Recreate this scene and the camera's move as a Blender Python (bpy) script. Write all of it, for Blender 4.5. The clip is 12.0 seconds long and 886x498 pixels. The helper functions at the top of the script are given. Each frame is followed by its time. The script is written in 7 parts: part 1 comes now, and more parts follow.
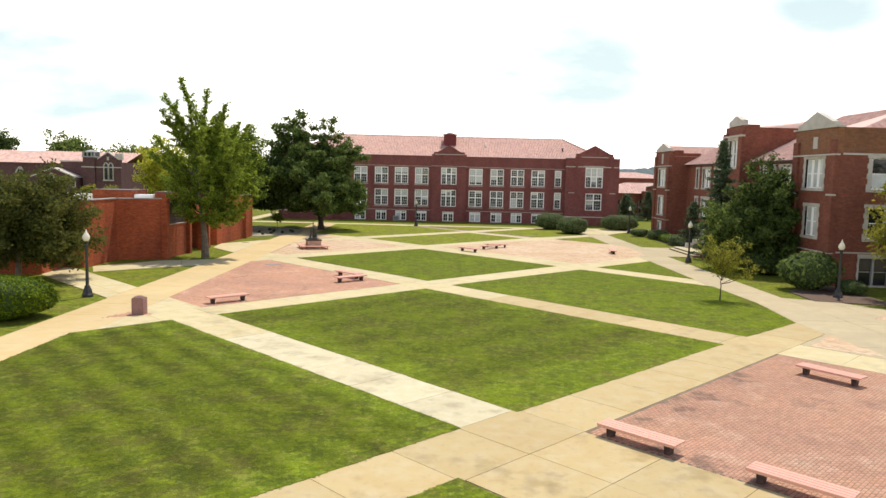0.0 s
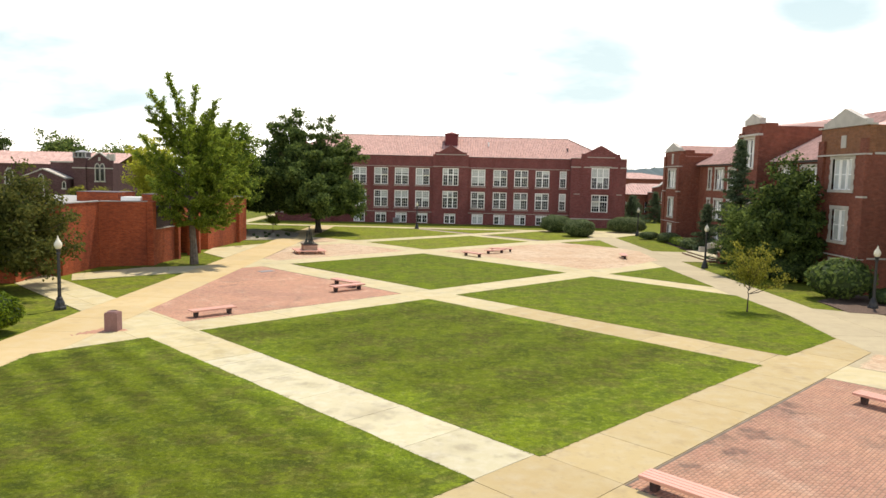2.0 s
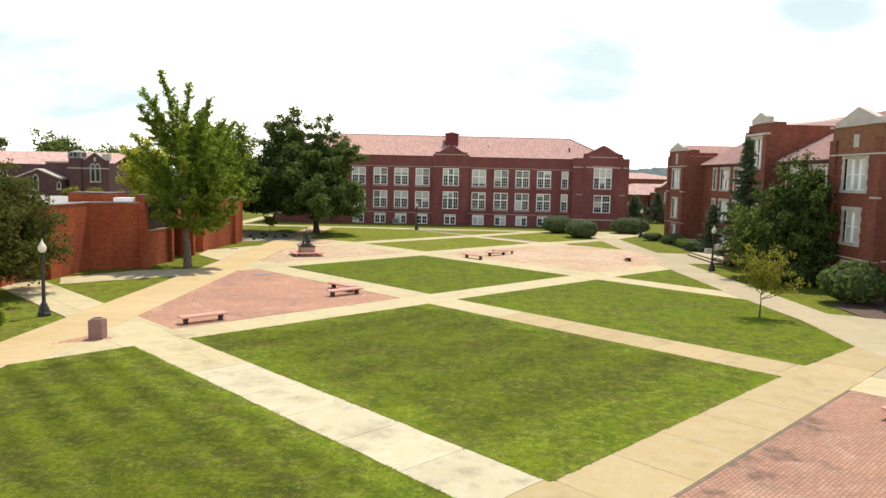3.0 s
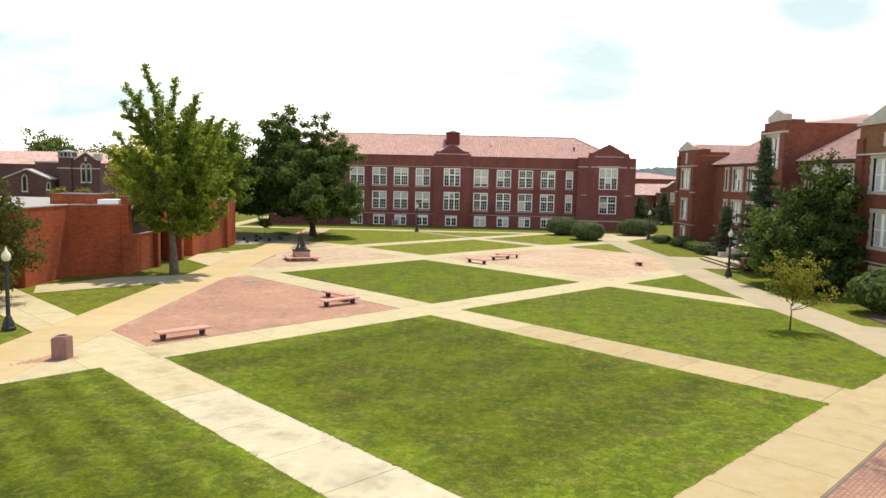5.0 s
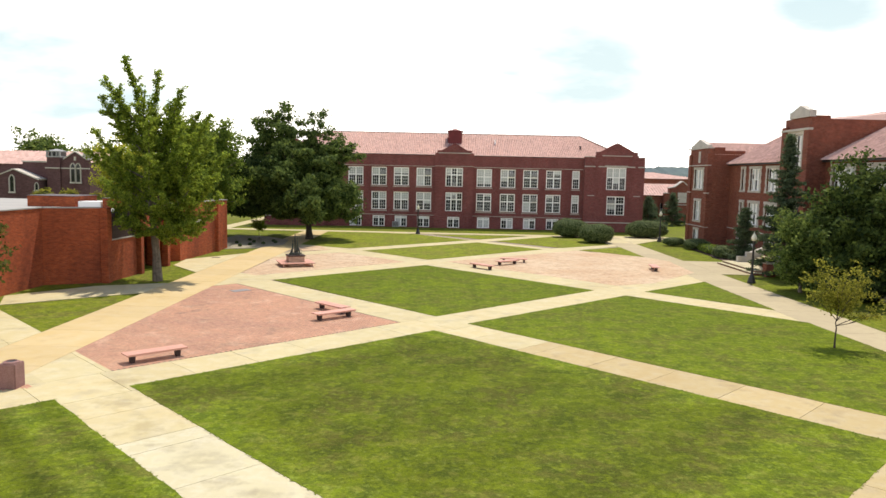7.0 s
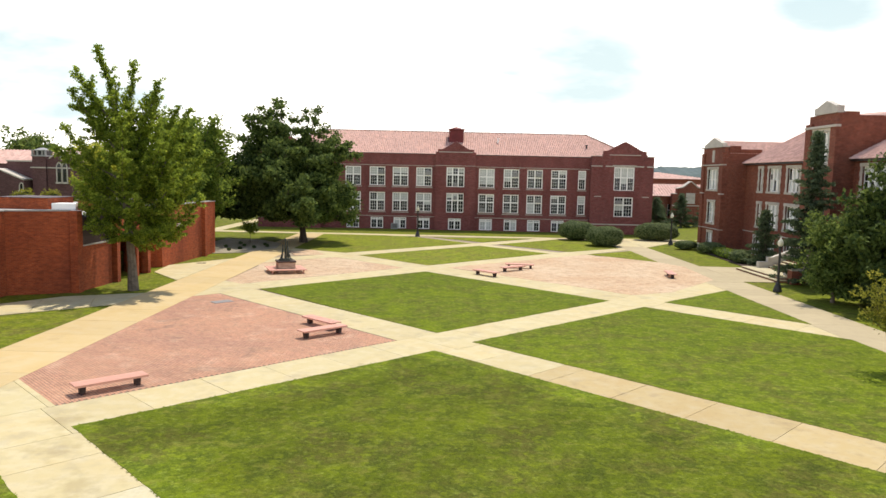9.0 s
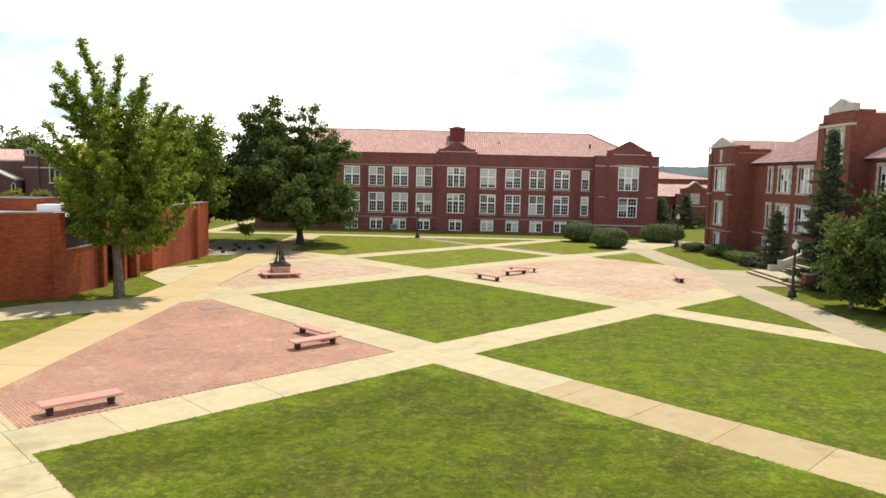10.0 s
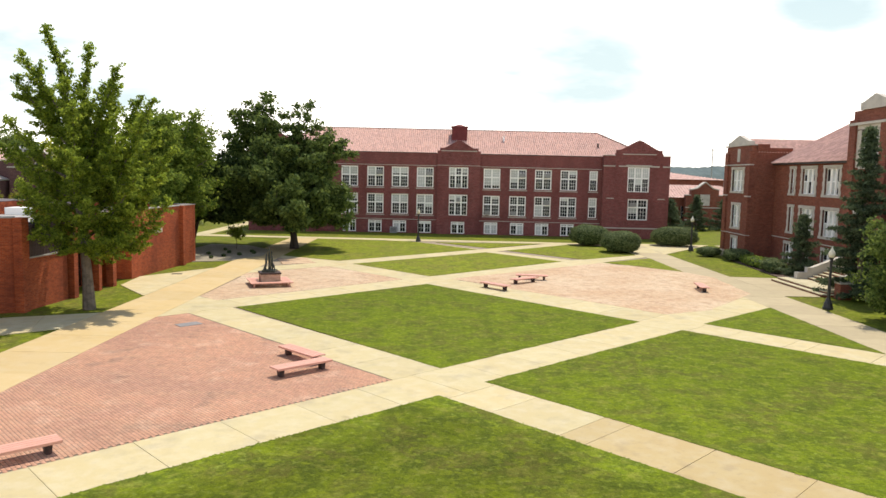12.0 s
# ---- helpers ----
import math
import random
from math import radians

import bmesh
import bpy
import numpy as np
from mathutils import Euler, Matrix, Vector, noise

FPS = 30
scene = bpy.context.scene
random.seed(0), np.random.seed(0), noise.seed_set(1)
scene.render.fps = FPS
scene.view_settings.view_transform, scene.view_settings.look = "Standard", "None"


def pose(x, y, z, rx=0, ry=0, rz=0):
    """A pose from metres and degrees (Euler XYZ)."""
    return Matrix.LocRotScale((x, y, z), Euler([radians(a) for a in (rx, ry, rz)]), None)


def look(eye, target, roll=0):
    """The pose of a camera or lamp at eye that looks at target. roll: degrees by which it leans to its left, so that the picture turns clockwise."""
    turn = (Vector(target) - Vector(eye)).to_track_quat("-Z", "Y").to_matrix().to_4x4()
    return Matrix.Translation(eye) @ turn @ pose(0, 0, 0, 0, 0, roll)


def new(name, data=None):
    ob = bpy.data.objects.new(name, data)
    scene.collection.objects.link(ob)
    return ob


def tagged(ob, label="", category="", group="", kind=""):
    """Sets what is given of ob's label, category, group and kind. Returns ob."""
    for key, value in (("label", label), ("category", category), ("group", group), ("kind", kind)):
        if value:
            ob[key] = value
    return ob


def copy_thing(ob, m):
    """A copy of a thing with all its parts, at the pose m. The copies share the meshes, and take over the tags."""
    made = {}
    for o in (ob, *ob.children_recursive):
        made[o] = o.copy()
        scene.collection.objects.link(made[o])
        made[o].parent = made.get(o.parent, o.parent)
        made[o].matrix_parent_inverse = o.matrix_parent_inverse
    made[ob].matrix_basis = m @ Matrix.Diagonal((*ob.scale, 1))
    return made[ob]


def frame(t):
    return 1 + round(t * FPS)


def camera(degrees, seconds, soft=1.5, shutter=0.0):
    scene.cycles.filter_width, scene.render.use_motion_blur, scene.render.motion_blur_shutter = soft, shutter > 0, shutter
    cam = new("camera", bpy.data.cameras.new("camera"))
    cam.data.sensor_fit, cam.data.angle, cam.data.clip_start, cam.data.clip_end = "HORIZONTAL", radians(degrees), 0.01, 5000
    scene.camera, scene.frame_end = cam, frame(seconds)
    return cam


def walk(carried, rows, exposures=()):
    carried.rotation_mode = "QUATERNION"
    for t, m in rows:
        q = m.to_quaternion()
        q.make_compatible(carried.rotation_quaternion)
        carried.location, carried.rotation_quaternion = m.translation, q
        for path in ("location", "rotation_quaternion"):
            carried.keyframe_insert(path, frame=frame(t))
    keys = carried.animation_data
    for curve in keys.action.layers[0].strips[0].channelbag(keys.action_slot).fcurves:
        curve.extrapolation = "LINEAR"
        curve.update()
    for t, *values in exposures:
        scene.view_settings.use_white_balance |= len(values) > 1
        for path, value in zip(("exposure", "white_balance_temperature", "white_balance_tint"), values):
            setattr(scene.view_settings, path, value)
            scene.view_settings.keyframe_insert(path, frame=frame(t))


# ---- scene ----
cam = camera(63.0, 12.0)
METRES, EYE, TILT, LEAN, TURN = 21.34, 7.0, 0.0, 0.0, 0.0
ROWS = [
    (0.0, 0.0, 0.0, 0.0, 0.14, -5.75, -1.39),
    (0.5, -0.0029, 0.0417, 0.0008, 0.14, -5.73, -1.38),
    (1.0, -0.0062, 0.0813, 0.0014, 0.13, -5.72, -1.38),
    (1.5, -0.0095, 0.1194, 0.0016, 0.13, -5.71, -1.36),
    (2.0, -0.0117, 0.156, 0.0021, 0.13, -5.71, -1.35),
    (2.5, -0.0126, 0.1915, 0.0022, 0.13, -5.7, -1.34),
    (3.0, -0.0134, 0.2263, 0.0026, 0.13, -5.7, -1.33),
    (5.0, -0.02, 0.3714, 0.0051, 0.13, -5.72, -1.3),
    (5.5, -0.0226, 0.4113, 0.0055, 0.13, -5.73, -1.3),
    (6.0, -0.025, 0.4525, 0.0061, 0.14, -5.73, -1.28),
    (6.5, -0.0281, 0.4956, 0.0065, 0.14, -5.74, -1.29),
    (7.0, -0.0309, 0.5401, 0.0069, 0.15, -5.75, -1.26),
    (9.0, -0.034, 0.7224, 0.0075, 0.18, -5.76, -1.27),
    (9.5, -0.0338, 0.7673, 0.0082, 0.21, -5.77, -1.27),
    (10.0, -0.0339, 0.8138, 0.0091, 0.23, -5.78, -1.28),
    (10.5, -0.0356, 0.8606, 0.0095, 0.24, -5.78, -1.28),
    (11.0, -0.0378, 0.907, 0.0099, 0.25, -5.79, -1.29),
    (11.5, -0.0401, 0.953, 0.0105, 0.24, -5.79, -1.32),
    (12.0, -0.0436, 0.9986, 0.0105, 0.25, -5.77, -1.31),
]
walk(cam, [(t, pose(0, 0, EYE, TILT, LEAN, TURN) @ pose(METRES * x, METRES * y, METRES * z, 90 + pitch, roll, yaw)) for t, x, y, z, yaw, pitch, roll in ROWS], [(0.0, 0.09, 7000, 10), (12.0, 0.09, 7000, 10)])

# ---- world, sun, exposure ----
SUN_TO = Vector((0.2, 0.43, 1.0)).normalized()
world = bpy.data.worlds.new("world")
scene.world = world
world.use_nodes = True
wn, wl = world.node_tree.nodes, world.node_tree.links
wn.clear()
w_out = wn.new("ShaderNodeOutputWorld")
w_bg = wn.new("ShaderNodeBackground")
w_sky = wn.new("ShaderNodeTexSky")
w_sky.sky_type = 'NISHITA'
w_sky.sun_disc = False
w_sky.sun_elevation = math.asin(SUN_TO.z)
w_sky.sun_rotation = math.atan2(SUN_TO.x, SUN_TO.y)
w_sky.air_density, w_sky.dust_density = 1.0, 0.5
w_bg.inputs["Strength"].default_value = 0.10
# broken bright cloud over the sky, on a flat layer seen in perspective
w_tc = wn.new("ShaderNodeTexCoord")
w_sep = wn.new("ShaderNodeSeparateXYZ")
w_add = wn.new("ShaderNodeMath"); w_add.operation = 'ADD'; w_add.inputs[1].default_value = 0.16
w_max = wn.new("ShaderNodeMath"); w_max.operation = 'MAXIMUM'; w_max.inputs[1].default_value = 0.05
w_div = wn.new("ShaderNodeVectorMath"); w_div.operation = 'DIVIDE'
w_cmb = wn.new("ShaderNodeCombineXYZ")
w_map = wn.new("ShaderNodeMapping"); w_map.inputs["Location"].default_value = (2.2, 1.05, 0.0)
w_noise = wn.new("ShaderNodeTexNoise")
w_noise.inputs["Scale"].default_value = 0.9
w_noise.inputs["Detail"].default_value = 6.0
w_noise.inputs["Roughness"].default_value = 0.42
w_ramp = wn.new("ShaderNodeValToRGB")
w_ramp.color_ramp.interpolation = 'B_SPLINE'
w_ramp.color_ramp.elements[0].position, w_ramp.color_ramp.elements[0].color = 0.36, (0.02, 0.02, 0.02, 1)
mid_stop = w_ramp.color_ramp.elements.new(0.51)
mid_stop.color = (0.12, 0.12, 0.12, 1)
w_ramp.color_ramp.elements[2].position, w_ramp.color_ramp.elements[2].color = 0.69, (1, 1, 1, 1)
w_haze = wn.new("ShaderNodeMapRange")
w_haze.interpolation_type = 'SMOOTHSTEP'
for socket, value in (("From Min", 0.2), ("From Max", 0.55), ("To Min", 1.0), ("To Max", 0.16)):
    w_haze.inputs[socket].default_value = value
w_cover = wn.new("ShaderNodeMath"); w_cover.operation = 'MULTIPLY'
w_gain = wn.new("ShaderNodeVectorMath"); w_gain.operation = 'SCALE'; w_gain.inputs["Scale"].default_value = 1.8
w_mix = wn.new("ShaderNodeMix"); w_mix.data_type = 'RGBA'
# the cloud is a little brighter on the sun's side
w_glare = wn.new("ShaderNodeMapRange")
for socket, value in (("From Min", -0.7), ("From Max", 0.7), ("To Min", 18.0), ("To Max", 18.5)):
    w_glare.inputs[socket].default_value = value
w_cloud = wn.new("ShaderNodeVectorMath"); w_cloud.operation = 'SCALE'; w_cloud.inputs[0].default_value = (1.0, 0.985, 0.965)
wl.new(w_glare.outputs[0], w_cloud.inputs["Scale"])
wl.new(w_cloud.outputs[0], w_mix.inputs["B"])
wl.new(w_tc.outputs["Generated"], w_sep.inputs[0])
wl.new(w_sep.outputs["Z"], w_add.inputs[0])
wl.new(w_sep.outputs["Y"], w_glare.inputs["Value"])
wl.new(w_add.outputs[0], w_max.inputs[0])
for k in range(3):
    wl.new(w_max.outputs[0], w_cmb.inputs[k])
wl.new(w_tc.outputs["Generated"], w_div.inputs[0])
wl.new(w_cmb.outputs[0], w_div.inputs[1])
wl.new(w_div.outputs[0], w_map.inputs["Vector"])
wl.new(w_map.outputs[0], w_noise.inputs["Vector"])
wl.new(w_noise.outputs["Fac"], w_ramp.inputs["Fac"])
wl.new(w_sep.outputs["Z"], w_haze.inputs["Value"])
wl.new(w_ramp.outputs["Color"], w_cover.inputs[0])
wl.new(w_haze.outputs[0], w_cover.inputs[1])
# the lowest sky is white with mist
w_low = wn.new("ShaderNodeMapRange")
w_low.interpolation_type = 'SMOOTHSTEP'
for socket, value in (("From Min", 0.12), ("From Max", 0.34), ("To Min", 1.0), ("To Max", 0.0)):
    w_low.inputs[socket].default_value = value
w_most = wn.new("ShaderNodeMath"); w_most.operation = 'MAXIMUM'
wl.new(w_sep.outputs["Z"], w_low.inputs["Value"])
wl.new(w_cover.outputs[0], w_most.inputs[0])
wl.new(w_low.outputs[0], w_most.inputs[1])
# thin places in the cloud where pale blue shows, low over the buildings
w_uv = wn.new("ShaderNodeCombineXYZ")
w_front = wn.new("ShaderNodeMath"); w_front.operation = 'MAXIMUM'; w_front.inputs[1].default_value = 0.02
wl.new(w_sep.outputs["Y"], w_front.inputs[0])
for axis, k in (("X", 0), ("Z", 1)):
    ratio = wn.new("ShaderNodeMath"); ratio.operation = 'DIVIDE'
    wl.new(w_sep.outputs[axis], ratio.inputs[0]); wl.new(w_front.outputs[0], ratio.inputs[1])
    wl.new(ratio.outputs[0], w_uv.inputs[k])
w_fray = wn.new("ShaderNodeTexNoise")
w_fray.inputs["Scale"].default_value, w_fray.inputs["Detail"].default_value, w_fray.inputs["Roughness"].default_value = 9.0, 4.0, 0.55
w_warp = wn.new("ShaderNodeMapping"); w_warp.inputs["Scale"].default_value = (0.7, 2.2, 1.0)
wl.new(w_uv.outputs[0], w_warp.inputs["Vector"]); wl.new(w_warp.outputs[0], w_fray.inputs["Vector"])
w_shift = wn.new("ShaderNodeVectorMath"); w_shift.operation = 'MULTIPLY_ADD'
w_shift.inputs[1].default_value = (0.12, 0.04, 0.0)
wl.new(w_fray.outputs["Color"], w_shift.inputs[0]); wl.new(w_uv.outputs[0], w_shift.inputs[2])
thin = None
for u, v, wide, tall, amount in ((0.18, 0.15, 0.17, 0.095, 0.95), (-0.6, 0.15, 0.17, 0.075, 0.95), (-0.53, 0.095, 0.3, 0.042, 0.9), (-0.38, 0.16, 0.17, 0.055, 0.5), (0.52, 0.235, 0.13, 0.06, 0.85), (0.44, 0.095, 0.09, 0.022, 0.6)):
    place = wn.new("ShaderNodeMapping"); place.vector_type = 'TEXTURE'
    place.inputs["Location"].default_value, place.inputs["Scale"].default_value = (u + 0.06, v + 0.02, 0.0), (wide, tall, 1.0)
    ball = wn.new("ShaderNodeTexGradient"); ball.gradient_type = 'SPHERICAL'
    gain = wn.new("ShaderNodeMath"); gain.operation = 'MULTIPLY'; gain.inputs[1].default_value = amount * 1.25
    wl.new(w_shift.outputs[0], place.inputs["Vector"]); wl.new(place.outputs[0], ball.inputs["Vector"]); wl.new(ball.outputs["Fac"], gain.inputs[0])
    if thin is not None:
        both = wn.new("ShaderNodeMath"); both.operation = 'ADD'
        wl.new(thin, both.inputs[0]); wl.new(gain.outputs[0], both.inputs[1])
        thin = both.outputs[0]
    else:
        thin = gain.outputs[0]
w_soft = wn.new("ShaderNodeMapRange"); w_soft.interpolation_type = 'SMOOTHSTEP'
for socket, value in (("From Min", 0.0), ("From Max", 0.7), ("To Min", 0.0), ("To Max", 0.89)):
    w_soft.inputs[socket].default_value = value
w_wisp = wn.new("ShaderNodeMapRange")
for socket, value in (("From Min", 0.35), ("From Max", 0.58), ("To Min", 0.7), ("To Max", 1.0)):
    w_wisp.inputs[socket].default_value = value
w_thin = wn.new("ShaderNodeMath"); w_thin.operation = 'MULTIPLY'
wl.new(w_fray.outputs["Fac"], w_wisp.inputs["Value"]); wl.new(w_wisp.outputs[0], w_thin.inputs[1])
wl.new(thin, w_soft.inputs["Value"])
w_pale = wn.new("ShaderNodeMix"); w_pale.data_type = 'RGBA'
w_pale.inputs["B"].default_value = (6.0, 8.0, 8.9, 1)
wl.new(w_soft.outputs[0], w_thin.inputs[0]); wl.new(w_thin.outputs[0], w_pale.inputs["Factor"])
wl.new(w_most.outputs[0], w_mix.inputs["Factor"])
wl.new(w_sky.outputs["Color"], w_gain.inputs[0])
wl.new(w_gain.outputs[0], w_mix.inputs["A"])
wl.new(w_mix.outputs["Result"], w_pale.inputs["A"])
wl.new(w_pale.outputs["Result"], w_bg.inputs["Color"])
wl.new(w_bg.outputs[0], w_out.inputs["Surface"])

sun = new("sun", bpy.data.lights.new("sun", "SUN"))
sun.data.energy = 4.4
sun.data.angle = radians(0.6)
sun.data.color = (1.0, 0.94, 0.84)
sun.matrix_basis = look((0, 0, 0), -SUN_TO)


# ---- materials ----
def mat(name, base, rough=0.8, vary=(), bump=0.0, bump_scale=20.0, metal=0.0, spec=0.5, coords="Object", per_object=0.0, per_island=0.0):
    """vary: rows of (noise scale, colour, low, high, strength)."""
    m = bpy.data.materials.new(name)
    m.use_nodes = True
    n, l = m.node_tree.nodes, m.node_tree.links
    b = n["Principled BSDF"]
    b.inputs["Roughness"].default_value = rough
    b.inputs["Metallic"].default_value = metal
    b.inputs["Specular IOR Level"].default_value = spec
    tc = n.new("ShaderNodeTexCoord")
    if coords == "World":
        src = n.new("ShaderNodeNewGeometry").outputs["Position"]
    else:
        src = tc.outputs[coords]
    rgb = n.new("ShaderNodeRGB")
    rgb.outputs[0].default_value = (*base, 1)
    col = rgb.outputs[0]
    for scale, colour, lo, hi, strength in vary:
        tex = n.new("ShaderNodeTexNoise")
        tex.inputs["Scale"].default_value = scale
        tex.inputs["Detail"].default_value = 5.0
        tex.inputs["Roughness"].default_value = 0.6
        l.new(src, tex.inputs["Vector"])
        mr = n.new("ShaderNodeMapRange")
        mr.inputs["From Min"].default_value, mr.inputs["From Max"].default_value = lo, hi
        mr.inputs["To Max"].default_value = strength
        l.new(tex.outputs["Fac"], mr.inputs["Value"])
        mx = n.new("ShaderNodeMix"); mx.data_type = 'RGBA'
        l.new(mr.outputs[0], mx.inputs["Factor"])
        l.new(col, mx.inputs["A"])
        mx.inputs["B"].default_value = (*colour, 1)
        col = mx.outputs["Result"]
    for amount, node, sock in ((per_object, "ShaderNodeObjectInfo", "Random"), (per_island, "ShaderNodeNewGeometry", "Random Per Island")):
        if amount:
            oi = n.new(node)
            mr = n.new("ShaderNodeMapRange")
            mr.inputs["To Min"].default_value, mr.inputs["To Max"].default_value = 1 - amount, 1 + amount
            l.new(oi.outputs[sock], mr.inputs["Value"])
            hs = n.new("ShaderNodeHueSaturation")
            l.new(mr.outputs[0], hs.inputs["Value"])
            l.new(col, hs.inputs["Color"])
            col = hs.outputs["Color"]
    l.new(col, b.inputs["Base Color"])
    if bump:
        tex = n.new("ShaderNodeTexNoise")
        tex.inputs["Scale"].default_value = bump_scale
        tex.inputs["Detail"].default_value = 4.0
        l.new(src, tex.inputs["Vector"])
        bp = n.new("ShaderNodeBump")
        bp.inputs["Strength"].default_value = bump
        bp.inputs["Distance"].default_value = 0.02
        l.new(tex.outputs["Fac"], bp.inputs["Height"])
        l.new(bp.outputs[0], b.inputs["Normal"])
    return m


def stained(m, tint, spots, strength=0.8, rag=0.9, grain=2.2):
    """Ragged stains on a paving material; spots: (x, y, radius)."""
    n, l = m.node_tree.nodes, m.node_tree.links
    target = n["Principled BSDF"].inputs["Base Color"]
    src = target.links[0].from_socket
    at = n.new("ShaderNodeNewGeometry").outputs["Position"]
    tex = n.new("ShaderNodeTexNoise"); tex.inputs["Scale"].default_value = grain; tex.inputs["Detail"].default_value = 6
    l.new(at, tex.inputs["Vector"])
    total = None
    for x, y, r in spots:
        far = n.new("ShaderNodeVectorMath"); far.operation = 'DISTANCE'; far.inputs[1].default_value = (x, y, 0)
        l.new(at, far.inputs[0])
        mr = n.new("ShaderNodeMapRange")
        mr.inputs["From Min"].default_value, mr.inputs["From Max"].default_value = 0.0, r
        mr.inputs["To Min"].default_value, mr.inputs["To Max"].default_value = 1.0, 0.0
        l.new(far.outputs["Value"], mr.inputs["Value"])
        if total is None:
            total = mr.outputs[0]
        else:
            mx = n.new("ShaderNodeMath"); mx.operation = 'MAXIMUM'
            l.new(total, mx.inputs[0]); l.new(mr.outputs[0], mx.inputs[1])
            total = mx.outputs[0]
    ragged = n.new("ShaderNodeMath"); ragged.operation = 'MULTIPLY_ADD'; ragged.inputs[1].default_value = 2.4
    l.new(tex.outputs["Fac"], ragged.inputs[0]); l.new(total, ragged.inputs[2])
    edge = n.new("ShaderNodeMapRange"); edge.interpolation_type = 'SMOOTHSTEP'
    for socket, value in (("From Min", 1.35 + rag * 0.2), ("From Max", 2.3), ("To Max", strength)):
        edge.inputs[socket].default_value = value
    l.new(ragged.outputs[0], edge.inputs["Value"])
    within = n.new("ShaderNodeMath"); within.operation = 'MULTIPLY'
    some = n.new("ShaderNodeMath"); some.operation = 'MULTIPLY'; some.inputs[1].default_value = 4.0; some.use_clamp = True
    l.new(total, some.inputs[0]); l.new(edge.outputs[0], within.inputs[0]); l.new(some.outputs[0], within.inputs[1])
    mix = n.new("ShaderNodeMix"); mix.data_type = 'RGBA'; mix.blend_type = 'MULTIPLY'
    mix.inputs["B"].default_value = (*tint, 1)
    l.new(within.outputs[0], mix.inputs["Factor"]); l.new(src, mix.inputs["A"]); l.new(mix.outputs["Result"], target)


def brick_mat(name, c1, c2, mortar, stain, stain_amount=0.5):
    """Brickwork on upright walls whose local x and y run level and z up."""
    m = bpy.data.materials.new(name)
    m.use_nodes = True
    n, l = m.node_tree.nodes, m.node_tree.links
    b = n["Principled BSDF"]
    b.inputs["Roughness"].default_value = 0.85
    b.inputs["Specular IOR Level"].default_value = 0.25
    tc = n.new("ShaderNodeTexCoord")
    sp = n.new("ShaderNodeSeparateXYZ")
    ad = n.new("ShaderNodeMath"); ad.operation = 'ADD'
    cb = n.new("ShaderNodeCombineXYZ")
    l.new(tc.outputs["Object"], sp.inputs[0])
    l.new(sp.outputs["X"], ad.inputs[0]); l.new(sp.outputs["Y"], ad.inputs[1])
    l.new(ad.outputs[0], cb.inputs[0]); l.new(sp.outputs["Z"], cb.inputs[1])
    br = n.new("ShaderNodeTexBrick")
    br.inputs["Color1"].default_value = (*c1, 1)
    br.inputs["Color2"].default_value = (*c2, 1)
    br.inputs["Mortar"].default_value = (*mortar, 1)
    br.inputs["Scale"].default_value = 1.0
    br.inputs["Mortar Size"].default_value = 0.008
    br.inputs["Brick Width"].default_value = 0.21
    br.inputs["Row Height"].default_value = 0.075
    l.new(cb.outputs[0], br.inputs["Vector"])
    t1 = n.new("ShaderNodeTexNoise"); t1.inputs["Scale"].default_value = 0.5; t1.inputs["Detail"].default_value = 6
    st = n.new("ShaderNodeMapping"); st.inputs["Scale"].default_value = (1.0, 1.0, 0.45)
    l.new(tc.outputs["Object"], st.inputs["Vector"]); l.new(st.outputs[0], t1.inputs["Vector"])
    mr = n.new("ShaderNodeMapRange"); mr.inputs["From Min"].default_value, mr.inputs["From Max"].default_value = 0.42, 0.7
    mr.inputs["To Max"].default_value = stain_amount
    l.new(t1.outputs["Fac"], mr.inputs["Value"])
    mx = n.new("ShaderNodeMix"); mx.data_type = 'RGBA'; mx.inputs["B"].default_value = (*stain, 1)
    l.new(mr.outputs[0], mx.inputs["Factor"]); l.new(br.outputs["Color"], mx.inputs["A"])
    # courses of lighter and darker firing, too fine for single bricks to show from afar
    t2 = n.new("ShaderNodeTexNoise"); t2.inputs["Scale"].default_value = 2.2; t2.inputs["Detail"].default_value = 5; t2.inputs["Roughness"].default_value = 0.75
    s2 = n.new("ShaderNodeMapping"); s2.inputs["Scale"].default_value = (1.0, 1.0, 2.4)
    l.new(tc.outputs["Object"], s2.inputs["Vector"]); l.new(s2.outputs[0], t2.inputs["Vector"])
    m2 = n.new("ShaderNodeMapRange"); m2.inputs["From Min"].default_value, m2.inputs["From Max"].default_value = 0.32, 0.68
    m2.inputs["To Min"].default_value, m2.inputs["To Max"].default_value = 0.72, 1.3
    l.new(t2.outputs["Fac"], m2.inputs["Value"])
    h2 = n.new("ShaderNodeHueSaturation")
    l.new(m2.outputs[0], h2.inputs["Value"]); l.new(mx.outputs["Result"], h2.inputs["Color"])
    l.new(h2.outputs["Color"], b.inputs["Base Color"])
    bp = n.new("ShaderNodeBump"); bp.inputs["Strength"].default_value = 0.4; bp.inputs["Distance"].default_value = 0.01
    bp.invert = True
    l.new(br.outputs["Fac"], bp.inputs["Height"]); l.new(bp.outputs[0], b.inputs["Normal"])
    return m


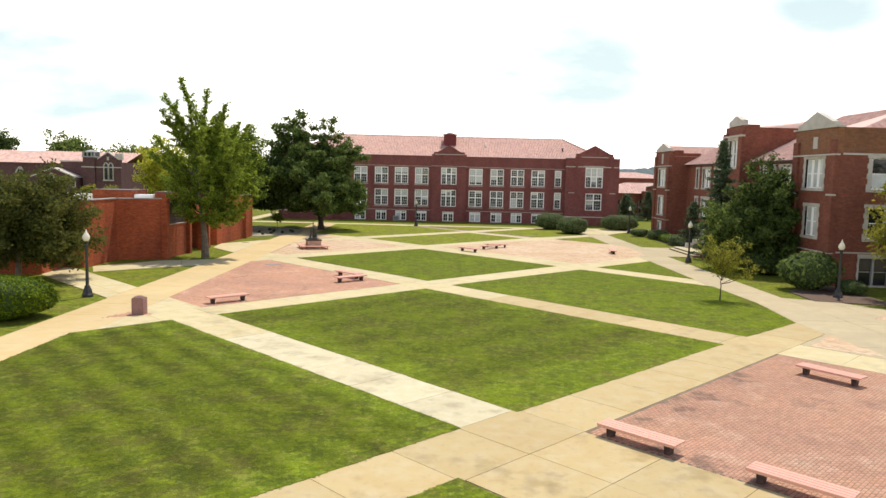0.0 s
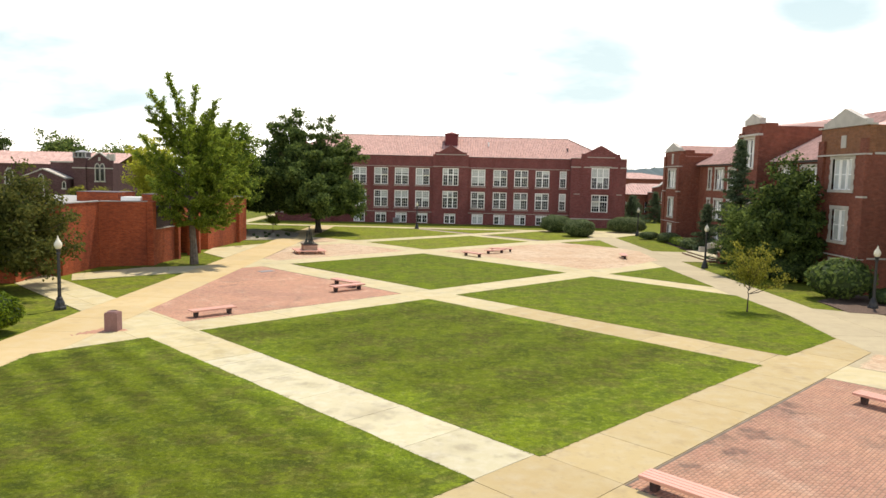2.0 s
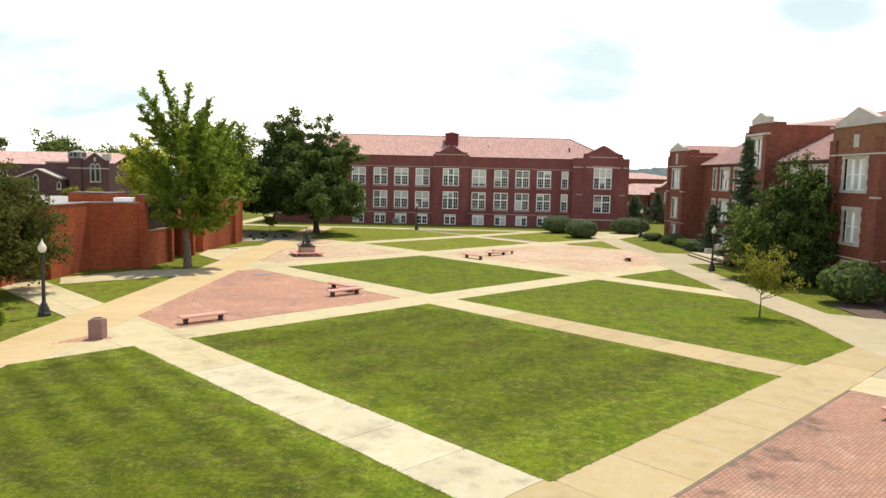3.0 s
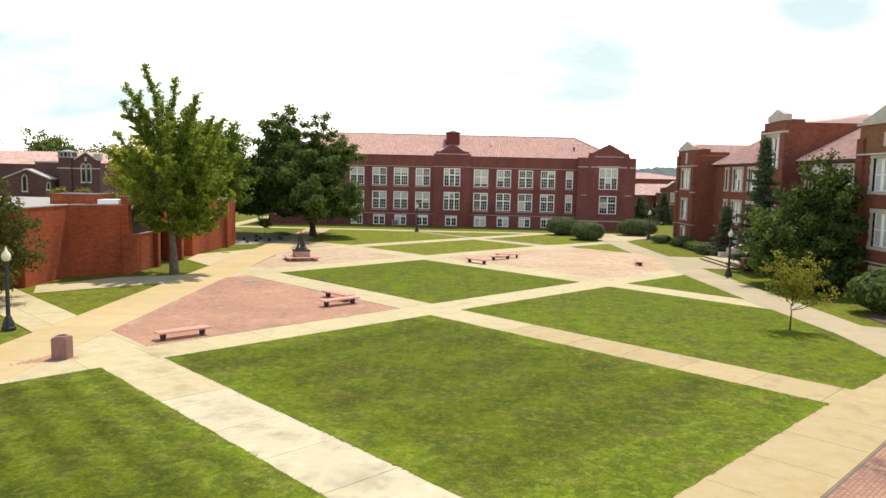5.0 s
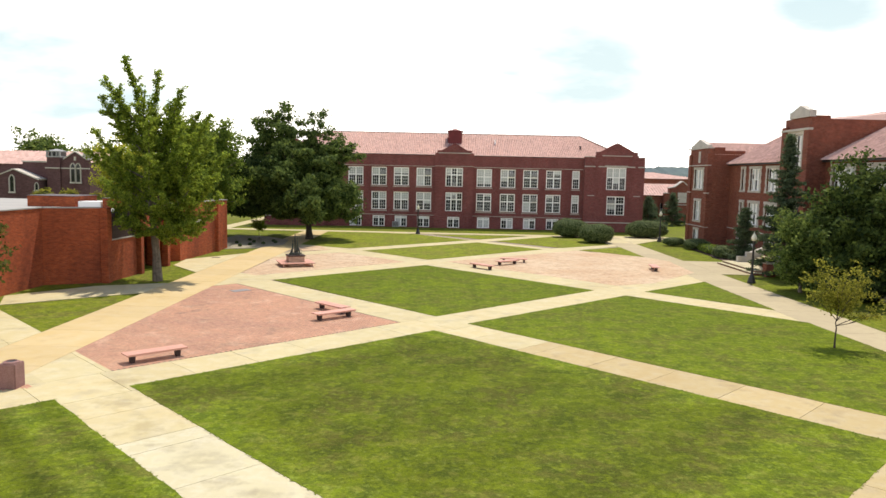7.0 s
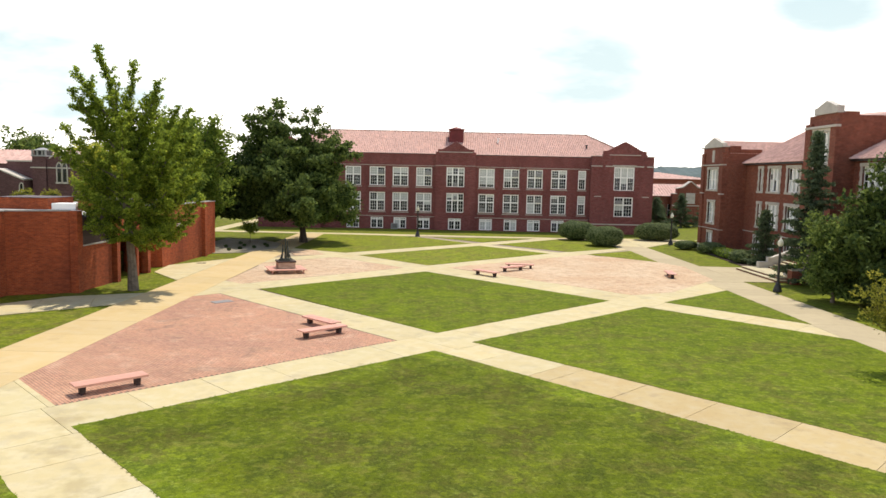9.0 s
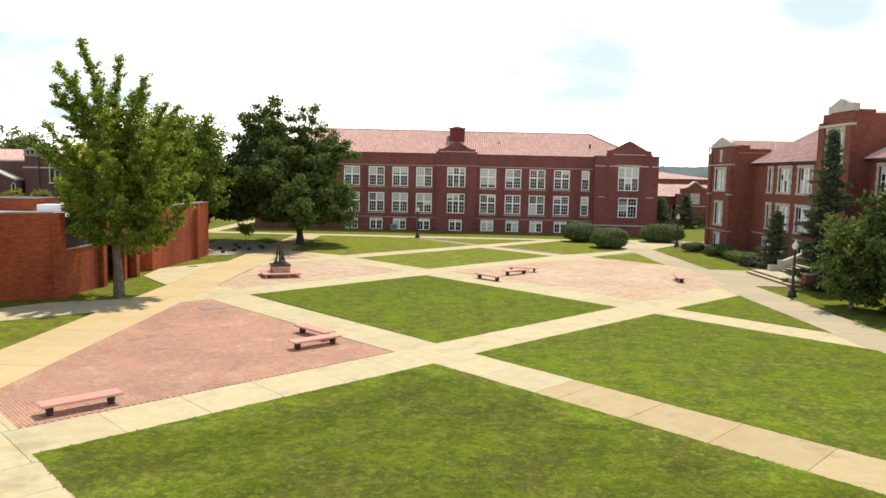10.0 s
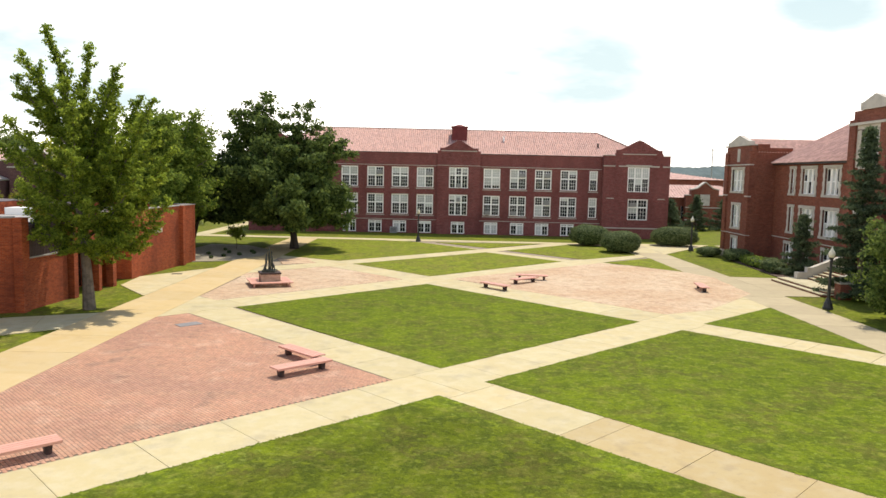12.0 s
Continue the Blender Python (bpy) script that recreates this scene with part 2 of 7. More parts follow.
def leaf_mat(name, dark, light, glow=0.45):
    m = bpy.data.materials.new(name)
    m.use_nodes = True
    n, l = m.node_tree.nodes, m.node_tree.links
    b = n["Principled BSDF"]
    out = n["Material Output"]
    g = n.new("ShaderNodeNewGeometry")
    rp = n.new("ShaderNodeMix"); rp.data_type = 'RGBA'
    rp.inputs["A"].default_value, rp.inputs["B"].default_value = (*dark, 1), (*light, 1)
    l.new(g.outputs["Random Per Island"], rp.inputs["Factor"])
    l.new(rp.outputs["Result"], b.inputs["Base Color"])
    b.inputs["Roughness"].default_value = 0.7
    b.inputs["Specular IOR Level"].default_value = 0.1
    tr = n.new("ShaderNodeBsdfTranslucent")
    hs = n.new("ShaderNodeHueSaturation"); hs.inputs["Value"].default_value = 1.3; hs.inputs["Hue"].default_value = 0.485
    l.new(rp.outputs["Result"], hs.inputs["Color"]); l.new(hs.outputs["Color"], tr.inputs["Color"])
    ms = n.new("ShaderNodeMixShader"); ms.inputs[0].default_value = glow
    l.new(b.outputs[0], ms.inputs[1]); l.new(tr.outputs[0], ms.inputs[2]); l.new(ms.outputs[0], out.inputs["Surface"])
    return m


BRICK_MAIN = brick_mat("brick_maroon", (0.245, 0.064, 0.058), (0.175, 0.047, 0.046), (0.25, 0.14, 0.125), (0.12, 0.036, 0.036))
BRICK_RIGHT = brick_mat("brick_red", (0.24, 0.067, 0.037), (0.165, 0.047, 0.028), (0.25, 0.13, 0.095), (0.12, 0.034, 0.026))
BRICK_LEFT = brick_mat("brick_orange", (0.42, 0.088, 0.027), (0.265, 0.051, 0.018), (0.32, 0.12, 0.065), (0.15, 0.035, 0.019), 0.6)
BRICK_BROWN = brick_mat("brick_brown", (0.26, 0.105, 0.045), (0.2, 0.08, 0.038), (0.24, 0.15, 0.1), (0.14, 0.06, 0.035))
STONE = mat("limestone", (0.54, 0.5, 0.44), 0.8, [(1.2, (0.36, 0.33, 0.29), 0.4, 0.7, 0.8), (14, (0.5, 0.465, 0.41), 0.4, 0.7, 0.4)], 0.2, 30)
WHITE = mat("white_paint", (0.95, 0.945, 0.92), 0.5, [(3, (0.82, 0.8, 0.76), 0.6, 0.85, 0.35)])
GLASS = mat("window_glass", (0.013, 0.015, 0.018), 0.06, [(0.6, (0.035, 0.038, 0.042), 0.45, 0.7, 0.8)], spec=0.4)
BLIND = mat("roller_blind", (0.56, 0.58, 0.56), 0.6, [(1.5, (0.42, 0.43, 0.42), 0.4, 0.7, 0.7)], per_object=0.2)
AC_GREY = mat("grey_metal", (0.3, 0.3, 0.3), 0.5, [(6, (0.2, 0.2, 0.2), 0.4, 0.7, 0.6)])
TILE = mat("clay_roof_tile", (0.56, 0.355, 0.305), 0.8, [(0.7, (0.48, 0.295, 0.245), 0.4, 0.7, 0.6), (9, (0.62, 0.43, 0.375), 0.45, 0.7, 0.6)], 0.25, 25, per_island=0.2)
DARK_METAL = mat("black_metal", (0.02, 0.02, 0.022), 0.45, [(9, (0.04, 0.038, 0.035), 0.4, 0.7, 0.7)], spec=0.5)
CONCRETE = mat("concrete_tan", (0.445, 0.35, 0.182), 0.9, [(0.3, (0.42, 0.31, 0.15), 0.42, 0.65, 0.7), (1.6, (0.47, 0.395, 0.26), 0.45, 0.7, 0.6), (0.9, (0.24, 0.185, 0.12), 0.56, 0.76, 0.6), (4.5, (0.3, 0.24, 0.15), 0.56, 0.72, 0.4), (30, (0.34, 0.27, 0.16), 0.5, 0.75, 0.35)], 0.15, 60, spec=0.2, coords="World", per_object=0.05)
CONCRETE_WARM = mat("concrete_orange_tan", (0.53, 0.405, 0.215), 0.9, [(0.3, (0.5, 0.365, 0.165), 0.42, 0.65, 0.7), (1.6, (0.54, 0.44, 0.275), 0.45, 0.7, 0.5), (0.9, (0.36, 0.27, 0.15), 0.56, 0.76, 0.5), (30, (0.36, 0.28, 0.16), 0.5, 0.75, 0.35)], 0.15, 60, spec=0.2, coords="World", per_object=0.05)
CONCRETE_MID = mat("concrete_buff", (0.5, 0.43, 0.25), 0.9, [(0.35, (0.51, 0.415, 0.225), 0.42, 0.65, 0.7), (1.6, (0.56, 0.5, 0.345), 0.45, 0.7, 0.6), (0.9, (0.36, 0.31, 0.21), 0.53, 0.7, 0.6), (3.1, (0.38, 0.33, 0.23), 0.55, 0.72, 0.35), (30, (0.36, 0.31, 0.21), 0.5, 0.75, 0.35)], 0.15, 60, spec=0.2, coords="World", per_object=0.05)
CONCRETE_GREY = mat("concrete_grey_tan", (0.41, 0.345, 0.225), 0.9, [(0.35, (0.46, 0.39, 0.25), 0.42, 0.65, 0.7), (1.6, (0.36, 0.3, 0.2), 0.45, 0.7, 0.6), (30, (0.33, 0.28, 0.19), 0.5, 0.75, 0.35)], 0.15, 60, spec=0.2, coords="World", per_object=0.05)
CONCRETE_PALE = mat("concrete_pale", (0.51, 0.46, 0.3), 0.9, [(0.5, (0.44, 0.385, 0.26), 0.45, 0.7, 0.6), (1.5, (0.31, 0.27, 0.19), 0.52, 0.7, 0.65), (2.2, (0.6, 0.56, 0.43), 0.45, 0.7, 0.5), (30, (0.43, 0.38, 0.28), 0.5, 0.75, 0.35)], 0.15, 60, spec=0.2, coords="World", per_object=0.04)
JOINT_DARK = mat("joint_grit", (0.13, 0.1, 0.075), 0.95, [(1.5, (0.2, 0.16, 0.12), 0.4, 0.7, 0.8)])
JOINT = mat("joint_sand", (0.24, 0.19, 0.13), 0.95, [(1.5, (0.33, 0.27, 0.19), 0.4, 0.7, 0.8)])
PAVER = mat("paver_brick", (0.465, 0.25, 0.165), 0.9, [(0.25, (0.35, 0.19, 0.14), 0.42, 0.62, 0.7), (1.3, (0.455, 0.28, 0.178), 0.45, 0.7, 0.5), (0.55, (0.18, 0.125, 0.1), 0.58, 0.7, 0.6), (0.7, (0.58, 0.4, 0.29), 0.54, 0.7, 0.55), (5, (0.22, 0.14, 0.105), 0.58, 0.72, 0.4), (12, (0.48, 0.33, 0.235), 0.52, 0.72, 0.4), (40, (0.28, 0.14, 0.1), 0.5, 0.75, 0.5)], 0.2, 60, spec=0.2, coords="World", per_island=0.1, per_object=0.1)
PAVER_PALE = mat("dusty_paver_brick", (0.52, 0.36, 0.23), 0.9, [(0.16, (0.59, 0.46, 0.32), 0.4, 0.6, 0.9), (1.3, (0.4, 0.25, 0.165), 0.48, 0.68, 0.65), (3.5, (0.6, 0.5, 0.37), 0.52, 0.7, 0.6)], 0.2, 60, spec=0.2, per_island=0.1)

stained(PAVER, (0.38, 0.43, 0.5), [(9.0, 25.1, 1.5), (10.9, 25.9, 1.3), (7.4, 22.9, 1.4), (8.6, 23.5, 1.2), (7.5, 21.8, 1.0), (6.7, 17.4, 1.3), (5.9, 18.4, 1.0), (6.0, 20.8, 0.9), (7.6, 16.3, 1.0)], 0.8)
stained(CONCRETE, (0.5, 0.48, 0.46), [(1.3, 16.9, 1.1), (2.4, 16.1, 1.2), (6.4, 16.9, 1.2), (5.2, 17.9, 1.0), (4.5, 19.5, 0.5), (10.52, 34.04, 0.3), (-1.84, 16.1, 0.3), (3.2, 15.2, 0.9)], 0.45)
stained(CONCRETE_PALE, (0.6, 0.57, 0.53), [(-2.2, 24.2, 1.5), (-6.6, 28.9, 1.5), (-2.7, 23.2, 1.0), (-4.6, 27.0, 1.0), (0.3, 21.6, 0.8)], 0.6)
stained(CONCRETE_MID, (0.66, 0.62, 0.57), [(-9.0, 31.2, 1.5), (-10.6, 33.3, 1.6), (-11.4, 35.4, 1.3), (-8.2, 36.6, 1.2), (-3.2, 42.0, 1.1)], 0.5)


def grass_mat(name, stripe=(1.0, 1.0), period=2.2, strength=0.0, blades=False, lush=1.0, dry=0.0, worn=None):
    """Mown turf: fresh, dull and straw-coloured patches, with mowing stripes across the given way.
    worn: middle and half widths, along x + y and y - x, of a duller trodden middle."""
    def tint(r, g, b):
        return (0.98 * r * lush * (1 + 0.35 * dry), g * lush * (1 + 0.12 * dry), b * lush * (1 + 0.6 * dry))

    m = mat(name, tint(0.135, 0.18, 0.012), 0.9,
            [(0.13, tint(0.185, 0.235, 0.012), 0.46, 0.6, 0.7), (0.4, tint(0.13, 0.12, 0.03), 0.47, 0.58, 0.8), (1.1, tint(0.075, 0.105, 0.014), 0.47, 0.57, 0.8),
             (2.2, tint(0.21, 0.26, 0.018), 0.5, 0.6, 0.75), (3.6, tint(0.08, 0.105, 0.014), 0.5, 0.6, 0.5), (1.7, tint(0.225, 0.235, 0.04), 0.55, 0.66, 0.7), (6, tint(0.075, 0.1, 0.014), 0.5, 0.62, 0.5), (4.5, tint(0.25, 0.3, 0.055), 0.55, 0.66, 0.5), (17, tint(0.24, 0.285, 0.035), 0.53, 0.66, 0.35), (45, tint(0.07, 0.1, 0.014), 0.5, 0.7, 0.35)],
            0.0 if blades else 0.12, 60, spec=0.05, coords="World", per_island=0.22 if blades else 0.0)
    n, l = m.node_tree.nodes, m.node_tree.links
    b = n["Principled BSDF"]
    src = b.inputs["Base Color"].links[0].from_socket
    geo = n.new("ShaderNodeNewGeometry")
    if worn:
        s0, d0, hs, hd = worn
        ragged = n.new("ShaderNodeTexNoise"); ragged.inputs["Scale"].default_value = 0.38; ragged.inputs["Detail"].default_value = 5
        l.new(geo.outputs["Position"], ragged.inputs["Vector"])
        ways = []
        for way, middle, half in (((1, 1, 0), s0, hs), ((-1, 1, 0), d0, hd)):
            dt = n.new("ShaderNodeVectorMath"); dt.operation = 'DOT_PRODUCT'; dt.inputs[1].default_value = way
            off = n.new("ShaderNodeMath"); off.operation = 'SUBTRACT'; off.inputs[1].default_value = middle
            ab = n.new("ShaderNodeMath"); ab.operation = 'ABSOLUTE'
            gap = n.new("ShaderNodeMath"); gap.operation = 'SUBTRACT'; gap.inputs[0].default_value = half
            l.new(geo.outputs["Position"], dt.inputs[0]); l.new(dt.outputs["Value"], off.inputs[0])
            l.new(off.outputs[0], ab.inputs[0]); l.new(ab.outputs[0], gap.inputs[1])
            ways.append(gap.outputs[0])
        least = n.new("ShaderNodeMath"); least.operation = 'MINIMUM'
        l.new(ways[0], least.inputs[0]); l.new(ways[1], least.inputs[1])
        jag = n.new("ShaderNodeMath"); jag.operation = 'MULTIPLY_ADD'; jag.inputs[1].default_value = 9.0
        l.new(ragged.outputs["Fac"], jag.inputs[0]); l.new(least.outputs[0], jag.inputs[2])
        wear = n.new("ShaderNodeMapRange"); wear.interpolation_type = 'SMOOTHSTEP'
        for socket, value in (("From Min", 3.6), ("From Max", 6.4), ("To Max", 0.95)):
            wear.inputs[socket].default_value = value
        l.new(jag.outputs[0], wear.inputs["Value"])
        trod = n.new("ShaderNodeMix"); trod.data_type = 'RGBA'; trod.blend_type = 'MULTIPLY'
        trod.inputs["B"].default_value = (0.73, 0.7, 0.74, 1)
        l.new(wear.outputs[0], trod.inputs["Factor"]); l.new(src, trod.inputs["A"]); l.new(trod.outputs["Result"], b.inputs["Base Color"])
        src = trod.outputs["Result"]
    if strength:
        dot = n.new("ShaderNodeVectorMath"); dot.operation = 'DOT_PRODUCT'
        dot.inputs[1].default_value = (stripe[0] / period, stripe[1] / period, 0)
        wob = n.new("ShaderNodeTexNoise"); wob.inputs["Scale"].default_value = 0.5
        ad = n.new("ShaderNodeMath"); ad.operation = 'MULTIPLY_ADD'; ad.inputs[1].default_value = 0.4
        sn = n.new("ShaderNodeMath"); sn.operation = 'SINE'
        sc = n.new("ShaderNodeMath"); sc.operation = 'MULTIPLY'; sc.inputs[1].default_value = 2 * math.pi
        mr = n.new("ShaderNodeMapRange"); mr.inputs["From Min"].default_value, mr.inputs["From Max"].default_value = -1.0, 1.0
        mr.inputs["To Min"].default_value, mr.inputs["To Max"].default_value = 1 - strength, 1 + strength
        fade = n.new("ShaderNodeTexNoise"); fade.inputs["Scale"].default_value = 0.23
        some = n.new("ShaderNodeMapRange"); some.inputs["From Min"].default_value, some.inputs["From Max"].default_value = 0.3, 0.5
        soft = n.new("ShaderNodeMath"); soft.operation = 'MULTIPLY'
        hs = n.new("ShaderNodeHueSaturation")
        l.new(geo.outputs["Position"], fade.inputs["Vector"]); l.new(fade.outputs["Fac"], some.inputs["Value"])
        l.new(sn.outputs[0], soft.inputs[0]); l.new(some.outputs[0], soft.inputs[1])
        l.new(geo.outputs["Position"], dot.inputs[0]); l.new(geo.outputs["Position"], wob.inputs["Vector"])
        l.new(wob.outputs["Fac"], ad.inputs[0]); l.new(dot.outputs["Value"], ad.inputs[2])
        l.new(ad.outputs[0], sc.inputs[0]); l.new(sc.outputs[0], sn.inputs[0]); l.new(soft.outputs[0], mr.inputs["Value"])
        l.new(mr.outputs[0], hs.inputs["Value"]); l.new(src, hs.inputs["Color"]); l.new(hs.outputs["Color"], b.inputs["Base Color"])
        src = hs.outputs["Color"]
    if blades:
        tr = n.new("ShaderNodeBsdfTranslucent")
        ms = n.new("ShaderNodeMixShader"); ms.inputs[0].default_value = 0.08
        l.new(src, tr.inputs["Color"])
        l.new(b.outputs[0], ms.inputs[1]); l.new(tr.outputs[0], ms.inputs[2]); l.new(ms.outputs[0], n["Material Output"].inputs["Surface"])
    return m


GRASS = grass_mat("grass", lush=0.9)
GRASS_VERGE = grass_mat("grass_verge", lush=0.85, dry=0.45)
GRASS_FAR = grass_mat("grass_dry", lush=1.1, dry=0.6)
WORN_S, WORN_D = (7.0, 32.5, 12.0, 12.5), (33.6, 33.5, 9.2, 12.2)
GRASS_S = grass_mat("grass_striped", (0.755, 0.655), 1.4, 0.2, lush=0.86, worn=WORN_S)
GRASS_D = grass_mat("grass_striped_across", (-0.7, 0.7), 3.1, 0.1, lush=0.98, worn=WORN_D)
BLADES = grass_mat("grass_blades", blades=True, lush=1.0)
BLADES_FAR = grass_mat("grass_blades_dry", blades=True, lush=1.15, dry=0.6)
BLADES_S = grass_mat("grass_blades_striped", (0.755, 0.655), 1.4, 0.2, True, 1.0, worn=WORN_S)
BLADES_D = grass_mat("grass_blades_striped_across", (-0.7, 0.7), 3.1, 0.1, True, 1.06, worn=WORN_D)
MULCH = mat("mulch", (0.09, 0.055, 0.038), 0.95, [(8, (0.17, 0.11, 0.08), 0.45, 0.7, 0.9), (30, (0.03, 0.02, 0.015), 0.5, 0.75, 0.7)], 0.6, 40)
GRAVEL = mat("gravel", (0.29, 0.25, 0.175), 0.95, [(1.5, (0.2, 0.19, 0.1), 0.4, 0.7, 0.8), (25, (0.46, 0.41, 0.38), 0.45, 0.7, 0.8)], 0.6, 40)
BARK = mat("bark", (0.17, 0.14, 0.11), 0.95, [(4, (0.08, 0.065, 0.05), 0.4, 0.65, 0.8)], 0.7, 18)
BARK_DARK = mat("dark_bark", (0.06, 0.047, 0.036), 0.95, [(9, (0.03, 0.024, 0.02), 0.4, 0.65, 0.8)], 0.5, 30)
RED_WOOD = mat("red_painted_plank", (0.62, 0.315, 0.235), 0.55, [(3, (0.66, 0.36, 0.28), 0.45, 0.7, 0.6), (25, (0.4, 0.14, 0.11), 0.5, 0.75, 0.4)], 0.1, 40, per_object=0.06)
DARK_WOOD = mat("dark_red_leg", (0.022, 0.013, 0.012), 0.7, [(6, (0.12, 0.05, 0.04), 0.4, 0.7, 0.6)])
ROOF_GREY = mat("flat_roof_membrane", (0.36, 0.345, 0.32), 0.85, [(0.6, (0.3, 0.29, 0.28), 0.4, 0.65, 0.7)])
BRONZE = mat("dark_bronze", (0.05, 0.055, 0.05), 0.4, [(6, (0.1, 0.12, 0.11), 0.4, 0.7, 0.6)], metal=0.7)
AGGREGATE = mat("red_aggregate", (0.25, 0.125, 0.11), 0.9, [(30, (0.33, 0.2, 0.18), 0.4, 0.7, 0.8), (2, (0.18, 0.1, 0.085), 0.45, 0.7, 0.6)], 0.4, 60)
GLOBE = mat("opal_globe", (0.74, 0.7, 0.56), 0.25, [(5, (0.7, 0.68, 0.6), 0.5, 0.75, 0.4)])
# the blue of distant haze is put into the ridge's colour
HILL = mat("far_trees_in_haze", (0.075, 0.11, 0.12), 0.95, [(0.03, (0.09, 0.13, 0.12), 0.4, 0.7, 0.8), (0.3, (0.05, 0.075, 0.08), 0.45, 0.7, 0.8)])
LEAF_GINKGO = leaf_mat("ginkgo_leaf", (0.085, 0.14, 0.022), (0.295, 0.385, 0.052), 0.55)
LEAF_SHADE = leaf_mat("shade_tree_leaf", (0.032, 0.062, 0.02), (0.17, 0.235, 0.06), 0.36)
LEAF_OAK = leaf_mat("oak_leaf", (0.045, 0.085, 0.023), (0.21, 0.28, 0.07), 0.4)
LEAF_DEEP = leaf_mat("deep_green_leaf", (0.02, 0.042, 0.014), (0.14, 0.195, 0.048), 0.34)
LEAF_OLIVE = leaf_mat("crabapple_leaf", (0.045, 0.065, 0.017), (0.15, 0.15, 0.036), 0.4)
LEAF_YELLOW = leaf_mat("yellow_green_leaf", (0.24, 0.27, 0.028), (0.5, 0.5, 0.065), 0.5)
LEAF_MID = leaf_mat("mid_green_leaf", (0.062, 0.115, 0.02), (0.22, 0.3, 0.05), 0.42)
LEAF_SAPLING = leaf_mat("sapling_leaf", (0.13, 0.145, 0.02), (0.32, 0.31, 0.05), 0.45)
LEAF_HEDGE = leaf_mat("hedge_leaf", (0.028, 0.06, 0.004), (0.15, 0.215, 0.012), 0.25)
LOUVRE = mat("dark_louvre", (0.075, 0.05, 0.05), 0.6, [(4, (0.12, 0.08, 0.075), 0.4, 0.7, 0.7)])
LEAF_DARK = leaf_mat("dark_evergreen_leaf", (0.02, 0.04, 0.014), (0.105, 0.15, 0.04), 0.32)
LEAF_CONIFER = leaf_mat("conifer_needles", (0.045, 0.072, 0.038), (0.145, 0.19, 0.1), 0.3)
LEAF_BUSH = leaf_mat("clipped_bush_leaf", (0.075, 0.105, 0.04), (0.19, 0.235, 0.10), 0.25)


# ---- mesh helpers ----
def mesh_object(name, bm, material, parent=None, matrix=None):
    me = bpy.data.meshes.new(name)
    bm.to_mesh(me)
    bm.free()
    for m in (material if isinstance(material, (list, tuple)) else [material]):
        me.materials.append(m)
    ob = new(name, me)
    if matrix is not None:
        ob.matrix_basis = matrix
    if parent is not None:
        ob.parent = parent
    return ob


def part(name, bm, material, parent, label=""):
    ob = mesh_object(name, bm, material, parent)
    if label:
        ob["label"] = label
    return ob


def part_of(name, mesh, parent, x=0, y=0, z=0, matrix=None, label=""):
    """One more part on a mesh that alike parts share."""
    ob = new(name, mesh)
    ob.parent = parent
    ob.matrix_basis = matrix if matrix is not None else pose(x, y, z)
    if label:
        ob["label"] = label
    return ob


def thing(name, matrix, label, category, group="", kind=""):
    ob = new(name)
    ob.matrix_basis = matrix
    return tagged(ob, label, category, group, kind)


def box(bm, x0, x1, y0, y1, z0, z1):
    v = [bm.verts.new((x, y, z)) for z in (z0, z1) for y in (y0, y1) for x in (x0, x1)]
    for f in ((0, 2, 3, 1), (4, 5, 7, 6), (0, 1, 5, 4), (2, 6, 7, 3), (0, 4, 6, 2), (1, 3, 7, 5)):
        bm.faces.new([v[i] for i in f])
    return v


def prism(bm, poly, z0, z1):
    """An upright prism over a counter-clockwise outline."""
    lo = [bm.verts.new((x, y, z0)) for x, y in poly]
    hi = [bm.verts.new((x, y, z1)) for x, y in poly]
    n = len(poly)
    bm.faces.new(hi)
    bm.faces.new(lo[::-1])
    for i in range(n):
        j = (i + 1) % n
        bm.faces.new((lo[i], lo[j], hi[j], hi[i]))


def slab_xz(bm, outline, y0, y1):
    """A prism whose outline lies in x and z (counter-clockwise seen from -y), from y0 back to y1."""
    a = [bm.verts.new((x, y0, z)) for x, z in outline]
    b = [bm.verts.new((x, y1, z)) for x, z in outline]
    n = len(outline)
    bm.faces.new(a)
    bm.faces.new(b[::-1])
    for i in range(n):
        j = (i + 1) % n
        bm.faces.new((a[j], a[i], b[i], b[j]))


def lathe(bm, profile, segments=14, cx=0.0, cy=0.0):
    rings = []
    for r, z in profile:
        rings.append([bm.verts.new((cx + r * math.cos(2 * math.pi * k / segments), cy + r * math.sin(2 * math.pi * k / segments), z)) for k in range(segments)])
    for a, b in zip(rings, rings[1:]):
        for k in range(segments):
            j = (k + 1) % segments
            bm.faces.new((a[k], a[j], b[j], b[k]))
    bm.faces.new(rings[-1])
    bm.faces.new(rings[0][::-1])


def smooth(ob):
    for p in ob.data.polygons:
        p.use_smooth = True
    return ob


def wall_with_openings(bm, u0, u1, z0, z1, depth, openings, v0=0.0):
    """A wall of thickness depth along u, with openings (u0, u1, z0, z1) cut through it."""
    us = sorted({u0, u1, *[o[0] for o in openings], *[o[1] for o in openings]})
    us = [u for u in us if u0 <= u <= u1]
    for a, b in zip(us, us[1:]):
        if b - a < 1e-4:
            continue
        mid = (a + b) / 2
        z = z0
        for o in sorted((o for o in openings if o[0] < mid < o[1]), key=lambda o: o[2]):
            if o[2] > z + 1e-4:
                box(bm, a, b, v0, v0 + depth, z, o[2])
            z = o[3]
        if z < z1:
            box(bm, a, b, v0, v0 + depth, z, z1)


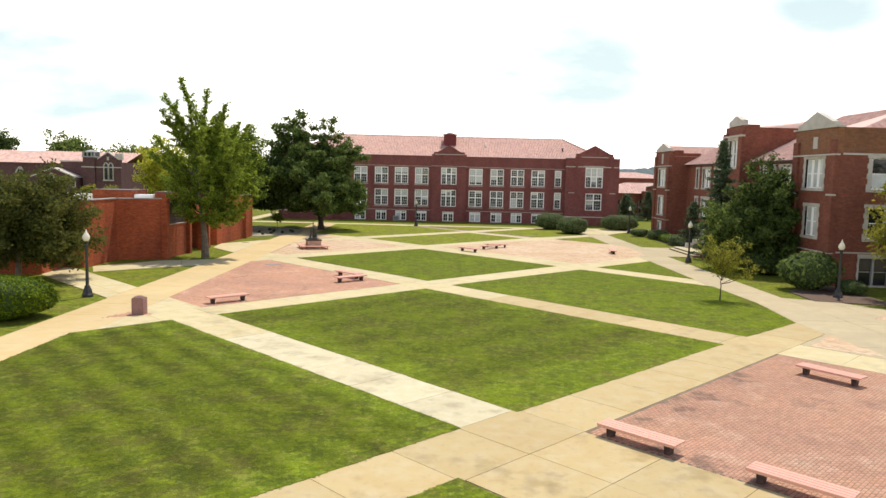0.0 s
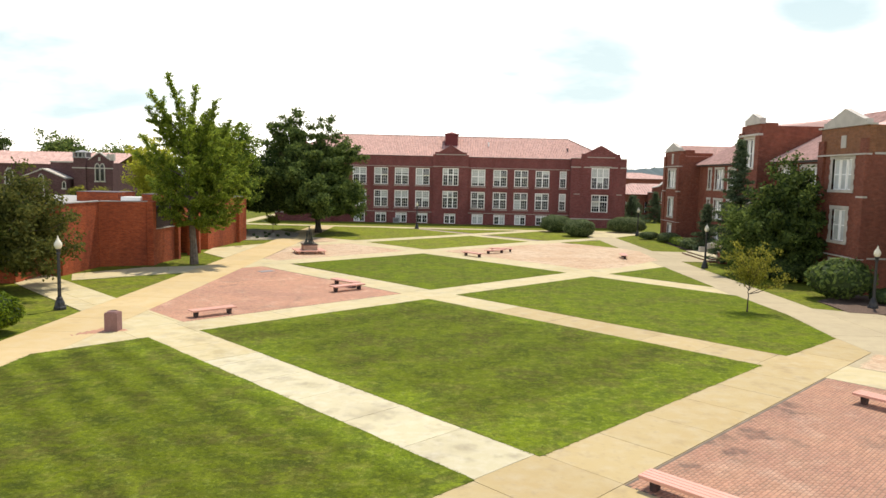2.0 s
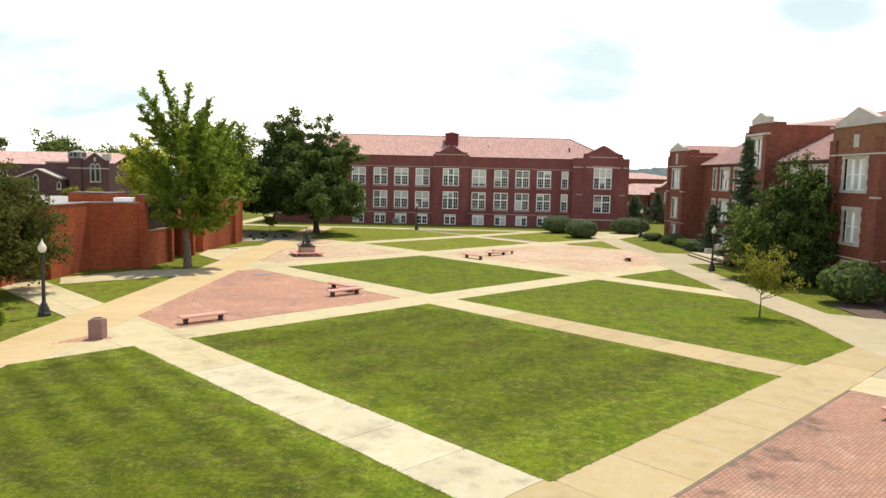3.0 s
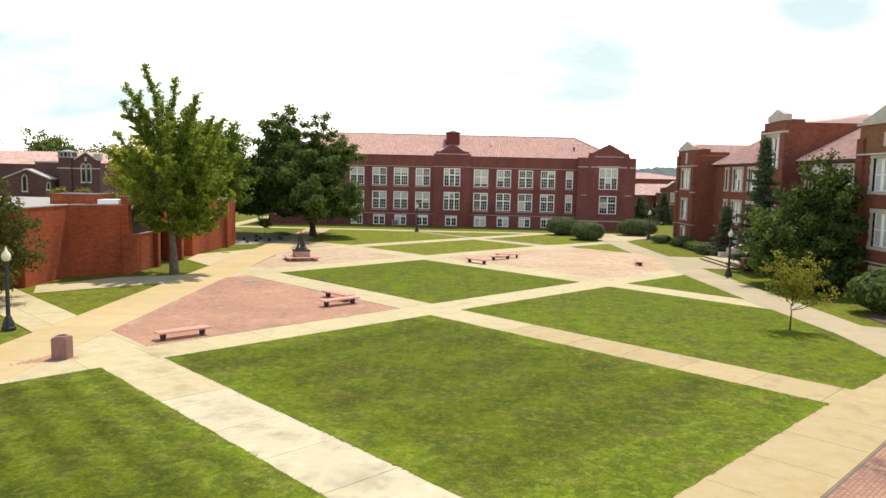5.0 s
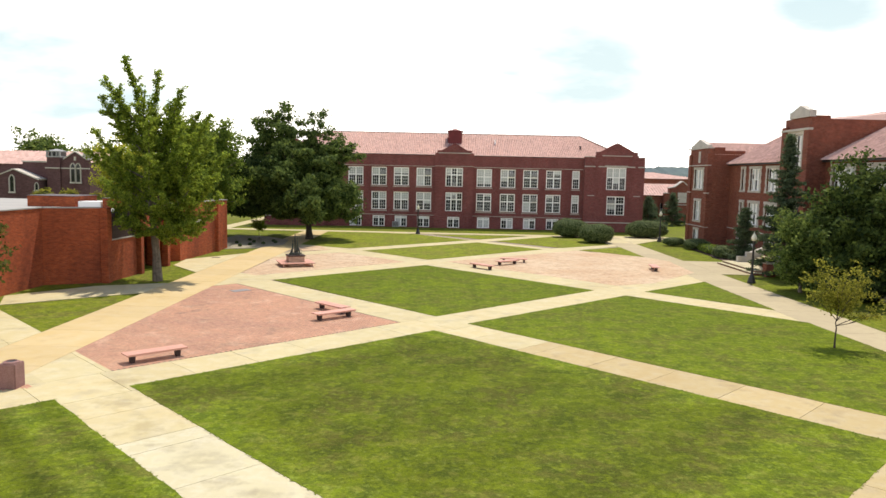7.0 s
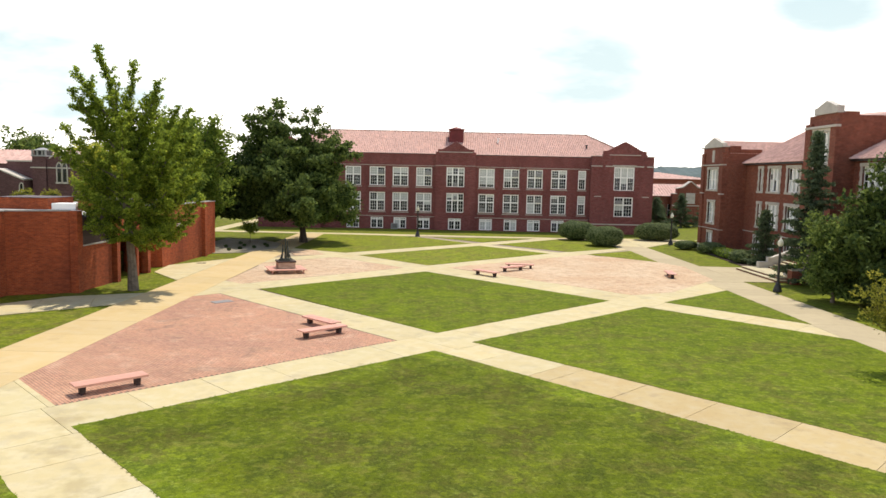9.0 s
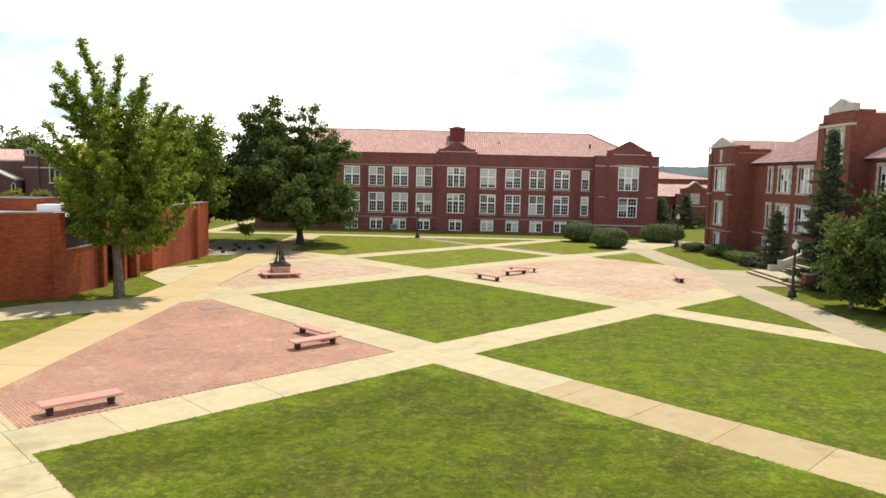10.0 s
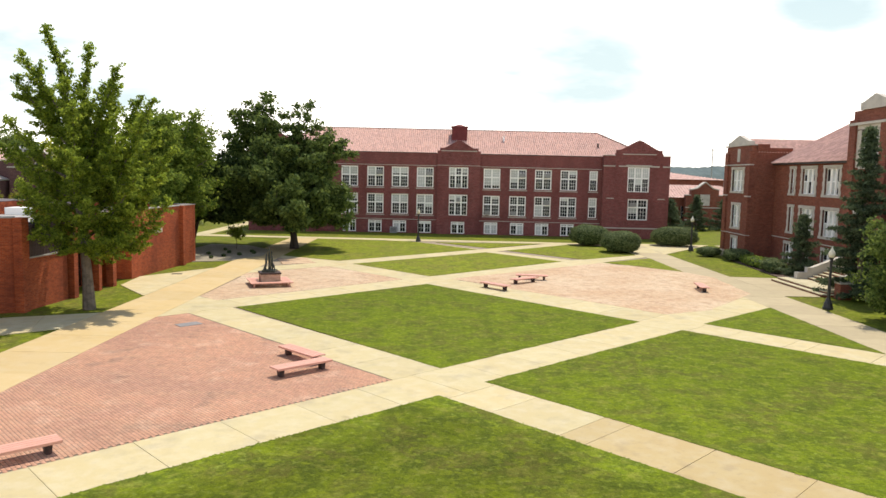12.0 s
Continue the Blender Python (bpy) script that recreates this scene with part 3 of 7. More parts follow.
def clip_half(poly, nx, ny, c):
    """The part of a convex outline where nx*x + ny*y <= c."""
    out = []
    for i, p in enumerate(poly):
        q = poly[(i + 1) % len(poly)]
        dp, dq = nx * p[0] + ny * p[1] - c, nx * q[0] + ny * q[1] - c
        if dp <= 0:
            out.append(p)
        if dp * dq < 0:
            t = dp / (dp - dq)
            out.append((p[0] + t * (q[0] - p[0]), p[1] + t * (q[1] - p[1])))
    return out


def area_of(poly):
    return 0.5 * sum(p[0] * q[1] - q[0] * p[1] for p, q in zip(poly, poly[1:] + poly[:1]))


def clip_convex(poly, clip):
    """poly cut down to a convex counter-clockwise outline."""
    for p, q in zip(clip, clip[1:] + clip[:1]):
        nx, ny = q[1] - p[1], p[0] - q[0]
        poly = clip_half(poly, nx, ny, nx * p[0] + ny * p[1])
        if len(poly) < 3:
            return []
    return poly


def sd(s, d):
    """The quad's diagonal grid: s = x + y, d = y - x."""
    return ((s - d) / 2, (s + d) / 2)


def convex_from(halves, big=400.0):
    """The outline where nx*x + ny*y <= c for every row."""
    poly = [(-big, -big), (big, -big), (big, big), (-big, big)]
    for nx, ny, c in halves:
        poly = clip_half(poly, nx, ny, c)
    return poly


# ---- ground ----
def ground_sheet():
    bm = bmesh.new()
    bm.faces.new([bm.verts.new((x, y, -0.04)) for x, y in ((-3000, -3000), (3000, -3000), (3000, 3000), (-3000, 3000))])
    ob = mesh_object("ground", bm, GRASS_VERGE)
    return tagged(ob, "wide mown green campus grass reaching the horizon", "grass", kind="structure")


ground_sheet()

# the quad's paths: bands of s = x + y and d = y - x, and two straight side walks
Q_BANDS = [(15.5, 19.05), (45.0, 48.95), (71.35, 74.9), (87.6, 90.7)]
P_BANDS = [(20.1, 24.0), (43.2, 47.1), (65.9, 71.5), (93.6, 95.9)]
WALK_L, WALK_R = (-18.1, -15.05), (18.15, 21.1)

bm = bmesh.new()
prism(bm, [(-18.05, 4.05), (21.05, 4.05), (21.05, 103.0), (-18.05, 103.0)], -0.06, -0.022)
tagged(mesh_object("pavement_base", bm, JOINT), "sandy bedding under the concrete walks", "pavement", kind="structure")


def rough_outline(poly, step=0.35, amount=0.035):
    """The outline with its edges broken up a little, as grass grows over a path's edge."""
    out = []
    for p, q in zip(poly, poly[1:] + poly[:1]):
        n = max(1, int(math.dist(p, q) / step))
        nx, ny = (q[1] - p[1]), (p[0] - q[0])
        ln = math.hypot(nx, ny) or 1
        for k in range(n):
            t = k / n
            a = amount * (noise.noise(Vector((p[0] + (q[0] - p[0]) * t, p[1] + (q[1] - p[1]) * t, 3.1)) * 1.7) + random.uniform(-0.5, 0.5))
            out.append((p[0] + (q[0] - p[0]) * t + nx / ln * a, p[1] + (q[1] - p[1]) * t + ny / ln * a))
    return out


LAWNS = []


def lawn(poly, label="mown green lawn bordered by concrete walks", turf=None, blades=None, density=0):
    bm = bmesh.new()
    prism(bm, rough_outline(poly), -0.05, 0.012)
    ob = mesh_object("lawn", bm, turf or GRASS)
    LAWNS.append((ob, poly, blades or BLADES, density))
    return tagged(ob, label, "lawn", "lawns of the quad", "structure")


def diamond(s0, s1, d0, d1):
    return [sd(s0, d0), sd(s1, d0), sd(s1, d1), sd(s0, d1)]


big = [(-15.85, 4.0), (-15.0, 4.0), sd(20.25, 19.0), sd(20.7, 45.9), (-15.75, 30.1)]
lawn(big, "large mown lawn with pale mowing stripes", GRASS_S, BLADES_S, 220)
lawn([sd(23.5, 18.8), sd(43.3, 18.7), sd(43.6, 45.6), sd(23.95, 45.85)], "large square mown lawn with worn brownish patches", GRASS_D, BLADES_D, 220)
lawn([sd(47.03, 48.95), sd(67.1, 48.75), sd(67.2, 71.3), sd(47.4, 71.35)], "square mown lawn in the middle of the quad", density=170)
lawn([sd(46.75, 18.6), (18.05, 36.3), (18.6, 42.0), (18.35, 48.5), sd(66.85, 45.3), sd(46.95, 45.7)], "wide mown lawn with a slender sapling", density=170)
lawn([sd(70.25, 45.35), (18.25, 52.0), (18.2, 63.1)], "small triangular lawn between walks")
lawn([(12.8, 4.0), (1.1, 15.6), (0.5, 16.25), (-0.7, 15.1), (-11.45, 4.0)], "pointed end of a mown lawn", density=300)
lawn(diamond(71.0, 93.6, 74.95, 87.5), "long mown lawn between diagonal walks", GRASS_FAR, BLADES_FAR)
lawn([(13.1, 84.2), (18.25, 78.9), (18.25, 88.5)], "small triangular lawn beside the brick plaza", GRASS_FAR, BLADES_FAR)
lawn([(-15.0, 84.0), (-9.7, 81.0), (2.3, 93.0), (-4.6, 100.4), (-15.0, 101.2)], "lawn under a broad shade tree", GRASS_FAR, BLADES_FAR)
lawn([(-1.9, 99.9), (3.6, 94.7), (9.6, 100.9)], "narrow triangular lawn strip", GRASS_FAR, BLADES_FAR)
lawn([(5.2, 92.7), (11.6, 86.2), (17.6, 91.0), (17.8, 99.0), (12.5, 100.4)], "lawn with rounded clipped bushes", GRASS_FAR, BLADES_FAR)

# brick plazas: mortar bed, bricks laid later
PLAZAS = []


def plaza(poly, label):
    bm = bmesh.new()
    prism(bm, poly, -0.055, -0.012)
    ob = mesh_object("brick_plaza", bm, JOINT_DARK)
    PLAZAS.append((ob, poly))
    return tagged(ob, label, "plaza", "brick plazas of the quad", "structure")


plaza(convex_from([(1, -1, -49.1), (1, 1, 43.65), (-1, -1, -24.3), (-1, 0, 15.12), (-0.67, 0.74, 52.25)]), "plaza of weathered red brick pavers")
plaza(convex_from([(1, 1, 43.4), (-1, -1, -23.7), (-1, 1, 15.45), (1, 0, 18.3), (0, -1, -5.0)]), "broad plaza of weathered red brick pavers with dark stains")
plaza(convex_from([(1, -1, -74.95), (1, 1, 67.45), (-1, 0, 15.0), (-1, 1, 87.6), (-1, -1, -47.6)]), "brick plaza round a pedestal and bench")
plaza([(11.2, 60.2), (14.2, 61.8), (19.2, 68.2), (19.6, 76.0), (17.4, 81.0), (12.6, 83.8), (-0.4, 72.0)], "pale worn brick plaza with benches")
plaza([(16.1, 31.0), (18.5, 29.3), (18.3, 33.5)], "small triangle of red brick pavers")
plaza([(-16.0, 33.3), (-13.9, 34.55), (-15.1, 35.3)], "small triangle of red brick under a litter bin")
plaza([(-13.7, 78.0), (-11.2, 79.2), (-12.9, 83.0), (-14.9, 81.5)], "small triangle of red brick pavers")
plaza([(23.0, 37.9), (26.9, 36.05), (26.9, 41.4)], "small brick paved corner")

for bed in ([(22.6, 43.4), (27.2, 42.2), (27.2, 51.0), (22.8, 47.2)], [(25.0, 77.2), (27.6, 76.6), (27.6, 94.5), (26.9, 94.5), (25.9, 89.0)]):
    bm = bmesh.new()
    prism(bm, bed, -0.05, 0.02)
    tagged(mesh_object("planting_bed", bm, MULCH), "brown bark mulch bed along the brick hall", "mulch bed", kind="structure")
bm = bmesh.new()
prism(bm, [(-21.4, 78.0), (-18.4, 79.5), (-16.6, 83.5), (-17.2, 88.5), (-20.2, 92.0), (-24.0, 92.5), (-24.5, 80.0)], -0.05, 0.015)
tagged(mesh_object("gravel_bed", bm, GRAVEL), "pale gravel planting bed with low tufts", "gravel bed", kind="structure")


# ---- main hall ----
def window_meshes(name, w, h, columns, rows_top, rows_low, light_cols, deep=0.12, mullion=0.19, frame_w=0.15, split=0.56):
    """Frame mesh of a sash window and the mesh of one pane field; local x from 0 to w, z from 0 to h."""
    bm = bmesh.new()
    box(bm, 0, frame_w, 0, deep, 0, h)
    box(bm, w - frame_w, w, 0, deep, 0, h)
    box(bm, frame_w, w - frame_w, 0, deep, h - frame_w, h)
    box(bm, -0.06, w + 0.06, -0.08, deep, -0.10, 0.0)
    box(bm, frame_w, w - frame_w, 0, deep, 0, 0.09)
    inner = w - 2 * frame_w
    cw = (inner - (columns - 1) * mullion) / columns
    zs = h * split
    fields = []
    for c in range(columns):
        x0 = frame_w + c * (cw + mullion)
        if c:
            box(bm, x0 - mullion, x0, 0.0, deep, 0.09, h - frame_w)
        box(bm, x0, x0 + cw, 0.03, deep, zs - 0.085, zs + 0.085)
        for za, zb, rws in ((0.09, zs - 0.085, rows_low), (zs + 0.085, h - frame_w, rows_top)):
            for k in range(1, light_cols):
                xm = x0 + cw * k / light_cols
                box(bm, xm - 0.016, xm + 0.016, 0.045, 0.075, za, zb)
            for k in range(1, rws):
                zm = za + (zb - za) * k / rws
                box(bm, x0, x0 + cw, 0.047, 0.073, zm - 0.016, zm + 0.016)
            fields.append((x0, x0 + cw, za, zb))
    me = bpy.data.meshes.new(name)
    bm.to_mesh(me); bm.free()
    me.materials.append(WHITE)
    return me, fields


def pane_mesh(x0, x1, z0, z1, y, material, name="pane"):
    bm = bmesh.new()
    box(bm, x0, x1, y, y + 0.012, z0, z1)
    me = bpy.data.meshes.new(name)
    bm.to_mesh(me); bm.free()
    me.materials.append(material)
    return me


def add_window(parent, kit, x, y, z, blinds=(), ac=None, label=""):
    """A window with its panes; blinds: (field, share) pairs; ac: field with an air conditioner."""
    frame_me, fields, panes = kit
    wob = part_of("window", frame_me, parent, x, y, z, label=label)
    for me in panes:
        part_of("pane", me, wob)
    for k, share in blinds:
        x0, x1, za, zb = fields[k]
        bm = bmesh.new()
        box(bm, x0 + 0.005, x1 - 0.005, 0.079, 0.088, zb - (zb - za) * share, zb)
        part("blind", bm, BLIND, wob, "pale lowered window blind")
    if ac is not None:
        x0, x1, za, zb = fields[ac]
        bm = bmesh.new()
        box(bm, x0 + 0.08, x1 - 0.08, -0.25, 0.07, za + 0.02, za + 0.50)
        for k in range(5):
            box(bm, x0 + 0.14, x1 - 0.14, -0.265, -0.25, za + 0.08 + k * 0.075, za + 0.115 + k * 0.075)
        part("air_conditioner", bm, AC_GREY, wob, "grey window air conditioner")
    return wob


def window_kit(name, *args, **kw):
    me, fields = window_meshes(name, *args, **kw)
    return me, fields, [pane_mesh(a - 0.004, b + 0.004, c - 0.004, d + 0.004, 0.095, GLASS) for a, b, c, d in fields]


TILE_ROWS = {}


def roof_part(bm, parent, label="pinkish clay tile roof"):
    """The roof deck as one part and its rounded tile rows as joined stuff on it."""
    roof = part("roof", bm, TILE, parent, label)
    rows = TILE_ROWS.pop("rows", None)
    if rows is not None:
        tagged(part("tile_relief", rows, TILE, roof), kind="stuff")
    return roof


def tile_roof(deck, corners, wide=0.26):
    """Rounded tile rows over a flat roof face given by four corners: eave left, eave right, ridge right, ridge left."""
    a, b, c, d = [Vector(p) for p in corners]
    n = (b - a).cross(d - a).normalized()
    deck.faces.new([deck.verts.new(p) for p in (a, b, c, d)])
    bm = TILE_ROWS["rows"] if "rows" in TILE_ROWS else TILE_ROWS.setdefault("rows", bmesh.new())
    run = (b - a).normalized()
    length = (b - a).length
    count = int(length / wide)
    top_dir = (d - a) - run * (d - a).dot(run)
    slope = top_dir.length
    up = top_dir.normalized()
    la, lb = (d - a).dot(run), length - (c - a).dot(run)
    for k in range(count):
        x = (k + 0.5) * wide
        h = slope
        if la > 0.01 and x < la:
            h = slope * x / la
        if lb > 0.01 and length - x < lb:
            h = min(h, slope * (length - x) / lb)
        if h < 0.3:
            continue
        w = wide * 0.34
        courses = max(1, round(h / (wide * 1.5)))
        for j in range(courses):
            p0, p1 = a + run * x + up * (h * j / courses), a + run * x + up * (h * (j + 1) / courses)
            low, high = n * (0.03 if j else 0.0), n * 0.1
            v = [bm.verts.new(q) for q in (p0 - run * w, p0 + high + low, p0 + run * w, p1 - run * w, p1 + high, p1 + run * w)]
            bm.faces.new((v[0], v[1], v[4], v[3]))
            bm.faces.new((v[1], v[2], v[5], v[4]))
            bm.faces.new((v[0], v[2], v[1]))


def gable_outline(x0, x1, z0, shoulder, z_step, peak):
    """Curved parapet gable from x0 to x1 on z0."""
    cx = (x0 + x1) / 2
    half = (x1 - x0) / 2 - shoulder
    right = [(x1, z0), (x1, z_step), (x1 - shoulder, z_step)]
    for k in range(1, 8):
        t = k / 8
        right.append((cx + half * (1 - t), z_step + (peak - z_step) * (0.5 - 0.5 * math.cos(math.pi * (t ** 0.9))) * 0.2 + (peak - z_step) * t * 0.8))
    left = [(2 * cx - x, z) for x, z in reversed(right)]
    return right + [(cx, peak)] + left


def main_hall():
    hall = thing("main_hall", pose(0, 112.2, 0), "long maroon brick hall with white sash windows and tile roof", "building")
    kit = window_kit("window_frame", 2.1, 2.5, 2, 3, 3, 3)
    kit_mid = window_kit("window_frame", 2.4, 2.6, 3, 2, 3, 2, split=0.62)
    kit_narrow = window_kit("window_frame", 1.05, 2.5, 1, 3, 3, 3)
    kit_base = window_kit("window_frame", 1.7, 1.5, 2, 1, 2, 2, mullion=0.2, split=0.8)
    kit_pav_up = window_kit("window_frame", 2.7, 3.07, 3, 2, 3, 3, split=0.55)
    kit_pav_low = window_kit("window_frame", 2.5, 2.6, 2, 2, 3, 3, split=0.6)
    cols = [-13.0, -9.77, -6.69, -3.55, 4.8, 8.09, 11.23, 14.42]
    openings, spots = [], []
    for cx in cols:
        for kx, z in ((kit, 5.77), (kit, 2.40)):
            openings.append((cx - 1.05, cx + 1.05, z, z + 2.5)); spots.append((kx, cx - 1.05, z))
        openings.append((cx - 0.85, cx + 0.85, 0.06, 1.56)); spots.append((kit_base, cx - 0.85, 0.06))
    for cx in (17.5, -16.2):
        for z in (5.77, 2.40):
            openings.append((cx - 0.525, cx + 0.525, z, z + 2.5)); spots.append((kit_narrow, cx - 0.525, z))
    for a, b in ((-17.4, -2.05), (3.3, 18.5)):
        bm = bmesh.new()
        wall_with_openings(bm, a, b, -0.3, 10.0, 0.4, [o for o in openings if a < o[0] and o[1] < b])
        part("wall", bm, BRICK_MAIN, hall)
    # middle bay, a little proud, with a shaped gable
    mid = [(-0.57, 1.83, 5.75, 8.35), (-0.52, 1.78, 2.35, 4.95), (-0.22, 1.48, 0.06, 1.56)]
    bm = bmesh.new()
    wall_with_openings(bm, -2.05, 3.3, -0.3, 10.35, 0.7, mid, v0=-0.3)
    slab_xz(bm, gable_outline(-1.75, 3.0, 10.35, 0.55, 10.7, 11.7), -0.3, 0.1)
    part("wall", bm, BRICK_MAIN, hall)
    # blinds (field, share) and the field with an air conditioner, window by window: upper row, then lower row
    upper = {-13.0: ([(1, 1.0), (3, 1.0)], None), -9.77: ([(1, 1.0)], 3), -6.69: ([(1, 0.8), (3, 0.8)], None), -3.55: ([(1, 1.0), (0, 1.0)], 3),
             4.8: ([(0, 0.75), (1, 1.0), (2, 0.75), (3, 1.0)], None), 8.09: ([(1, 1.0), (0, 0.4)], 3), 11.23: ([], 3), 14.42: ([(3, 0.5)], None)}
    lower = {-13.0: ([(1, 1.0), (3, 0.7)], None), -9.77: ([(3, 1.0)], None), -6.69: ([(1, 1.0), (3, 1.0)], None), -3.55: ([(1, 1.0), (3, 1.0), (2, 0.3)], None),
             4.8: ([(3, 0.3)], 0), 8.09: ([], 0), 11.23: ([(0, 1.0)], 3), 14.42: ([(1, 0.4)], None)}
    base = {-13.0: [(0, 1.0)], -6.69: [(0, 1.0), (1, 1.0)], -3.55: [(1, 1.0), (3, 1.0)], 4.8: [(0, 1.0), (1, 1.0), (2, 1.0), (3, 1.0)], 8.09: [(2, 1.0)], 11.23: [(0, 1.0)]}
    for kx, x, z in spots:
        cx = round(x + (0.85 if kx is kit_base else 1.05), 2)
        if kx is kit_base:
            st, ac = base.get(cx, []), None
        else:
            st, ac = (upper if z > 4 else lower).get(cx, ([(1, 1.0)], None))
        add_window(hall, kx, x, 0.10, z, st, ac)
        if kx is not kit_base:
            wide = 1.05 if kx is kit_narrow else 2.1
            bm = bmesh.new()
            box(bm, x - 0.1, x + wide + 0.1, -0.05, 0.12, z - 0.21, z - 0.102)
            part("window_sill", bm, STONE, hall, "weathered limestone sill")
    add_window(hall, kit_mid, -0.57, -0.2, 5.75, [(1, .9), (5, .8)], 2)
    add_window(hall, kit_mid, -0.57, -0.2, 2.35, [(1, .7), (3, 1.0)], 3)
    add_window(hall, kit_base, -0.22, -0.2, 0.06, [])
    # end pavilions
    for sx, mirror in ((1, 0.0), (-1, 1.25)):
        def X(x):
            return x if sx > 0 else mirror - x
        def span(a, b):
            return (min(X(a), X(b)), max(X(a), X(b)))
        bm = bmesh.new()
        a, b = span(18.5, 26.7)
        up, low = span(21.5, 24.2), span(21.65, 24.15)
        wall_with_openings(bm, a, b, -0.3, 10.2, 0.4, [(*up, 5.77, 8.84), (*low, 2.3, 4.9)], v0=-1.0)
        ga, gb = span(19.9, 25.8)
        slab_xz(bm, [(ga, 10.2), (gb, 10.2), (gb, 10.5), (ga, 10.5)], -1.06, -0.6)
        slab_xz(bm, gable_outline(ga + 0.1, gb - 0.15, 10.5, 0.45, 10.92, 12.15), -1.06, -0.62)
        for q in (ga + 0.02, gb - 0.42):
            box(bm, q, q + 0.4, -1.06, -1.0, 8.7, 10.2)
        xi = span(18.5, 18.9)
        box(bm, xi[0], xi[1], -0.6, 0.0, -0.3, 10.2)
        part("wall", bm, BRICK_MAIN, hall)
        xo = span(26.3, 26.7)
        bm = bmesh.new()
        box(bm, xo[0], xo[1], -0.6, 18.0, -0.3, 10.1)
        part("wall", bm, BRICK_MAIN, hall)
        add_window(hall, kit_pav_up, up[0], -0.9, 5.77, [(1, 1.0), (3, 1.0), (5, 1.0), (2, .5)] if sx > 0 else [(0, .6)])
        add_window(hall, kit_pav_low, low[0], -0.9, 2.3, [(0, .5)], 1)
        for bx in ((a - 0.03, b + 0.03, -1.05, -0.8, 8.86, 9.0), (ga + 0.9, gb - 0.9, -1.11, -0.9, 10.36, 10.46), (a - 0.02, b + 0.02, -1.04, -0.8, 1.2, 1.34), (up[0] - 0.25, up[1] + 0.25, -1.08, -0.8, 9.004, 9.1),
                   (a + 0.5, a + 1.4, -1.04, -0.9, 4.9, 5.0), (b - 1.4, b - 0.5, -1.04, -0.9, 4.9, 5.0)):
            bm = bmesh.new()
            box(bm, *bx)
            part("stone_band", bm, STONE, hall, "pale limestone band")
        for bx in ((a - 0.06, ga - 0.004, -1.08, -0.5, 10.2, 10.28), (gb + 0.004, b + 0.06, -1.08, -0.5, 10.2, 10.28)):
            bm = bmesh.new()
            box(bm, *bx)
            part("coping", bm, STONE, hall)
    for a, b in ((-17.38, -2.1), (3.35, 18.48)):
        for bx, name, m in (((a, b, -0.05, 0.2, 8.44, 8.505), "stone_band", STONE), ((a, b, -0.04, 0.2, 1.68, 1.745), "stone_band", STONE), ((a, b, -0.06, 0.46, 10.0, 10.08), "coping", DARK_METAL)):
            bm = bmesh.new()
            box(bm, *bx)
            part(name, bm, m, hall)
    for bx in ((-2.08, 3.33, -0.36, -0.1, 8.52, 8.585), (-1.6, 2.9, -0.36, -0.1, 10.30, 10.40)):
        bm = bmesh.new()
        box(bm, *bx)
        part("stone_band", bm, STONE, hall)
    # back and floor slab close the block
    bm = bmesh.new()
    box(bm, -25.0, 26.2, 17.6, 18.0, -0.3, 9.9)
    part("wall", bm, BRICK_MAIN, hall)
    bm = bmesh.new()
    box(bm, -25.0, 26.2, 0.9, 17.6, 9.3, 9.5)
    part("attic_floor", bm, BRICK_MAIN, hall)
    bm = bmesh.new()
    box(bm, -25.0, 26.2, 0.9, 1.0, -0.3, 9.3)
    part("wall", bm, BRICK_MAIN, hall)
    bm = bmesh.new()
    tile_roof(bm, [(-24.5, 0.3, 9.75), (25.6, 0.3, 9.75), (19.2, 8.0, 13.45), (-18.0, 8.0, 13.45)])
    tile_roof(bm, [(25.6, 0.3, 9.75), (25.6, 17.6, 9.75), (19.2, 8.2, 13.45), (19.2, 8.0, 13.45)])
    tile_roof(bm, [(-24.5, 17.6, 9.75), (-24.5, 0.3, 9.75), (-18.0, 8.0, 13.45), (-18.0, 8.2, 13.45)])
    bm.faces.new([bm.verts.new(p) for p in ((25.6, 17.6, 9.75), (-24.5, 17.6, 9.75), (-18.0, 8.2, 13.45), (19.2, 8.2, 13.45))])
    roof_part(bm, hall)
    bm = bmesh.new()
    box(bm, -18.0, 19.3, 7.92, 8.28, 13.38, 13.52)
    part("ridge_cap", bm, DARK_METAL, hall)
    bm = bmesh.new()
    box(bm, -0.3, 1.7, 4.6, 6.6, 10.5, 13.55)
    box(bm, -0.42, 1.82, 4.48, 6.72, 13.55, 13.72)
    for k in range(3):
        box(bm, -0.22 + k * 0.7, 0.18 + k * 0.7, 4.55, 4.6, 12.3, 13.3)
    lathe(bm, [(1.0, 13.72), (0.2, 14.0)], 4, 0.7, 5.6)
    part("chimney", bm, mat("dark_red_chimney", (0.17, 0.03, 0.03), 0.8, [(3, (0.1, 0.02, 0.02), 0.4, 0.7, 0.6)]), hall, "dark red brick chimney with a cap")
    for x, y, z in ((6.5, 4.8, 12.2), (18.6, 3.6, 11.5)):
        bm = bmesh.new()
        lathe(bm, [(0.12, z - 0.6), (0.12, z + 0.25), (0.2, z + 0.26), (0.2, z + 0.34)], 8, x, y)
        part("vent_pipe", bm, DARK_METAL if x > 10 else WHITE, hall)
    return hall


MAIN_HALL = main_hall()


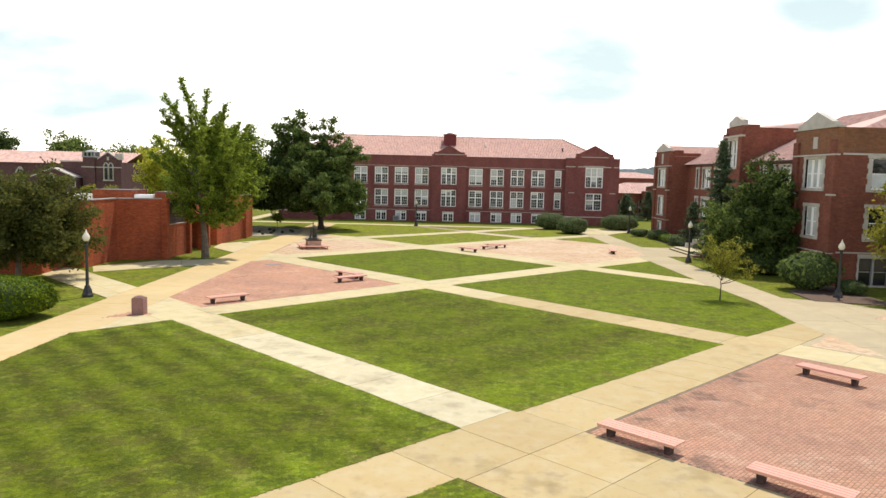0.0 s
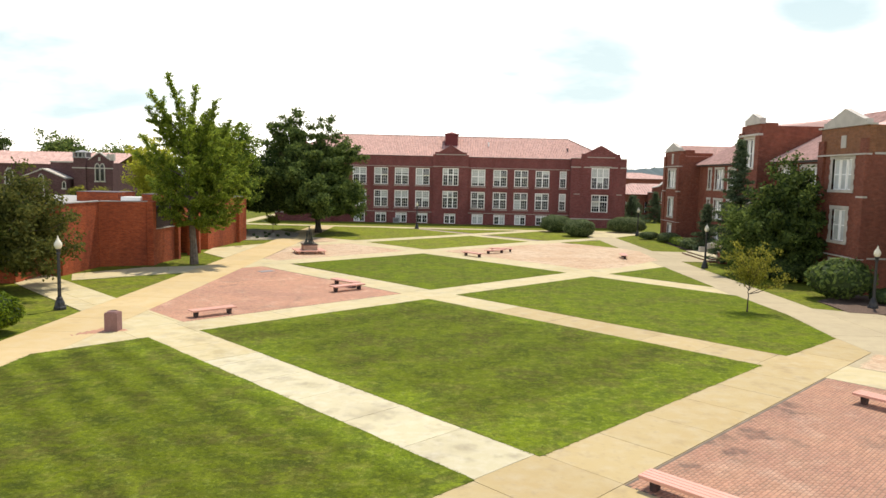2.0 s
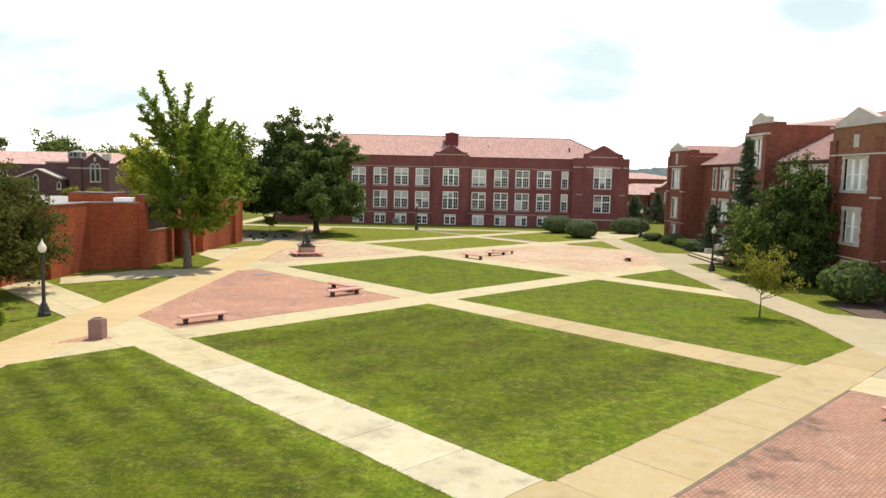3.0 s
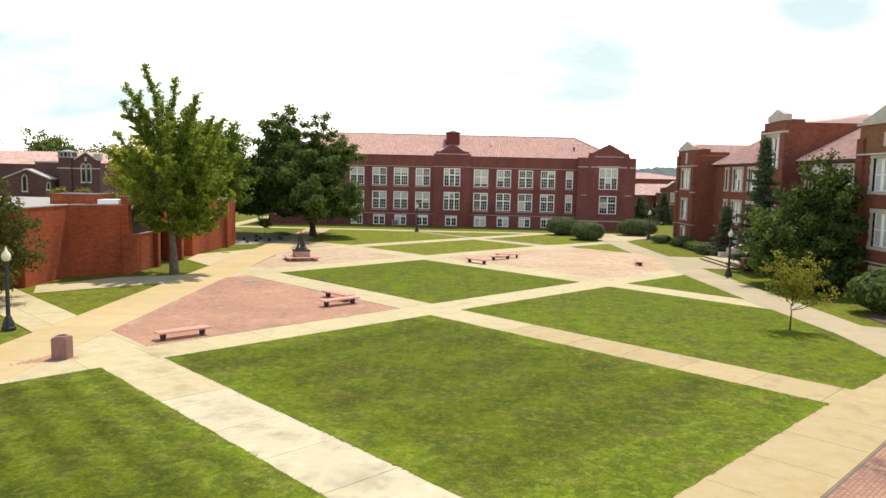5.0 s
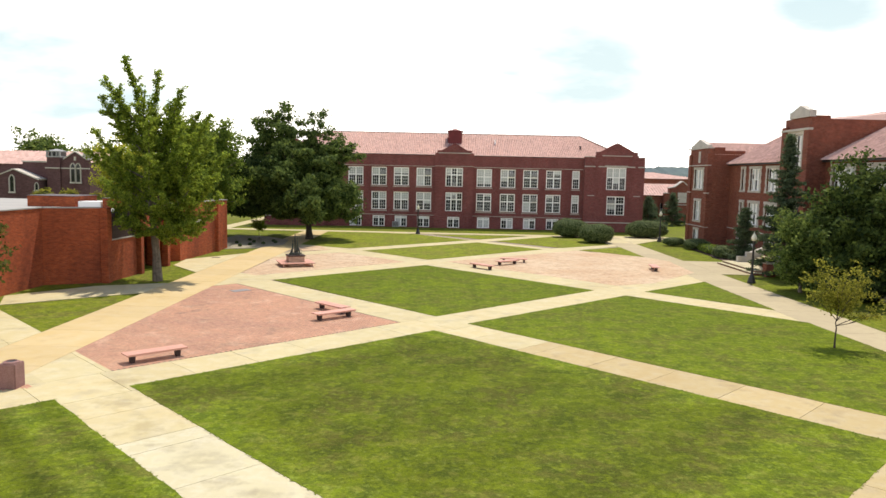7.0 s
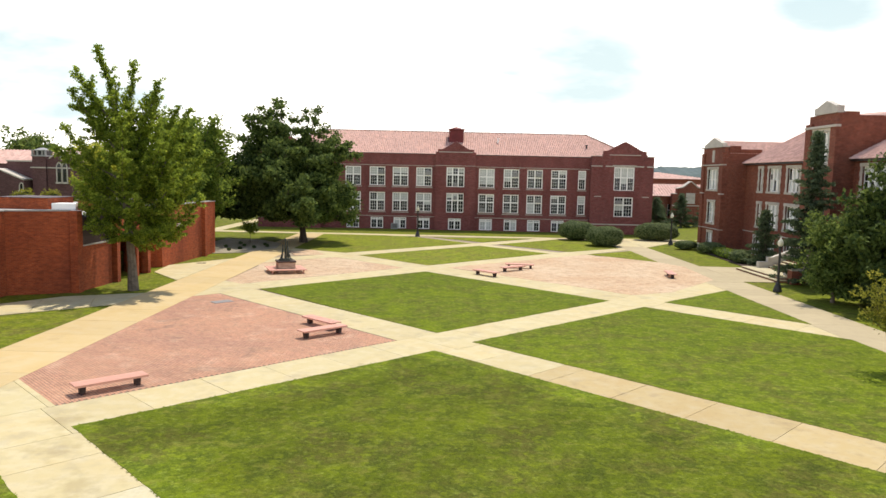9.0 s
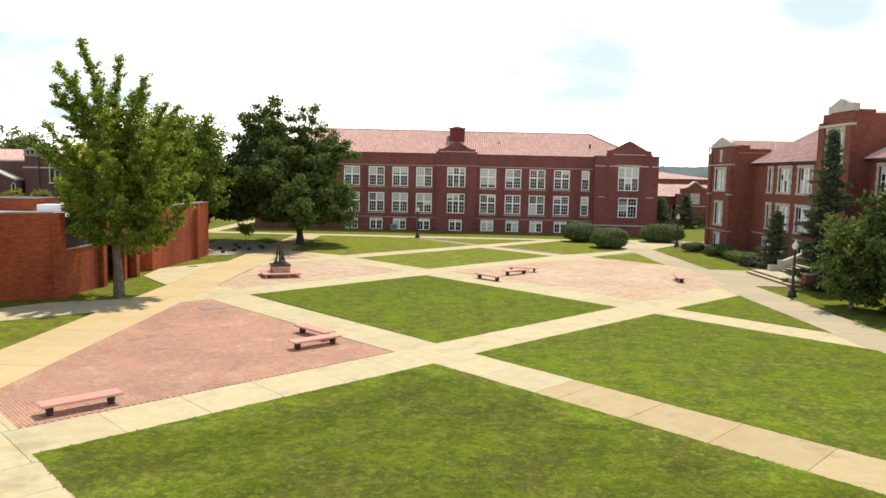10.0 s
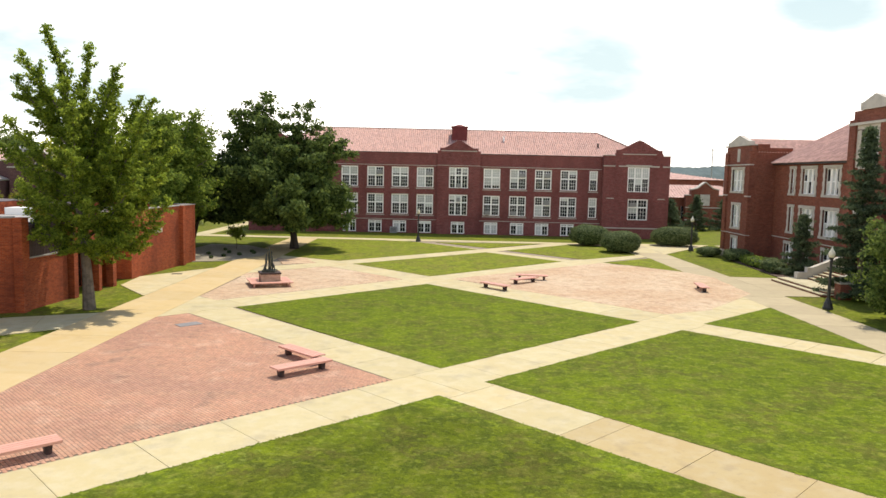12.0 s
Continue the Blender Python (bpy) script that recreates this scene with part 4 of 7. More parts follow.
# ---- hall along the east side (facade towards -x) ----
def stone_window(name, w, h, lights, surround=0.36, paint=None):
    """Frames of a stone-dressed window: quoined surround, stone mullions; local x 0..w, z 0..h."""
    rows = int(h / 0.32)
    pieces = [("lintel", (-surround, w + surround, -0.12, 0.2, h, h + 0.26)), ("sill", (-surround, w + surround, -0.17, 0.2, -0.2, 0.0))]
    for k in range(rows):
        q = surround if k % 2 == 0 else surround * 0.78
        z0, z1 = h * k / rows, h * (k + 1) / rows
        pieces += [("quoin", (-q, 0.0, -0.11, 0.2, z0, z1 - 0.004)), ("quoin", (w, w + q, -0.11, 0.2, z0, z1 - 0.004))]
    sur = []
    for piece, bx in pieces:
        bm = bmesh.new()
        box(bm, *bx)
        me = bpy.data.meshes.new(piece)
        bm.to_mesh(me); bm.free(); me.materials.append(STONE)
        sur.append((piece, me))
    bm = bmesh.new()
    mull = 0.14
    lw = (w - mull * (lights - 1)) / lights
    fields = []
    for k in range(lights):
        x0 = k * (lw + mull)
        if k:
            box(bm, x0 - mull, x0, 0.0, 0.2, 0.0, h)
        box(bm, x0, x0 + 0.05, 0.06, 0.16, 0, h)
        box(bm, x0 + lw - 0.05, x0 + lw, 0.06, 0.16, 0, h)
        box(bm, x0 + 0.05, x0 + lw - 0.05, 0.06, 0.16, h * 0.5 - 0.03, h * 0.5 + 0.03)
        box(bm, x0 + 0.05, x0 + lw - 0.05, 0.06, 0.16, 0, 0.06)
        box(bm, x0 + 0.05, x0 + lw - 0.05, 0.06, 0.16, h - 0.06, h)
        fields += [(x0 + 0.05, x0 + lw - 0.05, 0.06, h * 0.5 - 0.03), (x0 + 0.05, x0 + lw - 0.05, h * 0.5 + 0.03, h - 0.06)]
    fr = bpy.data.meshes.new("window")
    bm.to_mesh(fr); bm.free(); fr.materials.append(paint or WHITE)
    panes = [pane_mesh(a - 0.004, b + 0.004, c - 0.004, d + 0.004, 0.11, GLASS) for a, b, c, d in fields]
    return fr, sur, fields, panes


def add_stone_window(parent, kit, x, y, z, blinds=0.6, rng=random, frame_m=None):
    fr, sur, fields, panes = kit
    m = pose(x, y, z) if frame_m is None else frame_m @ pose(x, y, z)
    wob = part_of("window", fr, parent, matrix=m)
    for piece, me in sur:
        part_of(piece, me, wob)
    for me in panes:
        part_of("pane", me, wob)
    for a, b, c, d in fields:
        if rng.random() < blinds:
            bm = bmesh.new()
            box(bm, a + 0.005, b - 0.005, 0.092, 0.1, c if blinds >= 1 or rng.random() < 0.85 else (c + d) / 2, d)
            part("blind", bm, BLIND, wob, "pale lowered window blind")
    return wob


EAST = Matrix.Translation((27.7, 0, 0)) @ Matrix.Rotation(radians(-90), 4, 'Z')


def east_hall():
    """Local frame: u = -y, v = x - 27.7."""
    hall = thing("east_hall", EAST, "red brick collegiate hall with limestone trim, pavilions and tile roof", "building")
    rng = random.Random(9)
    k3 = stone_window("window", 2.15, 2.15, 3)
    k4 = stone_window("window", 2.9, 2.15, 4)
    k1 = stone_window("window", 0.6, 2.15, 1)
    kb = stone_window("window", 1.5, 1.5, 2, 0.2)

    def pavilion(y0, y1, back, top=10.75, lift=0.0, v0=0.0, wide=2.3, gable=2.0, frieze=None, band=8.9, peak=1.1):
        u0, u1 = -y1, -y0
        cu = (u0 + u1) / 2
        local = Matrix.Translation((0, v0, 0))
        bm = bmesh.new()
        wins = [(cu - wide / 2, cu + wide / 2, 6.4 + lift, 8.5 + lift), (cu - 0.85, cu + 0.85, 2.88 + lift, 5.03 + lift), (cu - 0.7, cu + 0.7, 0.42, 1.8)]
        wall_with_openings(bm, u0, u1, -0.3, band + 0.1 if frieze else top, 0.4, wins)
        box(bm, u0, u0 + 0.4, 0.4, back, -0.3, top - 0.2)
        part("wall", bm, BRICK_RIGHT, hall).matrix_basis = local
        if frieze:
            bm = bmesh.new()
            box(bm, u0, u1, 0.0, 0.4, band + 0.1, top)
            part("wall", bm, frieze, hall, "browner weathered brick above the band").matrix_basis = local
        for q in (u0 - 0.004, u1 - 0.746):
            bm = bmesh.new()
            box(bm, q, q + 0.75, -0.18, -0.002, -0.3, 10.2)
            part("corner_pier", bm, BRICK_RIGHT, hall).matrix_basis = local
        add_stone_window(hall, stone_window("window", wide, 2.1, 3), wins[0][0], 0.08, wins[0][2], 1.0, rng, local)
        add_stone_window(hall, stone_window("window", 1.7, 2.15, 2), wins[1][0], 0.08, wins[1][2], 1.0, rng, local)
        add_stone_window(hall, stone_window("window", 1.4, 1.38, 2, 0.2), wins[2][0], 0.08, 0.42, 0.85, rng, local)
        bm = bmesh.new()
        slab_xz(bm, [(cu + gable, top + 0.02), (cu + gable, top + 0.42), (cu + gable - 0.3, top + 0.42), (cu, top + peak), (cu - gable + 0.3, top + 0.42), (cu - gable, top + 0.42), (cu - gable, top + 0.02)], -0.1, 0.35)
        part("gable", bm, STONE, hall, "weathered limestone gable").matrix_basis = local
        for q in ((u0 - 0.05, cu - gable - 0.004), (cu + gable + 0.004, u1 + 0.05)):
            bm = bmesh.new()
            box(bm, q[0], q[1], -0.24, 0.45, top, top + 0.12)
            part("coping", bm, STONE, hall).matrix_basis = local
        for z0, z1, o in ((band, band + 0.1, 0.22), (2.24, 2.3, 0.2)):
            bm = bmesh.new()
            box(bm, u0 - 0.04, u1 + 0.04, -o, 0.2, z0, z1)
            part("stone_band", bm, STONE, hall).matrix_basis = local
        bm = bmesh.new()
        box(bm, cu - 0.3, cu + 0.3, -0.05, 0.2, 9.25 + lift, 10.5)
        part("stone_panel", bm, STONE, hall).matrix_basis = local
        for q in (u0 - 0.02, u1 - 0.77):
            for z0, z1, o in ((5.9, 6.02, 0.21), (-0.3, 0.45, 0.24)):
                bm = bmesh.new()
                box(bm, q, q + 0.79, -o, 0.1, z0 + (lift if z0 > 0 else 0), z1 + (lift if z0 > 0 else 0))
                part("stone_block", bm, STONE, hall).matrix_basis = local
        return u0, u1

    # far pavilion with its side wall towards the quad's near end
    u0, u1 = pavilion(89.7, 95.8, 3.0, wide=2.55, gable=2.6, peak=1.08)
    bm = bmesh.new()
    wall_with_openings(bm, 0.0, 3.3, -0.3, 10.3, 0.4, [], 0.0)
    ob = part("wall", bm, BRICK_RIGHT, hall)
    ob.matrix_basis = Matrix.Translation((u1, 0.4, 0)) @ Matrix.Rotation(radians(90), 4, 'Z')
    bm = bmesh.new()
    box(bm, u1 - 0.4, u1 + 0.05, 0.45, 1.6, 10.3, 10.87)
    box(bm, u1 - 0.4, u1 + 0.05, 1.6, 3.75, 10.3, 10.54)
    part("coping", bm, BRICK_RIGHT, hall)
    bm = bmesh.new()
    box(bm, u0, u1, 3.4, 14.0, -0.3, 9.0)
    part("wall", bm, BRICK_RIGHT, hall)
    bm = bmesh.new()
    tile_roof(bm, [(u1, 0.5, 10.1), (u1, 14.0, 10.1), (u1 - 3.2, 14.0, 11.5), (u1 - 3.2, 0.5, 11.5)])
    bm.faces.new([bm.verts.new(p) for p in ((u0, 14.0, 10.1), (u0, 0.5, 10.1), (u1 - 3.2, 0.5, 11.5), (u1 - 3.2, 14.0, 11.5))])
    roof_part(bm, hall)

    # recessed wings: wall 2.3 m behind the pavilions
    def wing(y0, y1, windows):
        ua, ub = -y1, -y0
        ops = []
        for cu, w in windows:
            ops += [(cu - w / 2, cu + w / 2, 6.4, 8.55), (cu - w / 2, cu + w / 2, 3.0, 5.15)]
            ops.append((cu - 0.75, cu + 0.75, 0.35, 1.85))
        bm = bmesh.new()
        wall_with_openings(bm, ua, ub, -0.3, 8.95, 0.4, ops, v0=2.3)
        part("wall", bm, BRICK_RIGHT, hall)
        for cu, w in windows:
            kx = k1 if w < 1 else (k3 if w < 2.5 else k4)
            add_stone_window(hall, kx, cu - w / 2, 2.38, 6.4, 0.85, rng)
            add_stone_window(hall, kx, cu - w / 2, 2.38, 3.0, 0.85, rng)
            add_stone_window(hall, kb, cu - 0.75, 2.38, 0.35, 0.5, rng)
        # black board stands in for the thin shade under the roof edge
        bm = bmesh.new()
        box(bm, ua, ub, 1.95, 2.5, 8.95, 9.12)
        part("eave", bm, DARK_METAL, hall, "eave board coloured dark for the shade under the roof")
        bm = bmesh.new()
        box(bm, ua, ub, 2.26, 2.4, 2.3, 2.37)
        part("stone_trim", bm, STONE, hall)
        bm = bmesh.new()
        tile_roof(bm, [(ua, 1.8, 9.1), (ub, 1.8, 9.1), (ub, 10.3, 13.6), (ua, 10.3, 13.6)])
        bm.faces.new([bm.verts.new(p) for p in ((ub, 19.0, 9.1), (ua, 19.0, 9.1), (ua, 10.3, 13.6), (ub, 10.3, 13.6))])
        roof_part(bm, hall)
        bm = bmesh.new()
        box(bm, ua, ub, 18.6, 19.0, -0.3, 9.0)
        part("wall", bm, BRICK_RIGHT, hall)
        bm = bmesh.new()
        box(bm, ua, ub, 3.4, 3.5, -0.3, 8.9)
        part("wall", bm, BRICK_RIGHT, hall)

    wing(74.6, 89.75, [(-86.25, 0.6), (-83.4, 2.15), (-79.65, 2.15), (-76.2, 2.15)])
    wing(56.6, 70.2, [(-67.6, 2.9), (-63.6, 2.9), (-60.0, 2.15)])

    # entrance tower
    ua, ub = -74.6, -70.2
    bm = bmesh.new()
    wall_with_openings(bm, ua, ub, -0.3, 12.55, 0.4, [(-73.4, -71.4, 8.6, 11.2), (-73.5, -71.3, 2.3, 5.2)], v0=0.9)
    box(bm, ub - 0.4, ub, 1.3, 12.0, -0.3, 12.4)
    box(bm, ua, ua + 0.4, 1.3, 12.0, -0.3, 12.4)
    box(bm, ub - 0.4, ub + 0.02, 1.3, 2.4, 12.4, 12.66)
    part("wall", bm, BRICK_RIGHT, hall)
    for q in (ua - 0.12, ub - 0.7):
        bm = bmesh.new()
        box(bm, q, q + 0.82, 0.66, 0.898, -0.3, 11.9)
        part("corner_pier", bm, BRICK_RIGHT, hall)
    bm = bmesh.new()
    slab_xz(bm, [(-70.3, 12.57), (-70.3, 13.1), (-70.6, 13.1), (-72.0, 13.58), (-73.4, 13.1), (-73.7, 13.1), (-73.7, 12.57)], 0.78, 1.3)
    part("gable", bm, STONE, hall, "weathered limestone gable")
    for bx in ((ua - 0.15, ub + 0.15, 0.6, 1.0, 11.5, 11.68), (-73.9, -70.9, 0.8, 1.1, 11.2, 11.498), (-73.7, -71.1, 0.8, 1.1, 5.2, 5.6)):
        bm = bmesh.new()
        box(bm, *bx)
        part("stone_band", bm, STONE, hall)
    for k in range(8):
        q = 0.5 if k % 2 else 0.8
        blocks = [(-73.4 - q, -73.4, 0.82, 1.1, 8.5 + k * 0.33, 8.5 + (k + 1) * 0.33 - 0.004), (-71.4, -71.4 + q, 0.82, 1.1, 8.5 + k * 0.33, 8.5 + (k + 1) * 0.33 - 0.004)]
        for bx in blocks:
            bm = bmesh.new()
            box(bm, *bx)
            part("stone_block", bm, STONE, hall)
    add_stone_window(hall, stone_window("window", 2.0, 2.6, 3, 0.1), -73.4, 0.98, 8.6, 0.9, rng)
    bm = bmesh.new()
    box(bm, -73.5, -72.42, 1.0, 1.08, 2.3, 5.2)
    part("door", bm, DARK_METAL, hall, "dark entrance door leaf")
    bm = bmesh.new()
    box(bm, -72.38, -71.3, 1.0, 1.08, 2.3, 5.2)
    part("door", bm, DARK_METAL, hall, "dark entrance door leaf")
    bm = bmesh.new()
    tile_roof(bm, [(ub - 0.5, 1.4, 12.2), (ub - 0.5, 14.0, 12.2), (ub - 2.2, 14.0, 13.9), (ub - 2.2, 1.4, 12.45)])
    bm.faces.new([bm.verts.new(p) for p in ((ua + 0.4, 14.0, 12.2), (ua + 0.4, 1.4, 12.2), (ub - 2.2, 1.4, 12.45), (ub - 2.2, 14.0, 13.9))])
    roof_part(bm, hall)

    # near pavilion and its long end wall
    u0, u1 = pavilion(50.45, 56.5, 3.0, 11.05, 0.4, -0.6, 2.45, 2.65, BRICK_BROWN, 9.12, 1.27)
    end = Matrix.Translation((u1, -0.2, 0)) @ Matrix.Rotation(radians(90), 4, 'Z')
    ops = [(2.1, 4.7, 6.8, 8.97), (2.1, 4.7, 3.35, 5.5), (1.7, 3.8, 0.0, 2.0), (8.0, 10.6, 6.8, 8.97), (8.0, 10.6, 3.35, 5.5)]
    bm = bmesh.new()
    wall_with_openings(bm, 0.0, 19.0, -0.3, 9.2, 0.4, ops)
    ob = part("wall", bm, BRICK_RIGHT, hall)
    ob.matrix_basis = end
    bm = bmesh.new()
    box(bm, 0.0, 4.6, 0.0, 0.4, 9.2, 11.05)
    box(bm, 4.6, 19.0, 0.0, 0.4, 9.2, 10.6)
    part("wall", bm, BRICK_BROWN, hall, "browner weathered brick above the band").matrix_basis = end
    kw = stone_window("window", 2.6, 2.17, 2)
    kw2 = stone_window("window", 2.6, 2.15, 2)
    add_stone_window(hall, kw, 2.1, 0.08, 6.8, 0.6, rng, end)
    add_stone_window(hall, kw, 8.0, 0.08, 6.8, 0.6, rng, end)
    add_stone_window(hall, kw2, 2.1, 0.08, 3.35, 0.0, rng, end)
    add_stone_window(hall, kw2, 8.0, 0.08, 3.35, 0.0, rng, end)
    add_stone_window(hall, stone_window("window", 2.1, 2.0, 2, 0.15, AC_GREY), 1.7, 0.08, 0.0, 0.0, rng, end)
    bm = bmesh.new()
    box(bm, 0.0, 19.0, -0.06, 0.2, 9.15, 9.28)
    part("stone_band", bm, STONE, hall).matrix_basis = end
    bm = bmesh.new()
    box(bm, 0.0, 19.0, -0.05, 0.2, 2.3, 2.4)
    part("stone_band", bm, STONE, hall).matrix_basis = end
    bm = bmesh.new()
    tile_roof(bm, [(u1 - 0.1, 0.6, 10.75), (u1 - 0.1, 19.0, 10.75), (u1 - 4.2, 19.0, 13.0), (u1 - 4.2, 7.0, 13.0)])
    bm.faces.new([bm.verts.new(p) for p in ((u0 - 3.0, 19.0, 10.75), (u0, 0.6, 10.75), (u1 - 4.2, 7.0, 13.0), (u1 - 4.2, 19.0, 13.0))])
    bm.faces.new([bm.verts.new(p) for p in ((u0, 0.6, 10.75), (u1 - 0.1, 0.6, 10.75), (u1 - 4.2, 7.0, 13.0))])
    roof_part(bm, hall)
    for v in (5.2, 5.9):
        bm = bmesh.new()
        lathe(bm, [(0.07, 11.6), (0.07, 13.2)], 8, u1 - 2.9, v)
        part("vent_pipe", bm, DARK_METAL, hall)
    return hall


east_hall()


# ---- entrance steps of the east hall ----
def entrance_steps():
    st = thing("entrance_steps", pose(0, 0, 0), "broad pale concrete steps up to the brick hall entrance", "steps")
    # risers take the dark brick colour for the shade on their faces
    for k in range(2):
        x, y, z = 23.55 + 0.42 * k, 67.7 + 0.35 * k, 0.15 * k
        bm = bmesh.new()
        prism(bm, [(x + 0.03, y + 0.03), (28.5, y + 0.03), (28.5, 75.4), (x + 0.03, 75.0 - 0.1 * k)], z - 0.05, z + 0.09)
        part("riser", bm, BRICK_RIGHT, st, "riser in dark red brick colour that stands for its shade")
        bm = bmesh.new()
        prism(bm, [(x, y), (28.5, y), (28.5, 75.45), (x, 75.03 - 0.1 * k)], z + 0.09, z + 0.15)
        part("tread", bm, CONCRETE_PALE, st)
    for k in range(8):
        x, z = 25.75 + k * 0.35, 0.3 + 0.15 * k
        bm = bmesh.new()
        box(bm, x + 0.03, 28.6, 69.8, 74.0, z, z + 0.1)
        part("riser", bm, BRICK_RIGHT, st, "riser in dark red brick colour that stands for its shade")
        bm = bmesh.new()
        box(bm, x, 28.6, 69.8, 74.0, z + 0.1, z + 0.15)
        part("tread", bm, CONCRETE_PALE, st)
    for y in (69.3, 74.05):
        bm = bmesh.new()
        slab_xz(bm, [(25.0, 0.25), (28.6, 0.25), (28.6, 2.0), (28.2, 2.0), (26.1, 1.15), (25.75, 1.15), (25.75, 0.78), (25.0, 0.78)], y, y + 0.45)
        part("cheek_wall", bm, STONE, st, "pale stone cheek wall")
    bm = bmesh.new()
    box(bm, 24.25, 24.95, 66.8, 67.5, -0.05, 0.95)
    part("pier", bm, BRICK_RIGHT, st, "low red brick pier")
    bm = bmesh.new()
    box(bm, 24.19, 25.01, 66.74, 67.56, 0.95, 1.07)
    bmesh.ops.bevel(bm, geom=bm.edges[:], offset=0.02, segments=1, affect='EDGES')
    part("pier_cap", bm, STONE, st, "pale stone pier cap")
    return st


entrance_steps()


# ---- low orange brick building on the west side ----
def west_building():
    wb = thing("west_building", pose(0, 0, 0), "low modern orange-red brick building with flat roof and zigzag walls", "building")
    TOP, NEAR = 4.5, 4.68

    def run(p, q, z1=TOP, z0=-0.3, thick=0.35):
        """A wall from p to q whose outer side lies to the right of that way."""
        ang = math.atan2(q[1] - p[1], q[0] - p[0])
        ln = math.dist(p, q)
        bm = bmesh.new()
        box(bm, 0, ln, 0, thick, z0, z1)
        ob = part("wall", bm, BRICK_LEFT, wb)
        ob.matrix_basis = Matrix.Translation((p[0], p[1], 0)) @ Matrix.Rotation(ang, 4, 'Z')
        bm = bmesh.new()
        box(bm, -0.02, ln + 0.02, -0.05, thick + 0.03, z1, z1 + 0.07)
        ob = part("coping", bm, ROOF_GREY, wb, "pale metal coping")
        ob.matrix_basis = Matrix.Translation((p[0], p[1], 0)) @ Matrix.Rotation(ang, 4, 'Z')

    def pier(x, y, w=0.5, d=0.5, z1=TOP):
        bm = bmesh.new()
        box(bm, x - w / 2, x + w / 2, y - d / 2, y + d / 2, -0.3, z1 + 0.02)
        part("pier", bm, BRICK_LEFT, wb)

    run((-36.0, 46.5), (-26.2, 46.85), NEAR)
    run((-26.2, 46.85), (-26.5, 50.2), NEAR)
    run((-29.0, 50.2), (-25.25, 50.4), NEAR)
    run((-25.2, 50.42), (-25.1, 55.7), NEAR)
    run((-25.1, 55.37), (-22.15, 56.75), NEAR)
    pier(-21.95, 56.95, 0.45, 0.6, NEAR)
    # wall with a louvred upper part
    run((-21.9, 57.25), (-21.72, 60.85), 2.6)
    bm = bmesh.new()
    box(bm, -0.075, 0.075, 0, 0.05, 2.68, 4.3)
    slat = bpy.data.meshes.new("slat")
    bm.to_mesh(slat); bm.free(); slat.materials.append(LOUVRE)
    for k in range(26):
        part_of("slat", slat, wb, -21.925, 57.4 + k * 0.14, 0)
    bm = bmesh.new()
    box(bm, -22.25, -22.1, 57.3, 61.0, 2.6, 4.4)
    part("louvre_back", bm, DARK_METAL, wb)
    pier(-21.7, 61.25, 0.5, 0.45)
    # recessed entrance
    bm = bmesh.new()
    box(bm, -23.4, -23.2, 61.4, 65.3, -0.3, 4.4)
    part("wall", bm, BRICK_LEFT, wb)
    for y in (61.9, 63.0, 64.1):
        bm = bmesh.new()
        box(bm, -23.2, -23.12, y, y + 0.08, 0.0, 2.9)
        box(bm, -23.2, -23.12, y + 0.08, y + 1.0, 2.8, 2.9)
        part("door_frame", bm, DARK_METAL, wb)
        bm = bmesh.new()
        box(bm, -23.18, -23.16, y + 0.08, y + 1.0, 0.05, 2.8)
        part("door_pane", bm, GLASS, wb)
    bm = bmesh.new()
    box(bm, -23.4, -21.6, 61.4, 65.4, 3.0, 4.4)
    part("canopy", bm, BRICK_LEFT, wb)
    pier(-21.55, 63.9, 0.35, 0.35, 3.0)
    pier(-21.5, 65.55, 0.45, 0.45)
    run((-21.6, 65.8), (-22.9, 66.0))
    run((-22.9, 66.0), (-22.9, 68.4))
    run((-22.9, 68.4), (-21.6, 68.7))
    run((-21.6, 68.7), (-21.1, 76.0))
    pier(-21.05, 76.25, 0.5, 0.5)
    run((-21.15, 76.5), (-20.9, 78.9))
    run((-20.9, 78.9), (-30.0, 79.4))
    bm = bmesh.new()
    prism(bm, [(-45.0, 46.8), (-26.5, 47.1), (-26.8, 50.6), (-25.45, 50.7), (-25.4, 55.6), (-22.4, 57.0), (-22.1, 61.0), (-21.8, 65.5), (-23.1, 66.2), (-23.1, 68.2), (-21.9, 68.9), (-21.3, 78.5), (-45.0, 79.0)], 4.0, 4.22)
    part("roof", bm, ROOF_GREY, wb, "pale flat roof membrane")
    bm = bmesh.new()
    box(bm, -45.2, -45.0, 46.3, 79.2, -0.3, 4.5)
    part("wall", bm, BRICK_LEFT, wb)
    bm = bmesh.new()
    box(bm, -45.0, -36.0, 46.4, 46.8, -0.3, 4.5)
    part("wall", bm, BRICK_LEFT, wb)
    # raised clerestory and roof plant
    bm = bmesh.new()
    box(bm, -32.07, -28.5, 66.0, 69.5, 4.22, 5.01)
    part("clerestory", bm, BRICK_LEFT, wb)
    bm = bmesh.new()
    box(bm, -32.17, -28.4, 65.9, 69.6, 5.01, 5.05)
    part("clerestory_roof", bm, LOUVRE, wb)
    bm = bmesh.new()
    box(bm, -26.4, -24.75, 66.0, 69.5, 4.22, 4.91)
    part("clerestory", bm, BRICK_LEFT, wb)
    bm = bmesh.new()
    box(bm, -26.5, -24.65, 65.9, 69.6, 4.91, 4.95)
    part("clerestory_roof", bm, LOUVRE, wb)
    bm = bmesh.new()
    box(bm, -28.3, -26.6, 66.1, 67.4, 4.22, 4.66)
    part("roof_unit", bm, WHITE, wb, "white rooftop unit")
